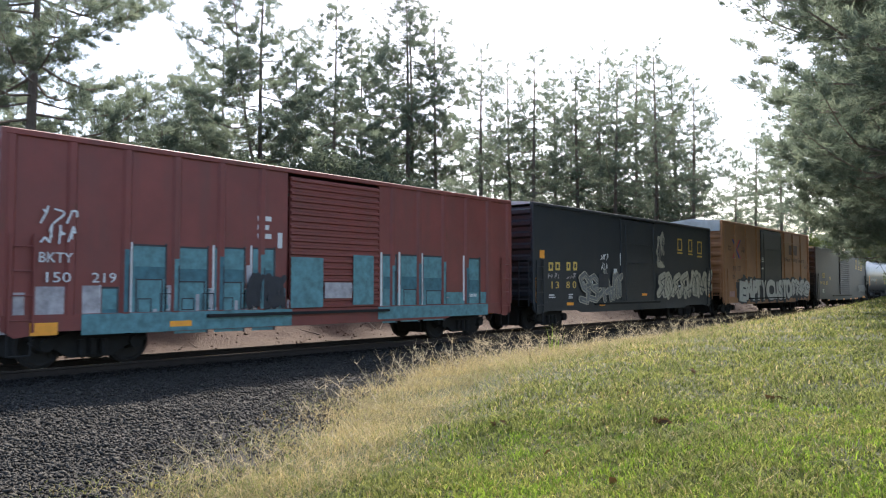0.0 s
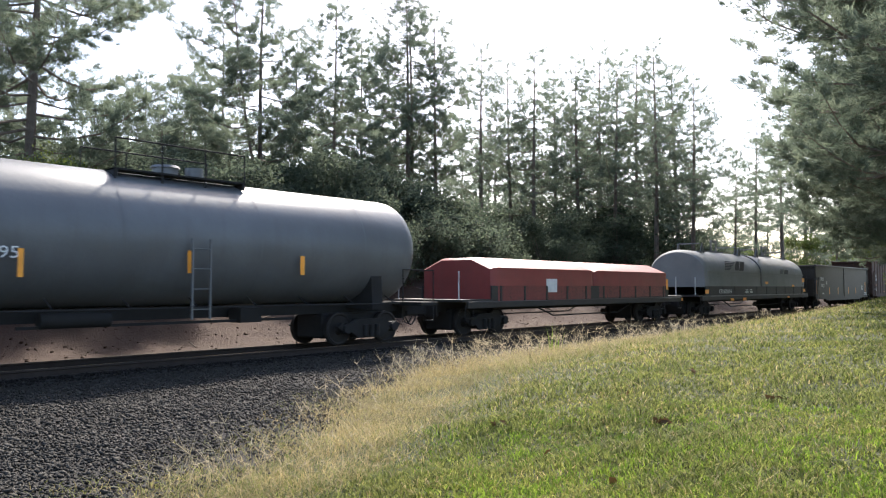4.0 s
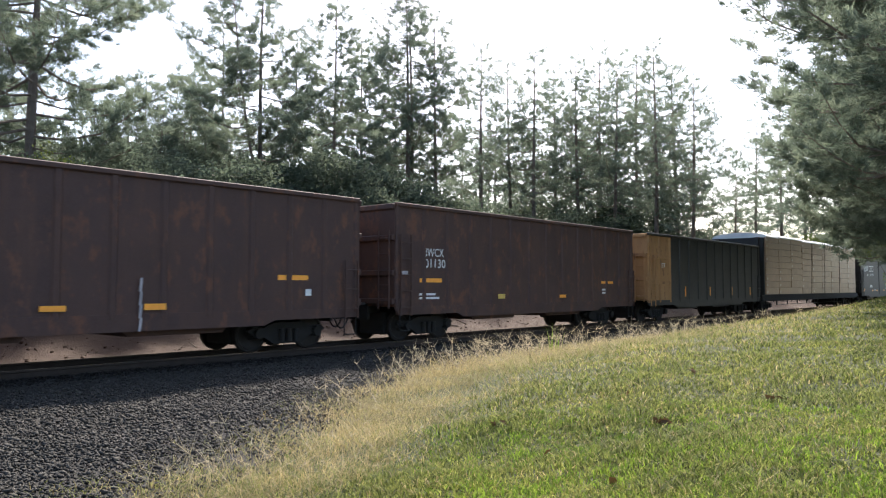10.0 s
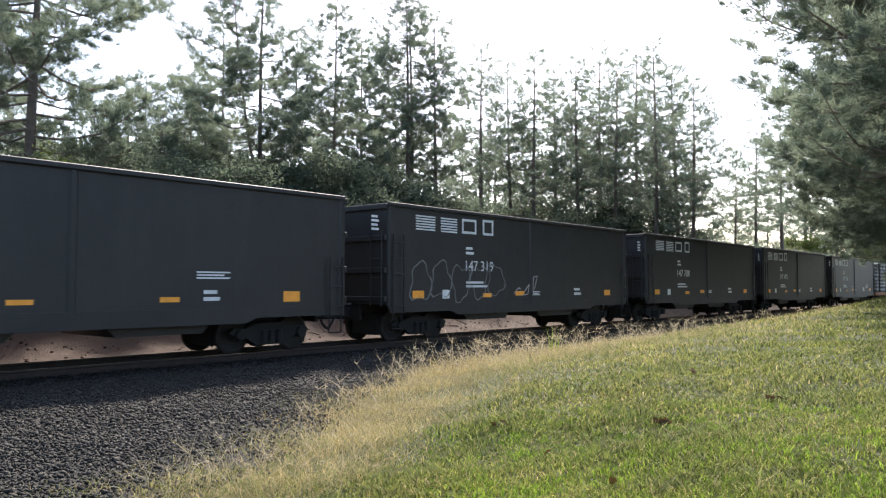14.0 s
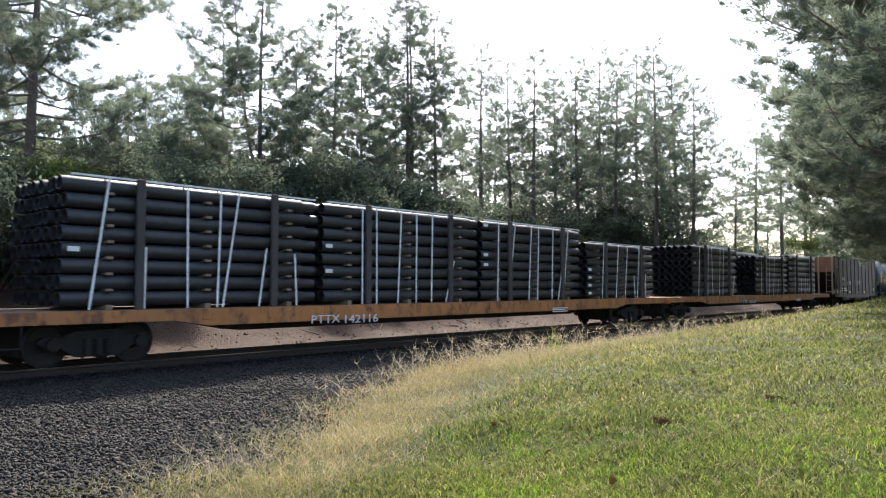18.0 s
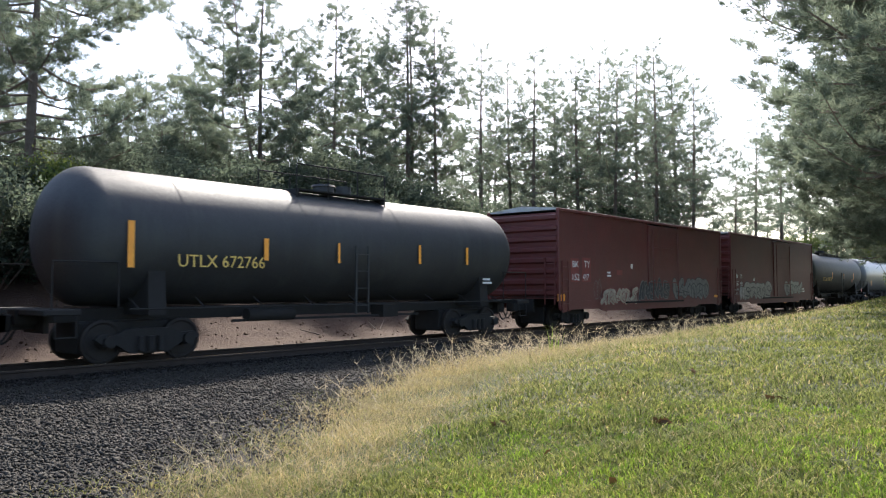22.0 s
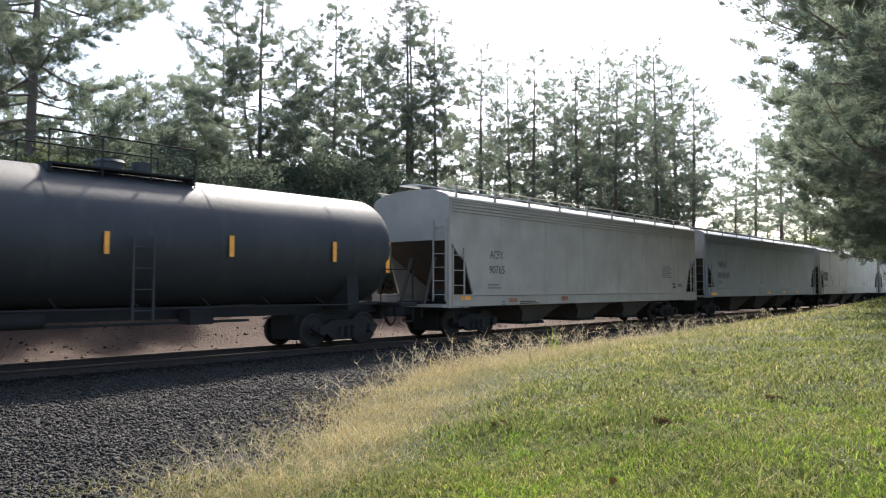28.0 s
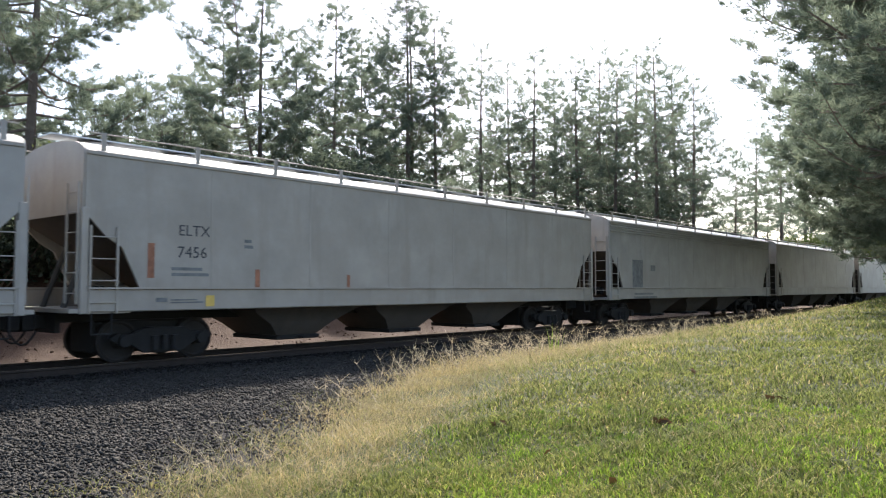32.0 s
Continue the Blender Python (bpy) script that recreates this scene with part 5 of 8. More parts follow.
graffiti(red, 4, -7.14, -6.46, 2.26, 2.66, -1.664, WHITE_MARK, WHITE_MARK, 4, "tag")
marking(red, SPRAY_GREY, -8.0, -7.35, 0.6, 1.35, -1.600, "paint_patch")
marking(red, SPRAY_TEAL, -5.55, -1.48, 0.55, 1.42, -1.5985, "graffiti_panel")
marking(red, SPRAY_TEAL, 1.75, 6.6, 0.62, 1.30, -1.5985, "graffiti_panel")
for k_ in (2, 3, 4, 5, 9, 10, 11, 12):
    x_ = -red_L / 2 + 0.12 + (red_L - 0.24) * k_ / 14
    marking(red, SPRAY_TEAL if k_ % 2 else SPRAY_BLUE, x_ - 0.054, x_ + 0.054, 0.95, 2.05 + 0.08 * (k_ % 3), -1.661, "graffiti_panel")
    marking(red, BLACK_MARK, x_ + 0.03, x_ + 0.054, 0.95, 1.9, -1.667, "graffiti_line")
marking(red, SPRAY_TEAL, 1.6, 6.5, 0.58, 0.92, -1.640, "graffiti_band")
for k_ in range(9):
    x_ = -5.2 + 0.49 * k_
    emblem_frame(red, BLACK_MARK, x_, x_ + 0.30, 0.72 + 0.12 * (k_ % 3), 1.22 + 0.1 * (k_ % 2), -1.6075, 0.022)
    marking(red, SPRAY_GREY, x_ + 0.34, x_ + 0.42, 0.62, 1.0 + 0.15 * (k_ % 3), -1.6095, "graffiti_line")
marking(red, SPRAY_TEAL, -5.93, -5.59, 0.57, 1.46, -1.600, "graffiti_panel")
marking(red, SPRAY_BLUE, -5.91, -5.62, 0.77, 1.01, -1.604, "graffiti_shade")
marking(red, WHITE_MARK, -5.98, -5.95, 0.79, 1.49, -1.600, "graffiti_line")
marking(red, BLACK_MARK, -5.94, -5.60, 1.42, 1.46, -1.606, "graffiti_line")
marking(red, BLACK_MARK, -5.63, -5.60, 0.55, 1.46, -1.606, "graffiti_line")
marking(red, SPRAY_TEAL, -5.31, -4.57, 0.52, 2.33, -1.600, "graffiti_panel")
marking(red, SPRAY_BLUE, -5.29, -4.60, 1.62, 1.87, -1.604, "graffiti_shade")
emblem_frame(red, BLACK_MARK, -5.25, -4.65, 0.84, 1.62, -1.606, 0.03)
emblem_frame(red, SPRAY_GREY, -4.60, -4.48, 0.96, 1.48, -1.606, 0.03)
marking(red, WHITE_MARK, -5.36, -5.32, 0.75, 2.36, -1.600, "graffiti_line")
marking(red, BLACK_MARK, -5.31, -4.57, 2.29, 2.33, -1.606, "graffiti_line")
marking(red, BLACK_MARK, -4.61, -4.57, 0.49, 2.36, -1.606, "graffiti_line")
marking(red, SPRAY_TEAL, -4.37, -3.58, 0.47, 2.32, -1.600, "graffiti_panel")
marking(red, SPRAY_BLUE, -4.35, -3.61, 1.58, 1.84, -1.604, "graffiti_shade")
emblem_frame(red, BLACK_MARK, -4.31, -3.66, 0.81, 1.58, -1.606, 0.03)
emblem_frame(red, SPRAY_GREY, -3.61, -3.48, 0.94, 1.43, -1.606, 0.03)
marking(red, WHITE_MARK, -4.43, -4.39, 0.72, 2.35, -1.600, "graffiti_line")
marking(red, BLACK_MARK, -4.38, -3.58, 2.28, 2.32, -1.606, "graffiti_line")
marking(red, BLACK_MARK, -3.62, -3.58, 0.44, 2.35, -1.606, "graffiti_line")
marking(red, SPRAY_TEAL, -3.42, -2.62, 0.46, 2.35, -1.600, "graffiti_panel")
marking(red, SPRAY_BLUE, -3.39, -2.66, 1.57, 1.85, -1.604, "graffiti_shade")
emblem_frame(red, BLACK_MARK, -3.35, -2.72, 0.80, 1.57, -1.606, 0.03)
emblem_frame(red, SPRAY_GREY, -2.66, -2.52, 0.94, 1.42, -1.606, 0.03)
marking(red, WHITE_MARK, -3.48, -3.43, 0.71, 2.38, -1.600, "graffiti_line")
marking(red, BLACK_MARK, -3.42, -2.63, 2.31, 2.35, -1.606, "graffiti_line")
marking(red, BLACK_MARK, -2.67, -2.63, 0.42, 2.38, -1.606, "graffiti_line")
marking(red, SPRAY_TEAL, -2.42, -1.78, 0.45, 2.37, -1.600, "graffiti_panel")
marking(red, SPRAY_BLUE, -2.40, -1.82, 1.56, 1.85, -1.604, "graffiti_shade")
emblem_frame(red, BLACK_MARK, -2.35, -1.89, 0.82, 1.56, -1.606, 0.03)
emblem_frame(red, SPRAY_GREY, -1.82, -1.67, 0.96, 1.40, -1.606, 0.03)
marking(red, WHITE_MARK, -2.49, -2.44, 0.71, 2.41, -1.600, "graffiti_line")
marking(red, BLACK_MARK, -2.43, -1.79, 2.33, 2.37, -1.606, "graffiti_line")
marking(red, BLACK_MARK, -1.84, -1.79, 0.43, 2.40, -1.606, "graffiti_line")
marking(red, SPRAY_TEAL, 1.81, 2.38, 0.47, 2.36, -1.600, "graffiti_panel")
marking(red, SPRAY_BLUE, 1.85, 2.34, 1.40, 1.74, -1.604, "graffiti_shade")
marking(red, WHITE_MARK, 1.72, 1.79, 0.78, 2.40, -1.600, "graffiti_line")
marking(red, BLACK_MARK, 1.80, 2.38, 2.31, 2.36, -1.606, "graffiti_line")
marking(red, BLACK_MARK, 2.31, 2.38, 0.45, 2.37, -1.606, "graffiti_line")
marking(red, SPRAY_TEAL, 2.52, 3.32, 0.48, 2.38, -1.600, "graffiti_panel")
marking(red, SPRAY_BLUE, 2.56, 3.27, 1.40, 1.75, -1.604, "graffiti_shade")
emblem_frame(red, BLACK_MARK, 2.63, 3.17, 0.92, 1.40, -1.606, 0.03)
emblem_frame(red, SPRAY_GREY, 3.27, 3.49, 1.10, 1.20, -1.606, 0.03)
marking(red, WHITE_MARK, 2.43, 2.50, 0.80, 2.43, -1.600, "graffiti_line")
marking(red, BLACK_MARK, 2.52, 3.32, 2.33, 2.38, -1.606, "graffiti_line")
marking(red, BLACK_MARK, 3.24, 3.32, 0.45, 2.41, -1.606, "graffiti_line")
marking(red, SPRAY_TEAL, 3.47, 4.43, 0.48, 2.38, -1.600, "graffiti_panel")
marking(red, SPRAY_BLUE, 3.51, 4.37, 1.36, 1.72, -1.604, "graffiti_shade")
emblem_frame(red, BLACK_MARK, 3.58, 4.27, 0.93, 1.36, -1.606, 0.03)
emblem_frame(red, SPRAY_GREY, 4.37, 4.61, 1.12, 1.16, -1.606, 0.03)
marking(red, WHITE_MARK, 3.37, 3.44, 0.81, 2.43, -1.600, "graffiti_line")
marking(red, BLACK_MARK, 3.46, 4.42, 2.33, 2.38, -1.606, "graffiti_line")
marking(red, BLACK_MARK, 4.34, 4.42, 0.45, 2.41, -1.606, "graffiti_line")
marking(red, SPRAY_TEAL, 5.40, 6.17, 0.69, 2.37, -1.600, "graffiti_panel")
marking(red, SPRAY_BLUE, 5.45, 6.11, 1.29, 1.67, -1.604, "graffiti_shade")
marking(red, WHITE_MARK, 5.29, 5.37, 1.04, 2.42, -1.600, "graffiti_line")
marking(red, BLACK_MARK, 5.39, 6.16, 2.32, 2.37, -1.606, "graffiti_line")
marking(red, BLACK_MARK, 6.07, 6.16, 0.68, 2.39, -1.606, "graffiti_line")
marking(red, SPRAY_GREY, -4.54, -4.40, 1.08, 1.49, -1.600, "graffiti_panel")
marking(red, SPRAY_GREY, -3.55, -3.43, 1.00, 1.37, -1.600, "graffiti_panel")
marking(red, SPRAY_GREY, -2.59, -2.45, 0.98, 1.95, -1.600, "graffiti_panel")
marking(red, SPRAY_GREY, -1.28, -1.00, 0.95, 1.50, -1.600, "graffiti_panel")
marking(red, SPRAY_TEAL, -1.39, -0.39, 0.95, 2.18, -1.700, "graffiti_panel")
marking(red, SPRAY_TEAL, 0.63, 1.37, 0.99, 2.29, -1.700, "graffiti_panel")
marking(red, SPRAY_GREY, -0.33, 0.59, 1.17, 1.57, -1.700, "graffiti_panel")
marking(red, SPRAY_TEAL, -6.33, -1.31, 0.53, 0.93, -1.640, "graffiti_band")
marking(red, ORANGE, -4.50, -3.99, 0.62, 0.74, -1.648, "reflector")
marking(red, ORANGE, -7.26, -6.77, 0.56, 0.79, -1.640, "reflector")
graffiti(red, 5, -2.58, -1.54, 0.91, 1.82, -1.642, BLACK_MARK, BLACK_MARK, 5, "bubble")
bars(red, WHITE_MARK, 2, 5.51, 5.96, 1.12, 1.46, -1.600)
marking(red, ORANGE, 3.70, 4.10, 0.51, 0.69, -1.600, "reflector")
marking(red, ORANGE, 6.43, 6.89, 0.61, 0.79, -1.600, "reflector")
# black boxcar
emblem_frame(black2, YELLOW_MARK, -6.98, -6.69, 2.04, 2.34, -1.600)
emblem_frame(black2, YELLOW_MARK, -6.53, -6.23, 2.06, 2.36, -1.600)
emblem_frame(black2, YELLOW_MARK, -5.77, -5.51, 2.07, 2.38, -1.600)
emblem_frame(black2, YELLOW_MARK, -5.29, -5.03, 2.08, 2.40, -1.600)
txt(black2, '1', -6.94, -6.87, 1.41, 1.67, YELLOW_MARK, y=-1.600)
txt(black2, '3', -6.56, -6.33, 1.41, 1.67, YELLOW_MARK, y=-1.600)
txt(black2, '8', -5.82, -5.57, 1.41, 1.68, YELLOW_MARK, y=-1.600)
txt(black2, '0', -5.37, -5.11, 1.41, 1.69, YELLOW_MARK, y=-1.600)
txt(black2, '8', -4.68, -4.50, 1.42, 1.70, WHITE_MARK, y=-1.600)
txt(black2, '1', -4.06, -3.99, 1.42, 1.70, WHITE_MARK, y=-1.600)
graffiti(black2, 5, -4.84, -1.58, 0.80, 2.11, -1.642, SPRAY_DIM, SPRAY_CREAM, 7, "block")
graffiti(black2, 8, 1.79, 7.92, 0.83, 2.36, -1.642, SPRAY_CREAM, BLACK_MARK, 8, "bubble")
for cloud_x, cloud_z, cloud_w, cloud_h in ((2.02, 3.00, 0.36, 0.55), (2.08, 3.45, 0.34, 0.55), (2.40, 3.10, 0.36, 0.5), (2.42, 3.62, 0.4, 0.55), (2.05, 2.62, 0.4, 0.5), (2.3, 2.45, 0.55, 0.3)):
    part("graffiti_cloud", Mesh().prism(blob(random.Random(int(cloud_z * 50)), cloud_x, cloud_z, cloud_w, cloud_h), -1.612 - cloud_x * 0.002 - cloud_z * 0.001, -1.602, "y"), SPRAY_CREAM, black2)
graffiti(black2, 5, 1.9, 2.6, 2.45, 3.85, -1.626, BLACK_MARK, BLACK_MARK, 9, "tag")
graffiti(black2, 4, -7.05, -6.2, 1.76, 2.0, -1.612, SPRAY_GREY, SPRAY_GREY, 61, "tag")
graffiti(black2, 3, -5.8, -5.1, 1.76, 2.0, -1.612, SPRAY_GREY, SPRAY_GREY, 62, "tag")
marking(black2, BLACK_MARK, -3.55, -2.75, 1.45, 1.98, -1.690, "graffiti_panel")
marking(black2, SPRAY_CREAM, -4.9, -1.7, 0.72, 0.86, -1.606, "graffiti_band")
marking(black2, WHITE_MARK, -1.62, -1.5, 2.35, 2.85, -1.606, "notice")
marking(black2, WHITE_MARK, -2.15, -1.88, 1.98, 2.2, -1.606, "notice")
emblem_frame(black2, LOGO_GOLD, 4.09, 4.60, 3.16, 3.73, -1.600)
marking(black2, LOGO_GOLD, 4.06, 4.63, 3.02, 3.09, -1.600, "emblem_bar")
emblem_frame(black2, LOGO_GOLD, 5.34, 5.79, 3.14, 3.75, -1.600)
marking(black2, LOGO_GOLD, 5.32, 5.81, 3.00, 3.07, -1.600, "emblem_bar")
emblem_frame(black2, LOGO_GOLD, 6.41, 6.96, 3.08, 3.71, -1.600)
marking(black2, LOGO_GOLD, 6.38, 6.99, 2.92, 3.00, -1.600, "emblem_bar")
marking(black2, ORANGE, 7.77, 7.87, 0.96, 1.97, -1.600, "reflector")
marking(black2, ORANGE, -7.81, -7.71, 0.87, 1.80, -1.600, "reflector")
marking(black2, ORANGE, -7.55, -7.25, 2.47, 2.76, -1.600, "reflector")
marking(black2, ORANGE, -5.83, -5.36, 0.78, 0.89, -1.640, "reflector")
marking(black2, ORANGE, -3.42, -2.97, 0.72, 0.83, -1.640, "reflector")
marking(black2, ORANGE, 0.24, 0.71, 1.09, 1.19, -1.660, "reflector")
bars(black2, WHITE_MARK, 3, -5.64, -5.34, 1.02, 1.22, -1.600)
bars(black2, WHITE_MARK, 4, -1.23, -0.93, 2.42, 2.94, -1.600)
bars(black2, WHITE_MARK, 2, -6.98, -6.55, 1.05, 1.21, -1.600)
graffiti(black2, 4, -3.33, -2.69, 2.52, 2.80, -1.642, WHITE_MARK, WHITE_MARK, 51, "tag")
graffiti(black2, 3, -3.28, -2.69, 2.13, 2.43, -1.642, WHITE_MARK, WHITE_MARK, 52, "tag")
bars(black2, WHITE_MARK, 2, 4.02, 4.48, 1.29, 1.57, -1.600)
# tan boxcar
emblem_cross(tan3, -6.45, -5.16, 3.00, 4.05)
txt(tan3, 'any', -4.96, -4.55, 3.55, 3.75, BROWN_MARK, y=-1.600)
txt(tan3, 'road', -5.02, -4.54, 3.38, 3.57, BROWN_MARK, y=-1.600)
txt(tan3, 'next', -7.01, -6.55, 3.59, 3.74, BROWN_MARK, y=-1.600)
txt(tan3, 'load', -7.01, -6.55, 3.42, 3.57, BROWN_MARK, y=-1.600)
txt(tan3, 'FB', -6.55, -6.07, 2.34, 2.61, BROWN_MARK, y=-1.662)
txt(tan3, 'OX', -5.83, -5.37, 2.36, 2.63, BROWN_MARK, y=-1.662)
txt(tan3, '05', -6.60, -6.13, 1.89, 2.14, BROWN_MARK, y=-1.662)
txt(tan3, 'Railcar Pooling Experts', 2.30, 6.61, 3.08, 3.38, BROWN_MARK, y=-1.662)
marking(tan3, BROWN_MARK, 3.57, 4.05, 3.53, 4.12, -1.600, "emblem_block")
marking(tan3, BROWN_MARK, 4.13, 4.64, 3.52, 4.13, -1.600, "emblem_block")
marking(tan3, BROWN_MARK, 4.73, 5.33, 3.52, 4.14, -1.600, "emblem_block")
for k_ in range(15):
    dark_ = blob(random.Random(70 + k_), -5.4 + k_ * 0.86, 1.28 + 0.05 * (k_ % 3), 1.25, 1.25 + 0.12 * (k_ % 2))
    part("graffiti_shadow", Mesh().prism(dark_, -1.6625 - 0.0004 * k_, -1.655, "y"), BLACK_MARK, tan3)
sprayed_letter(tan3, 'E', -5.82, -4.46, 0.64, 1.92, -1.665, SPRAY_WHITE, BLACK_MARK)
sprayed_letter(tan3, 'M', -4.67, -3.46, 0.64, 1.93, -1.665, SPRAY_WHITE, BLACK_MARK)
sprayed_letter(tan3, 'P', -3.68, -2.70, 0.64, 1.95, -1.665, SPRAY_WHITE, BLACK_MARK)
sprayed_letter(tan3, 'T', -3.11, -1.98, 0.64, 1.97, -1.665, SPRAY_WHITE, BLACK_MARK)
sprayed_letter(tan3, 'Y', -2.31, -1.21, 0.64, 1.96, -1.700, SPRAY_WHITE, BLACK_MARK)
sprayed_letter(tan3, 'C', -1.47, 0.33, 0.64, 2.03, -1.700, SPRAY_WHITE, BLACK_MARK)
sprayed_letter(tan3, 'U', 0.08, 0.92, 0.64, 1.82, -1.700, SPRAY_WHITE, BLACK_MARK)
sprayed_letter(tan3, 'S', 0.68, 1.93, 0.64, 2.03, -1.700, SPRAY_WHITE, BLACK_MARK)
sprayed_letter(tan3, 'T', 1.76, 2.81, 0.65, 2.00, -1.665, SPRAY_WHITE, BLACK_MARK)
sprayed_letter(tan3, 'O', 2.53, 3.70, 0.64, 2.02, -1.665, SPRAY_WHITE, BLACK_MARK)
graffiti(tan3, 4, 3.64, 7.58, 0.80, 2.05, -1.665, SPRAY_WHITE, BLACK_MARK, 15, "bubble")
marking(tan3, ORANGE, -5.06, -4.96, 0.94, 1.35, -1.610, "reflector")
marking(tan3, ORANGE, -2.69, -2.59, 0.94, 1.37, -1.610, "reflector")
marking(tan3, ORANGE, 4.27, 4.39, 0.95, 1.39, -1.610, "reflector")
marking(tan3, ORANGE, 6.36, 6.51, 0.96, 1.41, -1.610, "reflector")
marking(tan3, ORANGE, 7.09, 7.49, 1.45, 1.61, -1.610, "reflector")
bars(tan3, WHITE_MARK, 3, -1.85, -1.46, 2.91, 3.21, -1.660)
bars(tan3, WHITE_MARK, 1, -1.85, -1.57, 2.47, 2.64, -1.660)
graffiti(tan3, 4, 6.33, 7.64, 2.64, 3.24, -1.642, BLACK_MARK, BLACK_MARK, 14, "tag")
bars(tan3, WHITE_MARK, 2, 5.57, 5.97, 1.06, 1.31, -1.600)
marking(tan3, SPRAY_PINK, -6.87, -5.78, 0.63, 1.23, -1.600, "graffiti_haze")
# navy boxcar
emblem_frame(black4, YELLOW_MARK, -5.78, -5.53, 2.13, 2.46, -1.600)
emblem_frame(black4, YELLOW_MARK, -5.49, -5.25, 2.13, 2.47, -1.600)
txt(black4, '16', -5.78, -5.34, 1.63, 1.91, YELLOW_MARK, y=-1.600)
txt(black4, '39', -4.93, -4.44, 1.63, 1.91, YELLOW_MARK, y=-1.600)
txt(black4, '14', -6.51, -6.06, 1.67, 1.89, YELLOW_MARK, y=-1.600)
emblem_frame(black4, LOGO_GOLD, 4.08, 4.61, 3.07, 3.65, -1.600)
marking(black4, LOGO_GOLD, 4.06, 4.63, 2.94, 3.00, -1.600, "emblem_bar")
emblem_frame(black4, LOGO_GOLD, 5.01, 5.44, 3.02, 3.63, -1.600)
marking(black4, LOGO_GOLD, 4.98, 5.46, 2.88, 2.95, -1.600, "emblem_bar")
emblem_frame(black4, LOGO_GOLD, 5.82, 6.38, 2.97, 3.60, -1.600)
marking(black4, LOGO_GOLD, 5.79, 6.40, 2.82, 2.89, -1.600, "emblem_bar")
marking(black4, ORANGE, 3.41, 3.87, 0.49, 0.60, -1.640, "reflector")
marking(black4, ORANGE, 6.13, 6.65, 0.58, 0.73, -1.640, "reflector")
marking(black4, ORANGE, 6.72, 7.10, 0.57, 0.72, -1.640, "reflector")
marking(black4, ORANGE, -4.62, -4.14, 0.47, 0.57, -1.640, "reflector")
marking(black4, ORANGE, -2.41, -1.97, 0.47, 0.58, -1.640, "reflector")
marking(black4, ORANGE, -0.25, 0.21, 0.48, 0.60, -1.640, "reflector")
marking(black4, ORANGE, 1.88, 2.35, 0.50, 0.60, -1.640, "reflector")
marking(black4, ORANGE, 4.02, 4.48, 0.51, 0.62, -1.640, "reflector")
bars(black4, YELLOW_MARK, 2, -3.92, -3.63, 2.00, 2.23, -1.600)
bars(black4, WHITE_MARK, 3, -5.81, -5.42, 1.07, 1.33, -1.600)
graffiti(black4, 3, 4.83, 7.21, 1.02, 1.66, -1.642, SPRAY_DIM, SPRAY_DIM, 16, "block")
# grey tank
txt(tank5, 'GATX 63695', -5.73, -3.71, 1.98, 2.21, WHITE_MARK, y=-1.535)
marking(tank5, ORANGE, -6.30, -6.12, 1.61, 2.40, -1.535, "reflector")
marking(tank5, ORANGE, -3.71, -3.61, 1.63, 2.16, -1.535, "reflector")
marking(tank5, ORANGE, -0.30, -0.20, 1.75, 2.24, -1.535, "reflector")
marking(tank5, ORANGE, 2.77, 2.90, 1.75, 2.22, -1.535, "reflector")
# red coil car
marking(coil6, ORANGE, 6.48, 6.68, 1.34, 1.82, -1.540, "reflector")
marking(coil6, ORANGE, 7.69, 8.15, 0.82, 0.96, -1.600, "reflector")
marking(coil6, WHITE_MARK, -3.47, -2.77, 1.27, 1.75, -1.540, "notice")
# silver coil car
stripes(coil7, BLACK_MARK, 6, -5.82, -4.35, 2.35, 2.85, -1.540, 0.25)
marking(coil7, BLACK_MARK, -4.35, -3.76, 2.37, 2.87, -1.540, "emblem_block", "", 0.12)
marking(coil7, BLACK_MARK, -3.67, -3.00, 2.36, 2.87, -1.540, "emblem_block", "", 0.12)
stripes(coil7, BLACK_MARK, 5, 3.48, 4.22, 2.27, 2.57, -1.540, 0.20)
marking(coil7, BLACK_MARK, 4.22, 5.00, 2.26, 2.55, -1.540, "emblem_block", "", 0.12)
txt(coil7, 'CR 628114', -6.90, -5.16, 1.13, 1.36, WHITE_MARK, y=-1.620)
marking(coil7, ORANGE, -8.75, -8.27, 1.13, 1.33, -1.620, "reflector")
marking(coil7, ORANGE, 5.55, 6.02, 1.49, 1.61, -1.620, "reflector")
marking(coil7, ORANGE, 7.72, 8.25, 1.78, 2.05, -1.620, "reflector")
marking(coil7, ORANGE, 7.99, 8.41, 1.16, 1.34, -1.620, "reflector")
marking(coil7, ORANGE, 4.56, 5.00, 0.79, 0.90, -1.620, "reflector")
marking(coil7, ORANGE, -5.27, -4.79, 0.73, 0.87, -1.620, "reflector")
marking(coil7, ORANGE, -3.39, -2.89, 0.73, 0.88, -1.620, "reflector")
marking(coil7, ORANGE, 0.37, 0.88, 1.64, 1.78, -1.620, "reflector")
txt(coil7, '188000', -3.08, -2.54, 1.12, 1.24, WHITE_MARK, y=-1.620)
txt(coil7, '75000', -2.33, -1.87, 1.12, 1.25, WHITE_MARK, y=-1.620)
bars(coil7, WHITE_MARK, 1, -2.97, -2.57, 1.27, 1.34, -1.620)
bars(coil7, WHITE_MARK, 1, -2.30, -1.93, 1.28, 1.35, -1.620)
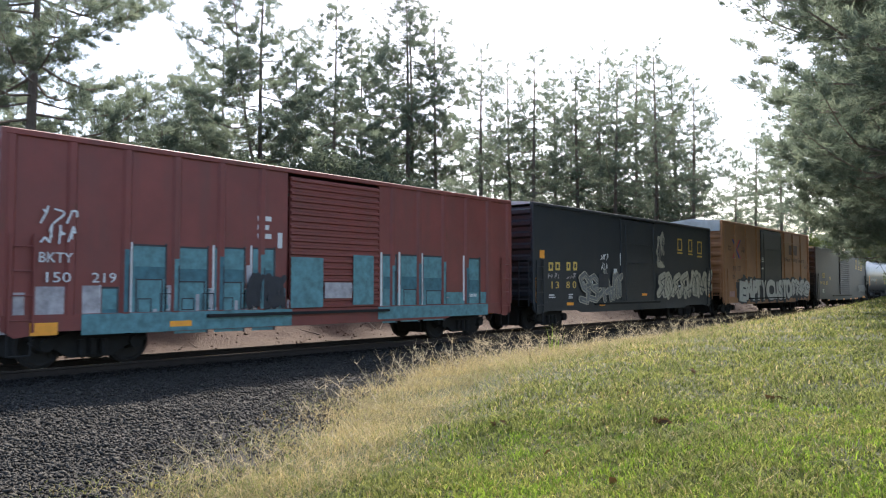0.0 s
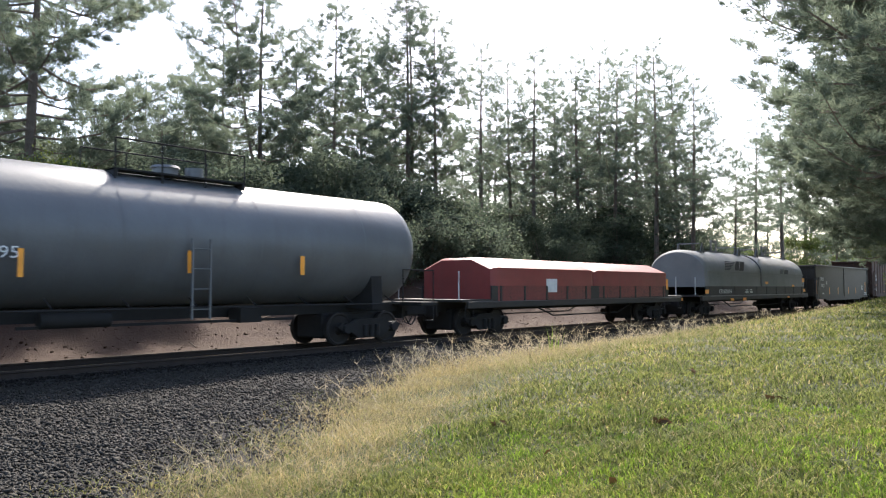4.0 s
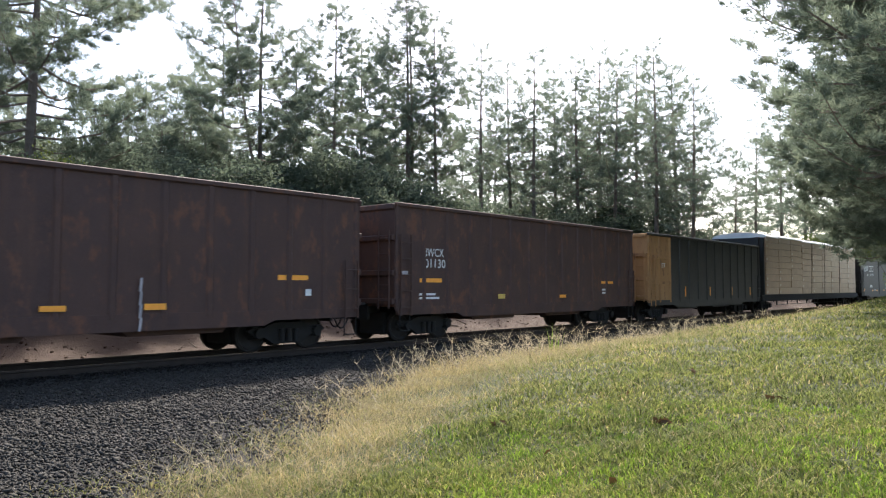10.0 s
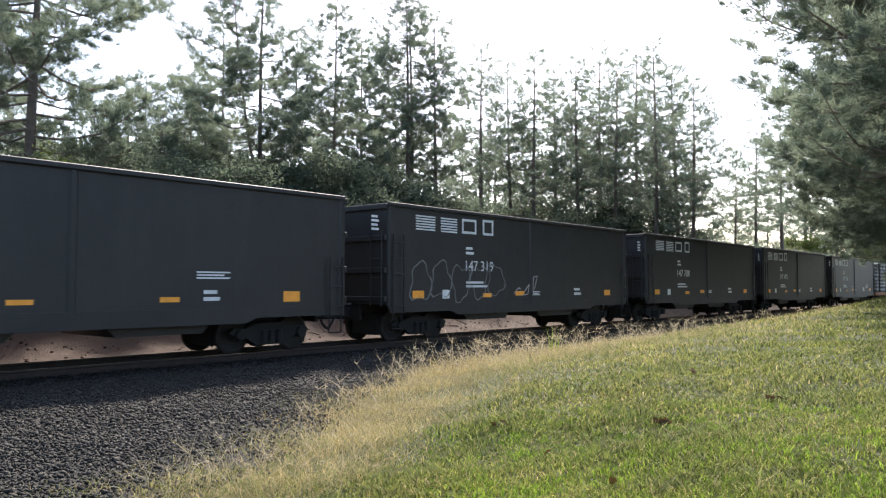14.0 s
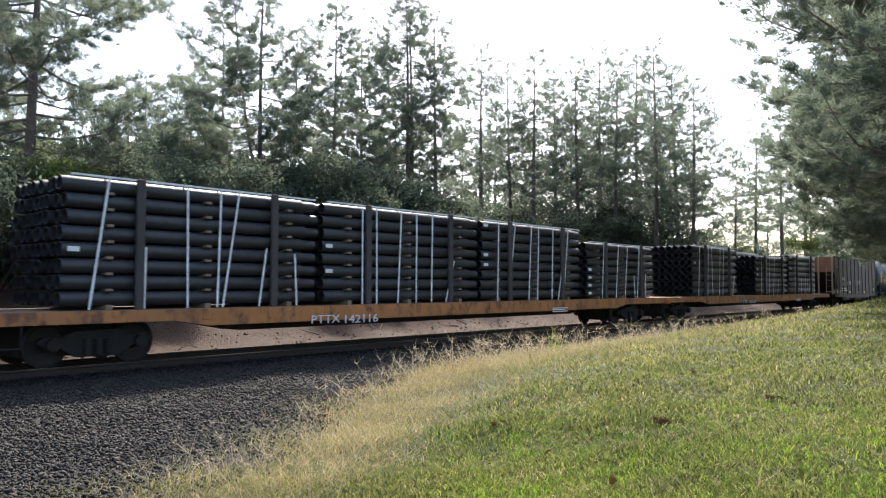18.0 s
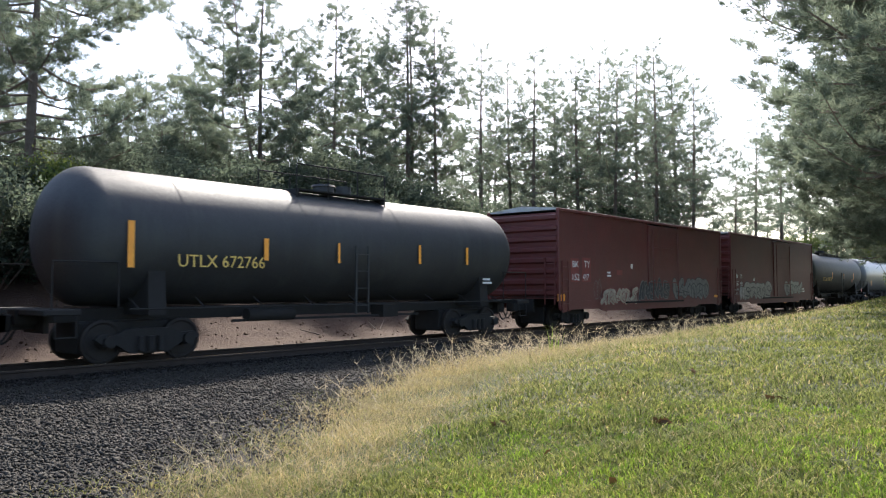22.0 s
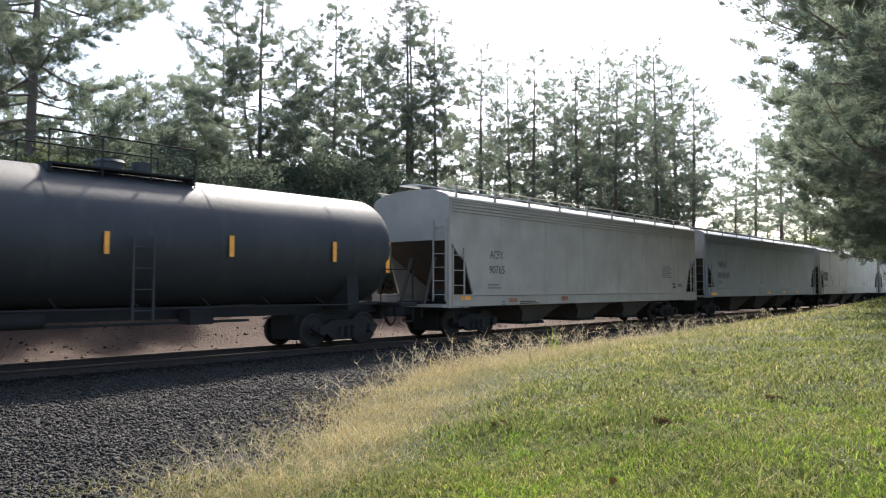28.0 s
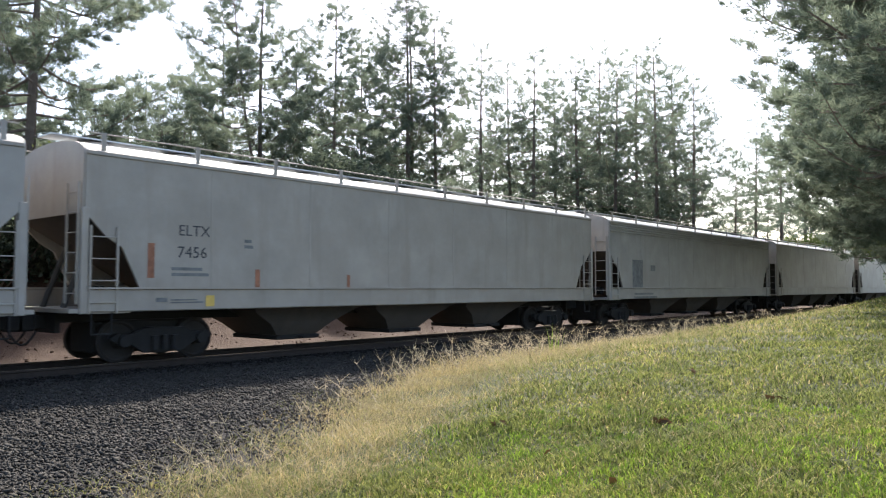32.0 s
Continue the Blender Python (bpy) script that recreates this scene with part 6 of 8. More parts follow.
# black gondola
txt(gon8, 'OMNX', -6.59, -5.66, 1.91, 2.17, WHITE_MARK, y=-1.580)
txt(gon8, '1305', -6.51, -5.72, 1.45, 1.70, WHITE_MARK, y=-1.580)
txt(gon8, '214900', -6.16, -5.73, 0.95, 1.06, WHITE_MARK, y=-1.580)
txt(gon8, '71100', -6.11, -5.73, 0.76, 0.85, WHITE_MARK, y=-1.580)
marking(gon8, ORANGE, -7.59, -7.46, 0.98, 1.95, -1.580, "reflector")
bars(gon8, WHITE_MARK, 2, -5.04, -4.79, 1.65, 1.89, -1.580)
marking(gon8, ORANGE, -4.27, -4.15, 0.94, 1.42, -1.580, "reflector")
marking(gon8, ORANGE, -1.83, -1.72, 0.94, 1.45, -1.580, "reflector")
marking(gon8, ORANGE, 1.32, 1.44, 0.95, 1.45, -1.580, "reflector")
marking(gon8, ORANGE, 3.69, 3.78, 0.94, 1.43, -1.580, "reflector")
marking(gon8, ORANGE, 7.02, 7.15, 0.98, 1.93, -1.580, "reflector")
bars(gon8, WHITE_MARK, 4, 5.72, 6.20, 1.24, 1.60, -1.580)
bars(gon8, WHITE_MARK, 2, 6.56, 7.77, 0.79, 1.06, -1.580)
marking(gon8, WHITE_MARK, 4.19, 4.46, 0.73, 0.81, -1.580, "notice")
# brown gondolas
txt(gon9, 'MWCX', -5.94, -5.16, 2.34, 2.60, WHITE_MARK, y=-1.580)
txt(gon9, '101134', -5.94, -5.16, 2.02, 2.26, WHITE_MARK, y=-1.580)
marking(gon9, DULL_ORANGE, -6.08, -5.16, 1.59, 1.70, -1.580, "reflector")
bars(gon9, WHITE_MARK, 3, -6.12, -5.22, 1.14, 1.43, -1.580)
marking(gon9, DULL_ORANGE, -2.71, -2.26, 1.02, 1.12, -1.640, "reflector")
marking(gon9, DULL_ORANGE, -0.63, -0.19, 0.97, 1.09, -1.640, "reflector")
marking(gon9, DULL_ORANGE, 1.33, 1.78, 0.93, 1.06, -1.640, "reflector")
txt(gon11, 'MWCX', -5.85, -5.07, 2.36, 2.61, WHITE_MARK, y=-1.580)
txt(gon11, '101170', -5.85, -5.07, 2.01, 2.27, WHITE_MARK, y=-1.580)
marking(gon11, ORANGE, -6.07, -5.11, 1.61, 1.72, -1.580, "reflector")
marking(gon11, SPRAY_GREY, -6.95, -6.55, 1.81, 1.94, -1.580, "reflector")
marking(gon11, ORANGE, -2.51, -2.10, 1.01, 1.13, -1.640, "reflector")
marking(gon11, ORANGE, -0.85, -0.37, 0.99, 1.10, -1.640, "reflector")
marking(gon11, ORANGE, 1.19, 1.67, 0.98, 1.11, -1.640, "reflector")
marking(gon11, ORANGE, 4.57, 5.48, 1.62, 1.74, -1.580, "reflector")
for drip_z in (0.55, 0.82, 1.08, 1.36):
    marking(gon11, SPRAY_GREY, 1.07, 1.12, drip_z, drip_z + 0.28, -1.640, "paint_drip", lean=0.03)
marking(gon11, WHITE_MARK, 5.41, 5.59, 1.24, 1.40, -1.580, "notice")
txt(gon12, 'MWCX', -6.06, -5.11, 2.35, 2.60, WHITE_MARK, y=-1.580)
txt(gon12, '101130', -6.13, -5.09, 2.02, 2.29, WHITE_MARK, y=-1.580)
marking(gon12, ORANGE, -6.15, -5.18, 1.59, 1.71, -1.580, "reflector")
bars(gon12, WHITE_MARK, 2, -6.17, -5.30, 1.08, 1.30, -1.580)
marking(gon12, SPRAY_GREY, -7.04, -6.65, 1.79, 1.91, -1.580, "reflector")
marking(gon12, YELLOW_MARK, -2.43, -2.05, 1.08, 1.23, -1.640, "reflector")
marking(gon12, ORANGE, 4.48, 5.42, 1.59, 1.69, -1.580, "reflector")
bars(gon12, WHITE_MARK, 2, 4.54, 5.01, 1.17, 1.42, -1.580)
marking(gon12, ORANGE, 1.30, 1.74, 1.07, 1.18, -1.640, "reflector")
marking(gon10, ORANGE, -3.48, -3.31, 0.99, 1.48, -1.600, "reflector")
marking(gon10, ORANGE, -0.38, -0.24, 1.01, 1.48, -1.600, "reflector")
marking(gon10, ORANGE, 2.65, 2.83, 1.01, 1.49, -1.600, "reflector")
bars(gon10, WHITE_MARK, 2, 3.61, 4.05, 1.18, 1.47, -1.580)
bars(gon10, WHITE_MARK, 3, -5.76, -4.77, 2.19, 2.53, -1.580)
txt(gon13, 'ET', -5.95, -5.58, 2.34, 2.54, WHITE_MARK, y=-1.650)
marking(gon13, ORANGE, -3.31, -3.19, 1.01, 1.48, -1.600, "reflector")
marking(gon13, ORANGE, -0.25, -0.15, 1.03, 1.46, -1.600, "reflector")
marking(gon13, ORANGE, 2.75, 2.88, 1.05, 1.46, -1.600, "reflector")
marking(gon13, ORANGE, 5.58, 5.69, 1.02, 1.46, -1.600, "reflector")
# striped gondolas
stripes(ns15, WHITE_MARK, 6, -5.72, -5.07, 2.79, 3.29, -1.580, 0.00)
stripes(ns15, WHITE_MARK, 5, -4.84, -4.15, 2.84, 3.31, -1.580, 0.12)
emblem_frame(ns15, WHITE_MARK, -3.82, -3.07, 2.81, 3.30, -1.580)
emblem_frame(ns15, WHITE_MARK, -2.84, -2.24, 2.79, 3.31, -1.580)
bars(ns15, WHITE_MARK, 2, -4.56, -4.14, 2.40, 2.62, -1.580)
txt(ns15, '144 995', -3.68, -2.25, 2.39, 2.65, WHITE_MARK, y=-1.580)
bars(ns15, WHITE_MARK, 2, -3.58, -2.58, 1.43, 1.68, -1.580)
marking(ns15, ORANGE, -6.03, -5.56, 1.12, 1.35, -1.580, "reflector")
marking(ns15, ORANGE, -2.82, -2.37, 1.12, 1.23, -1.580, "reflector")
marking(ns15, WHITE_MARK, -1.85, -1.57, 1.13, 1.27, -1.580, "notice")
marking(ns15, ORANGE, -1.14, -0.67, 1.12, 1.22, -1.580, "reflector")
marking(ns15, ORANGE, 1.82, 2.27, 1.13, 1.24, -1.580, "reflector")
marking(ns15, ORANGE, 5.00, 5.49, 1.10, 1.35, -1.580, "reflector")
bars(ns15, WHITE_MARK, 3, 2.67, 3.50, 1.62, 1.81, -1.580)
bars(ns15, WHITE_MARK, 2, 2.84, 3.25, 1.12, 1.42, -1.580)
stripes(ns16, WHITE_MARK, 6, -5.86, -5.02, 3.10, 3.56, -1.580, 0.00)
stripes(ns16, WHITE_MARK, 6, -4.76, -4.00, 3.09, 3.56, -1.580, 0.00)
emblem_frame(ns16, WHITE_MARK, -3.76, -3.05, 3.11, 3.57, -1.580)
emblem_frame(ns16, WHITE_MARK, -2.71, -2.16, 3.11, 3.61, -1.580)
bars(ns16, WHITE_MARK, 2, -3.57, -3.18, 2.44, 2.74, -1.580)
txt(ns16, '147 319', -3.67, -2.25, 1.96, 2.29, WHITE_MARK, y=-1.580)
bars(ns16, WHITE_MARK, 2, -3.56, -2.49, 1.42, 1.66, -1.580)
marking(ns16, ORANGE, -6.00, -5.52, 1.13, 1.35, -1.580, "reflector")
marking(ns16, ORANGE, -2.71, -2.25, 1.13, 1.26, -1.580, "reflector")
marking(ns16, WHITE_MARK, -4.69, -4.37, 1.11, 1.37, -1.580, "notice")
marking(ns16, ORANGE, -0.92, -0.41, 1.17, 1.32, -1.580, "reflector")
bars(ns16, WHITE_MARK, 4, -7.64, -7.36, 2.98, 3.44, -1.580)
bars(ns16, WHITE_MARK, 2, 2.86, 3.35, 1.13, 1.46, -1.580)
bars(ns16, WHITE_MARK, 3, 0.12, 0.57, 1.16, 1.32, -1.580)
marking(ns16, ORANGE, 5.16, 5.64, 1.13, 1.35, -1.580, "reflector")
stripes(ns17, WHITE_MARK, 6, -5.86, -5.02, 3.10, 3.56, -1.580, 0.00)
stripes(ns17, WHITE_MARK, 6, -4.76, -4.00, 3.09, 3.56, -1.580, 0.00)
emblem_frame(ns17, WHITE_MARK, -3.76, -3.05, 3.11, 3.57, -1.580)
emblem_frame(ns17, WHITE_MARK, -2.71, -2.16, 3.11, 3.61, -1.580)
bars(ns17, WHITE_MARK, 2, -3.57, -3.18, 2.44, 2.74, -1.580)
txt(ns17, '147 700', -3.67, -2.25, 1.96, 2.29, WHITE_MARK, y=-1.580)
bars(ns17, WHITE_MARK, 2, -3.56, -2.49, 1.42, 1.66, -1.580)
marking(ns17, ORANGE, -6.00, -5.52, 1.13, 1.35, -1.580, "reflector")
marking(ns17, ORANGE, -2.71, -2.25, 1.13, 1.26, -1.580, "reflector")
marking(ns17, WHITE_MARK, -4.69, -4.37, 1.11, 1.37, -1.580, "notice")
marking(ns17, ORANGE, -0.92, -0.41, 1.17, 1.32, -1.580, "reflector")
bars(ns17, WHITE_MARK, 4, -7.64, -7.36, 2.98, 3.44, -1.580)
bars(ns17, WHITE_MARK, 2, 2.86, 3.35, 1.13, 1.46, -1.580)
bars(ns17, WHITE_MARK, 3, 0.12, 0.57, 1.16, 1.32, -1.580)
marking(ns17, ORANGE, 5.16, 5.64, 1.13, 1.35, -1.580, "reflector")
stripes(ns18, WHITE_MARK, 6, -5.86, -5.02, 3.10, 3.56, -1.580, 0.00)
stripes(ns18, WHITE_MARK, 6, -4.76, -4.00, 3.09, 3.56, -1.580, 0.00)
emblem_frame(ns18, WHITE_MARK, -3.76, -3.05, 3.11, 3.57, -1.580)
emblem_frame(ns18, WHITE_MARK, -2.71, -2.16, 3.11, 3.61, -1.580)
bars(ns18, WHITE_MARK, 2, -3.57, -3.18, 2.44, 2.74, -1.580)
txt(ns18, '147 493', -3.67, -2.25, 1.96, 2.29, WHITE_MARK, y=-1.580)
bars(ns18, WHITE_MARK, 2, -3.56, -2.49, 1.42, 1.66, -1.580)
marking(ns18, ORANGE, -6.00, -5.52, 1.13, 1.35, -1.580, "reflector")
marking(ns18, ORANGE, -2.71, -2.25, 1.13, 1.26, -1.580, "reflector")
marking(ns18, WHITE_MARK, -4.69, -4.37, 1.11, 1.37, -1.580, "notice")
marking(ns18, ORANGE, -0.92, -0.41, 1.17, 1.32, -1.580, "reflector")
bars(ns18, WHITE_MARK, 4, -7.64, -7.36, 2.98, 3.44, -1.580)
bars(ns18, WHITE_MARK, 2, 2.86, 3.35, 1.13, 1.46, -1.580)
bars(ns18, WHITE_MARK, 3, 0.12, 0.57, 1.16, 1.32, -1.580)
marking(ns18, ORANGE, 5.16, 5.64, 1.13, 1.35, -1.580, "reflector")
stripes(ns19, WHITE_MARK, 6, -5.86, -5.02, 3.10, 3.56, -1.580, 0.00)
stripes(ns19, WHITE_MARK, 6, -4.76, -4.00, 3.09, 3.56, -1.580, 0.00)
emblem_frame(ns19, WHITE_MARK, -3.76, -3.05, 3.11, 3.57, -1.580)
emblem_frame(ns19, WHITE_MARK, -2.71, -2.16, 3.11, 3.61, -1.580)
bars(ns19, WHITE_MARK, 2, -3.57, -3.18, 2.44, 2.74, -1.580)
txt(ns19, '147 346', -3.67, -2.25, 1.96, 2.29, WHITE_MARK, y=-1.580)
bars(ns19, WHITE_MARK, 2, -3.56, -2.49, 1.42, 1.66, -1.580)
marking(ns19, ORANGE, -6.00, -5.52, 1.13, 1.35, -1.580, "reflector")
marking(ns19, ORANGE, -2.71, -2.25, 1.13, 1.26, -1.580, "reflector")
marking(ns19, WHITE_MARK, -4.69, -4.37, 1.11, 1.37, -1.580, "notice")
marking(ns19, ORANGE, -0.92, -0.41, 1.17, 1.32, -1.580, "reflector")
bars(ns19, WHITE_MARK, 4, -7.64, -7.36, 2.98, 3.44, -1.580)
bars(ns19, WHITE_MARK, 2, 2.86, 3.35, 1.13, 1.46, -1.580)
bars(ns19, WHITE_MARK, 3, 0.12, 0.57, 1.16, 1.32, -1.580)
marking(ns19, ORANGE, 5.16, 5.64, 1.13, 1.35, -1.580, "reflector")
graffiti(ns16, 5, -6.10, -1.57, 1.05, 2.21, -1.580, SPRAY_DIM, SPRAY_DIM, 21, "ring")
graffiti(ns16, 3, -1.05, 0.45, 1.15, 1.85, -1.580, SPRAY_GREY, SPRAY_GREY, 22, "tag")
graffiti(ns19, 4, -1.01, -0.20, 1.31, 1.85, -1.580, SPRAY_GREY, SPRAY_GREY, 23, "tag")
graffiti(ns19, 4, 3.82, 4.62, 1.37, 1.73, -1.580, WHITE_MARK, WHITE_MARK, 24, "tag")
# flatcars
txt(flat20, 'PTTX', -6.56, -5.63, 0.55, 0.76, WHITE_MARK, y=-1.620)
txt(flat20, '142116', -5.51, -4.33, 0.52, 0.74, WHITE_MARK, y=-1.620)
bars(flat20, WHITE_MARK, 3, 4.49, 5.50, 0.55, 0.73, -1.620)
marking(flat21, BLACK_MARK, -4.48, -3.68, 0.55, 0.80, -1.612, "number_plate")
marking(flat21, BLACK_MARK, -3.49, -2.30, 0.54, 0.79, -1.612, "number_plate")
txt(flat21, 'PTTX', -4.43, -3.74, 0.59, 0.77, WHITE_MARK, y=-1.620)
txt(flat21, '140537', -3.44, -2.36, 0.57, 0.76, WHITE_MARK, y=-1.620)
bars(flat21, WHITE_MARK, 3, 5.40, 6.44, 0.56, 0.72, -1.620)
# open hopper
txt(hop22, 'ITFX', -4.83, -4.18, 1.97, 2.22, WHITE_MARK, y=-1.632)
txt(hop22, '43', -4.77, -4.33, 1.62, 1.86, WHITE_MARK, y=-1.632)
txt(hop22, '1', -3.57, -3.50, 1.63, 1.88, WHITE_MARK, y=-1.632)
txt(hop22, '75', -2.75, -2.22, 1.65, 1.91, WHITE_MARK, y=-1.632)
graffiti(hop22, 3, 0.35, 1.30, 1.54, 2.11, -1.580, WHITE_MARK, WHITE_MARK, 30, "tag")
marking(hop22, YELLOW_MARK, -5.80, -5.29, 1.03, 1.24, -1.580, "reflector")
bars(hop22, WHITE_MARK, 2, -4.82, -3.18, 1.16, 1.43, -1.580)
marking(hop22, ORANGE, -2.61, -2.17, 1.01, 1.14, -1.580, "reflector")
marking(hop22, ORANGE, 0.26, 0.76, 0.99, 1.10, -1.580, "reflector")
marking(hop22, ORANGE, 2.44, 2.87, 1.00, 1.12, -1.580, "reflector")
marking(hop22, ORANGE, 5.54, 6.04, 1.12, 1.40, -1.580, "reflector")
# black tank
txt(tank23, 'UTLX 672766', -5.33, -3.10, 1.89, 2.17, YELLOW_MARK, y=-1.535)
marking(tank23, ORANGE, -6.43, -6.29, 1.85, 2.81, -1.535, "reflector")
marking(tank23, ORANGE, -3.10, -2.97, 2.08, 2.60, -1.535, "reflector")
marking(tank23, ORANGE, -0.79, -0.72, 2.07, 2.59, -1.535, "reflector")
marking(tank23, ORANGE, 2.30, 2.40, 2.12, 2.67, -1.535, "reflector")
bars(tank23, WHITE_MARK, 2, 5.33, 5.80, 1.54, 1.76, -1.535)
marking(tank23, ORANGE, 4.48, 4.59, 2.15, 2.68, -1.535, "reflector")
# dull red boxcars
txt(box24, 'BK', -6.91, -6.49, 2.20, 2.45, WHITE_MARK, y=-1.600)
txt(box24, 'TY', -6.04, -5.60, 2.21, 2.47, WHITE_MARK, y=-1.600)
txt(box24, '152', -6.97, -6.47, 1.71, 1.97, WHITE_MARK, y=-1.600)
txt(box24, '417', -6.16, -5.68, 1.71, 1.97, WHITE_MARK, y=-1.600)
marking(box24, SPRAY_RED, -7.00, -6.43, 1.65, 2.53, -1.597, "paint_patch")
marking(box24, SPRAY_RED, -6.19, -5.55, 1.66, 2.58, -1.597, "paint_patch")
marking(box24, ORANGE, -7.93, -7.44, 0.95, 1.20, -1.600, "reflector")
graffiti(box24, 6, -4.80, -1.79, 0.72, 1.49, -1.642, SPRAY_TAN, SPRAY_RED, 31, "bubble")
graffiti(box24, 6, -1.43, 1.39, 0.86, 1.85, -1.642, BLACK_MARK, SPRAY_DIM, 32, "bubble")
graffiti(box24, 5, 1.97, 6.12, 0.81, 1.94, -1.642, SPRAY_DIM, BLACK_MARK, 33, "bubble")
bars(box24, WHITE_MARK, 2, -4.23, -3.91, 1.85, 2.10, -1.600)
marking(box24, WHITE_MARK, -2.20, -2.03, 2.23, 2.43, -1.600, "notice")
graffiti(box24, 2, -5.40, -4.80, 0.95, 1.73, -1.642, SPRAY_GREY, SPRAY_DIM, 37, "ring")
marking(box24, SPRAY_RED, -3.43, -2.96, 1.95, 2.15, -1.600, "paint_patch")
marking(box24, ORANGE, 6.94, 7.40, 0.80, 1.06, -1.600, "reflector")
txt(box25, 'BK', -6.87, -6.60, 1.95, 2.18, WHITE_MARK, y=-1.600)
txt(box25, 'TY', -6.23, -5.96, 1.95, 2.17, WHITE_MARK, y=-1.600)
txt(box25, '155', -6.95, -6.61, 1.55, 1.78, WHITE_MARK, y=-1.600)
txt(box25, '456', -6.28, -5.91, 1.54, 1.78, WHITE_MARK, y=-1.600)
graffiti(box25, 5, -5.76, -1.34, 0.76, 1.79, -1.642, SPRAY_SILVER, BLACK_MARK, 34, "bubble")
graffiti(box25, 3, -6.48, -5.64, 0.73, 1.54, -1.642, SPRAY_GREY, SPRAY_DIM, 35, "bubble")
graffiti(box25, 4, 1.46, 4.89, 0.93, 1.90, -1.642, SPRAY_SILVER, BLACK_MARK, 36, "bubble")
marking(box25, ORANGE, -7.32, -6.83, 0.59, 0.79, -1.600, "reflector")
marking(box25, ORANGE, 1.32, 1.83, 0.47, 0.59, -1.600, "reflector")
marking(box25, ORANGE, 6.23, 6.67, 0.60, 0.81, -1.600, "reflector")
marking(box25, ORANGE, 4.04, 4.49, 0.49, 0.61, -1.600, "reflector")
bars(box25, WHITE_MARK, 2, 5.32, 5.78, 1.12, 1.42, -1.600)
bars(box25, WHITE_MARK, 3, -4.15, -3.94, 1.81, 2.00, -1.600)
graffiti(box25, 4, -7.27, -6.58, 1.25, 1.43, -1.642, SPRAY_GREY, SPRAY_GREY, 41, "tag")
graffiti(box25, 3, -7.23, -6.63, 1.02, 1.21, -1.642, SPRAY_GREY, SPRAY_GREY, 42, "tag")
# tanks
txt(tank26, 'UTLX 673273', -5.14, -2.91, 1.91, 2.18, YELLOW_MARK, y=-1.535)
marking(tank26, ORANGE, -2.68, -2.57, 2.08, 2.56, -1.535, "reflector")
marking(tank26, ORANGE, 0.71, 0.78, 2.10, 2.54, -1.535, "reflector")
marking(tank26, RUST_MARK, 3.12, 3.50, 1.86, 2.10, -1.535, "notice")
marking(tank26, ORANGE, 3.79, 3.89, 2.08, 2.56, -1.535, "reflector")
placard(tank26, 6.58, 1.24)
placard(tank28, 6.81, 1.21)
txt(tank28, 'PROPYLENE OXIDE', 4.87, 6.05, 2.56, 2.71, WHITE_MARK, y=-1.535)
marking(tank28, ORANGE, 6.24, 6.43, 1.74, 2.65, -1.535, "reflector")
bars(tank28, WHITE_MARK, 6, 6.45, 7.44, 1.80, 2.25, -1.535)
bars(tank28, WHITE_MARK, 2, 5.71, 6.21, 1.42, 1.70, -1.535)
txt(tank29, 'GATX 208283', -5.59, -3.40, 1.93, 2.17, WHITE_MARK, y=-1.535)
marking(tank29, ORANGE, -6.49, -6.34, 1.85, 2.79, -1.535, "reflector")
marking(tank29, ORANGE, -3.34, -3.22, 2.08, 2.52, -1.535, "reflector")
marking(tank29, ORANGE, -0.79, -0.69, 2.11, 2.56, -1.535, "reflector")
marking(tank29, ORANGE, 2.08, 2.20, 2.14, 2.62, -1.535, "reflector")
marking(tank29, ORANGE, 5.16, 5.28, 2.10, 2.62, -1.535, "reflector")
marking(tank29, ORANGE, 7.20, 7.34, 1.85, 2.70, -1.42, "reflector")
marking(tank27, ORANGE, -5.89, -5.73, 1.57, 2.03, -1.535, "reflector")
# covered hoppers
txt(h30, 'ACFX', -7.26, -6.53, 2.37, 2.64, BLACK_MARK, y=-1.630)
txt(h30, '90765', -7.31, -6.48, 1.89, 2.16, BLACK_MARK, y=-1.630)
bars(h30, BLACK_MARK, 2, -5.65, -4.49, 0.88, 1.00, -1.670)
bars(h30, SPRAY_DIM, 2, -7.37, -6.67, 1.38, 1.58, -1.630)
marking(h30, ORANGE, -8.77, -8.31, 1.06, 1.18, -1.670, "reflector")
marking(h30, RUST_MARK, -6.28, -5.81, 0.95, 1.08, -1.670, "reflector")
marking(h30, RUST_MARK, -3.02, -2.58, 0.97, 1.12, -1.670, "reflector")
bars(h30, SPRAY_DIM, 2, -6.67, -6.42, 0.85, 1.02, -1.670)
bars(h30, SPRAY_DIM, 6, 5.55, 6.50, 1.86, 2.42, -1.630)
bars(h30, BLACK_MARK, 2, 6.62, 6.99, 1.39, 1.67, -1.630)
bars(h30, BLACK_MARK, 2, 7.20, 7.74, 1.46, 1.63, -1.630)
txt(h31, 'WFRX', -8.08, -6.91, 2.47, 2.81, BLACK_MARK, y=-1.630)
txt(h31, '884045', -8.19, -6.50, 1.91, 2.25, BLACK_MARK, y=-1.630)
bars(h31, SPRAY_DIM, 2, -8.26, -7.30, 1.64, 1.82, -1.630)
marking(h31, ORANGE, -9.21, -8.35, 1.05, 1.18, -1.670, "reflector")
marking(h31, ORANGE, -0.43, 0.03, 1.06, 1.19, -1.670, "reflector")
marking(h31, ORANGE, 2.47, 2.88, 1.08, 1.21, -1.670, "reflector")
marking(h31, ORANGE, 5.14, 5.48, 1.10, 1.21, -1.670, "reflector")
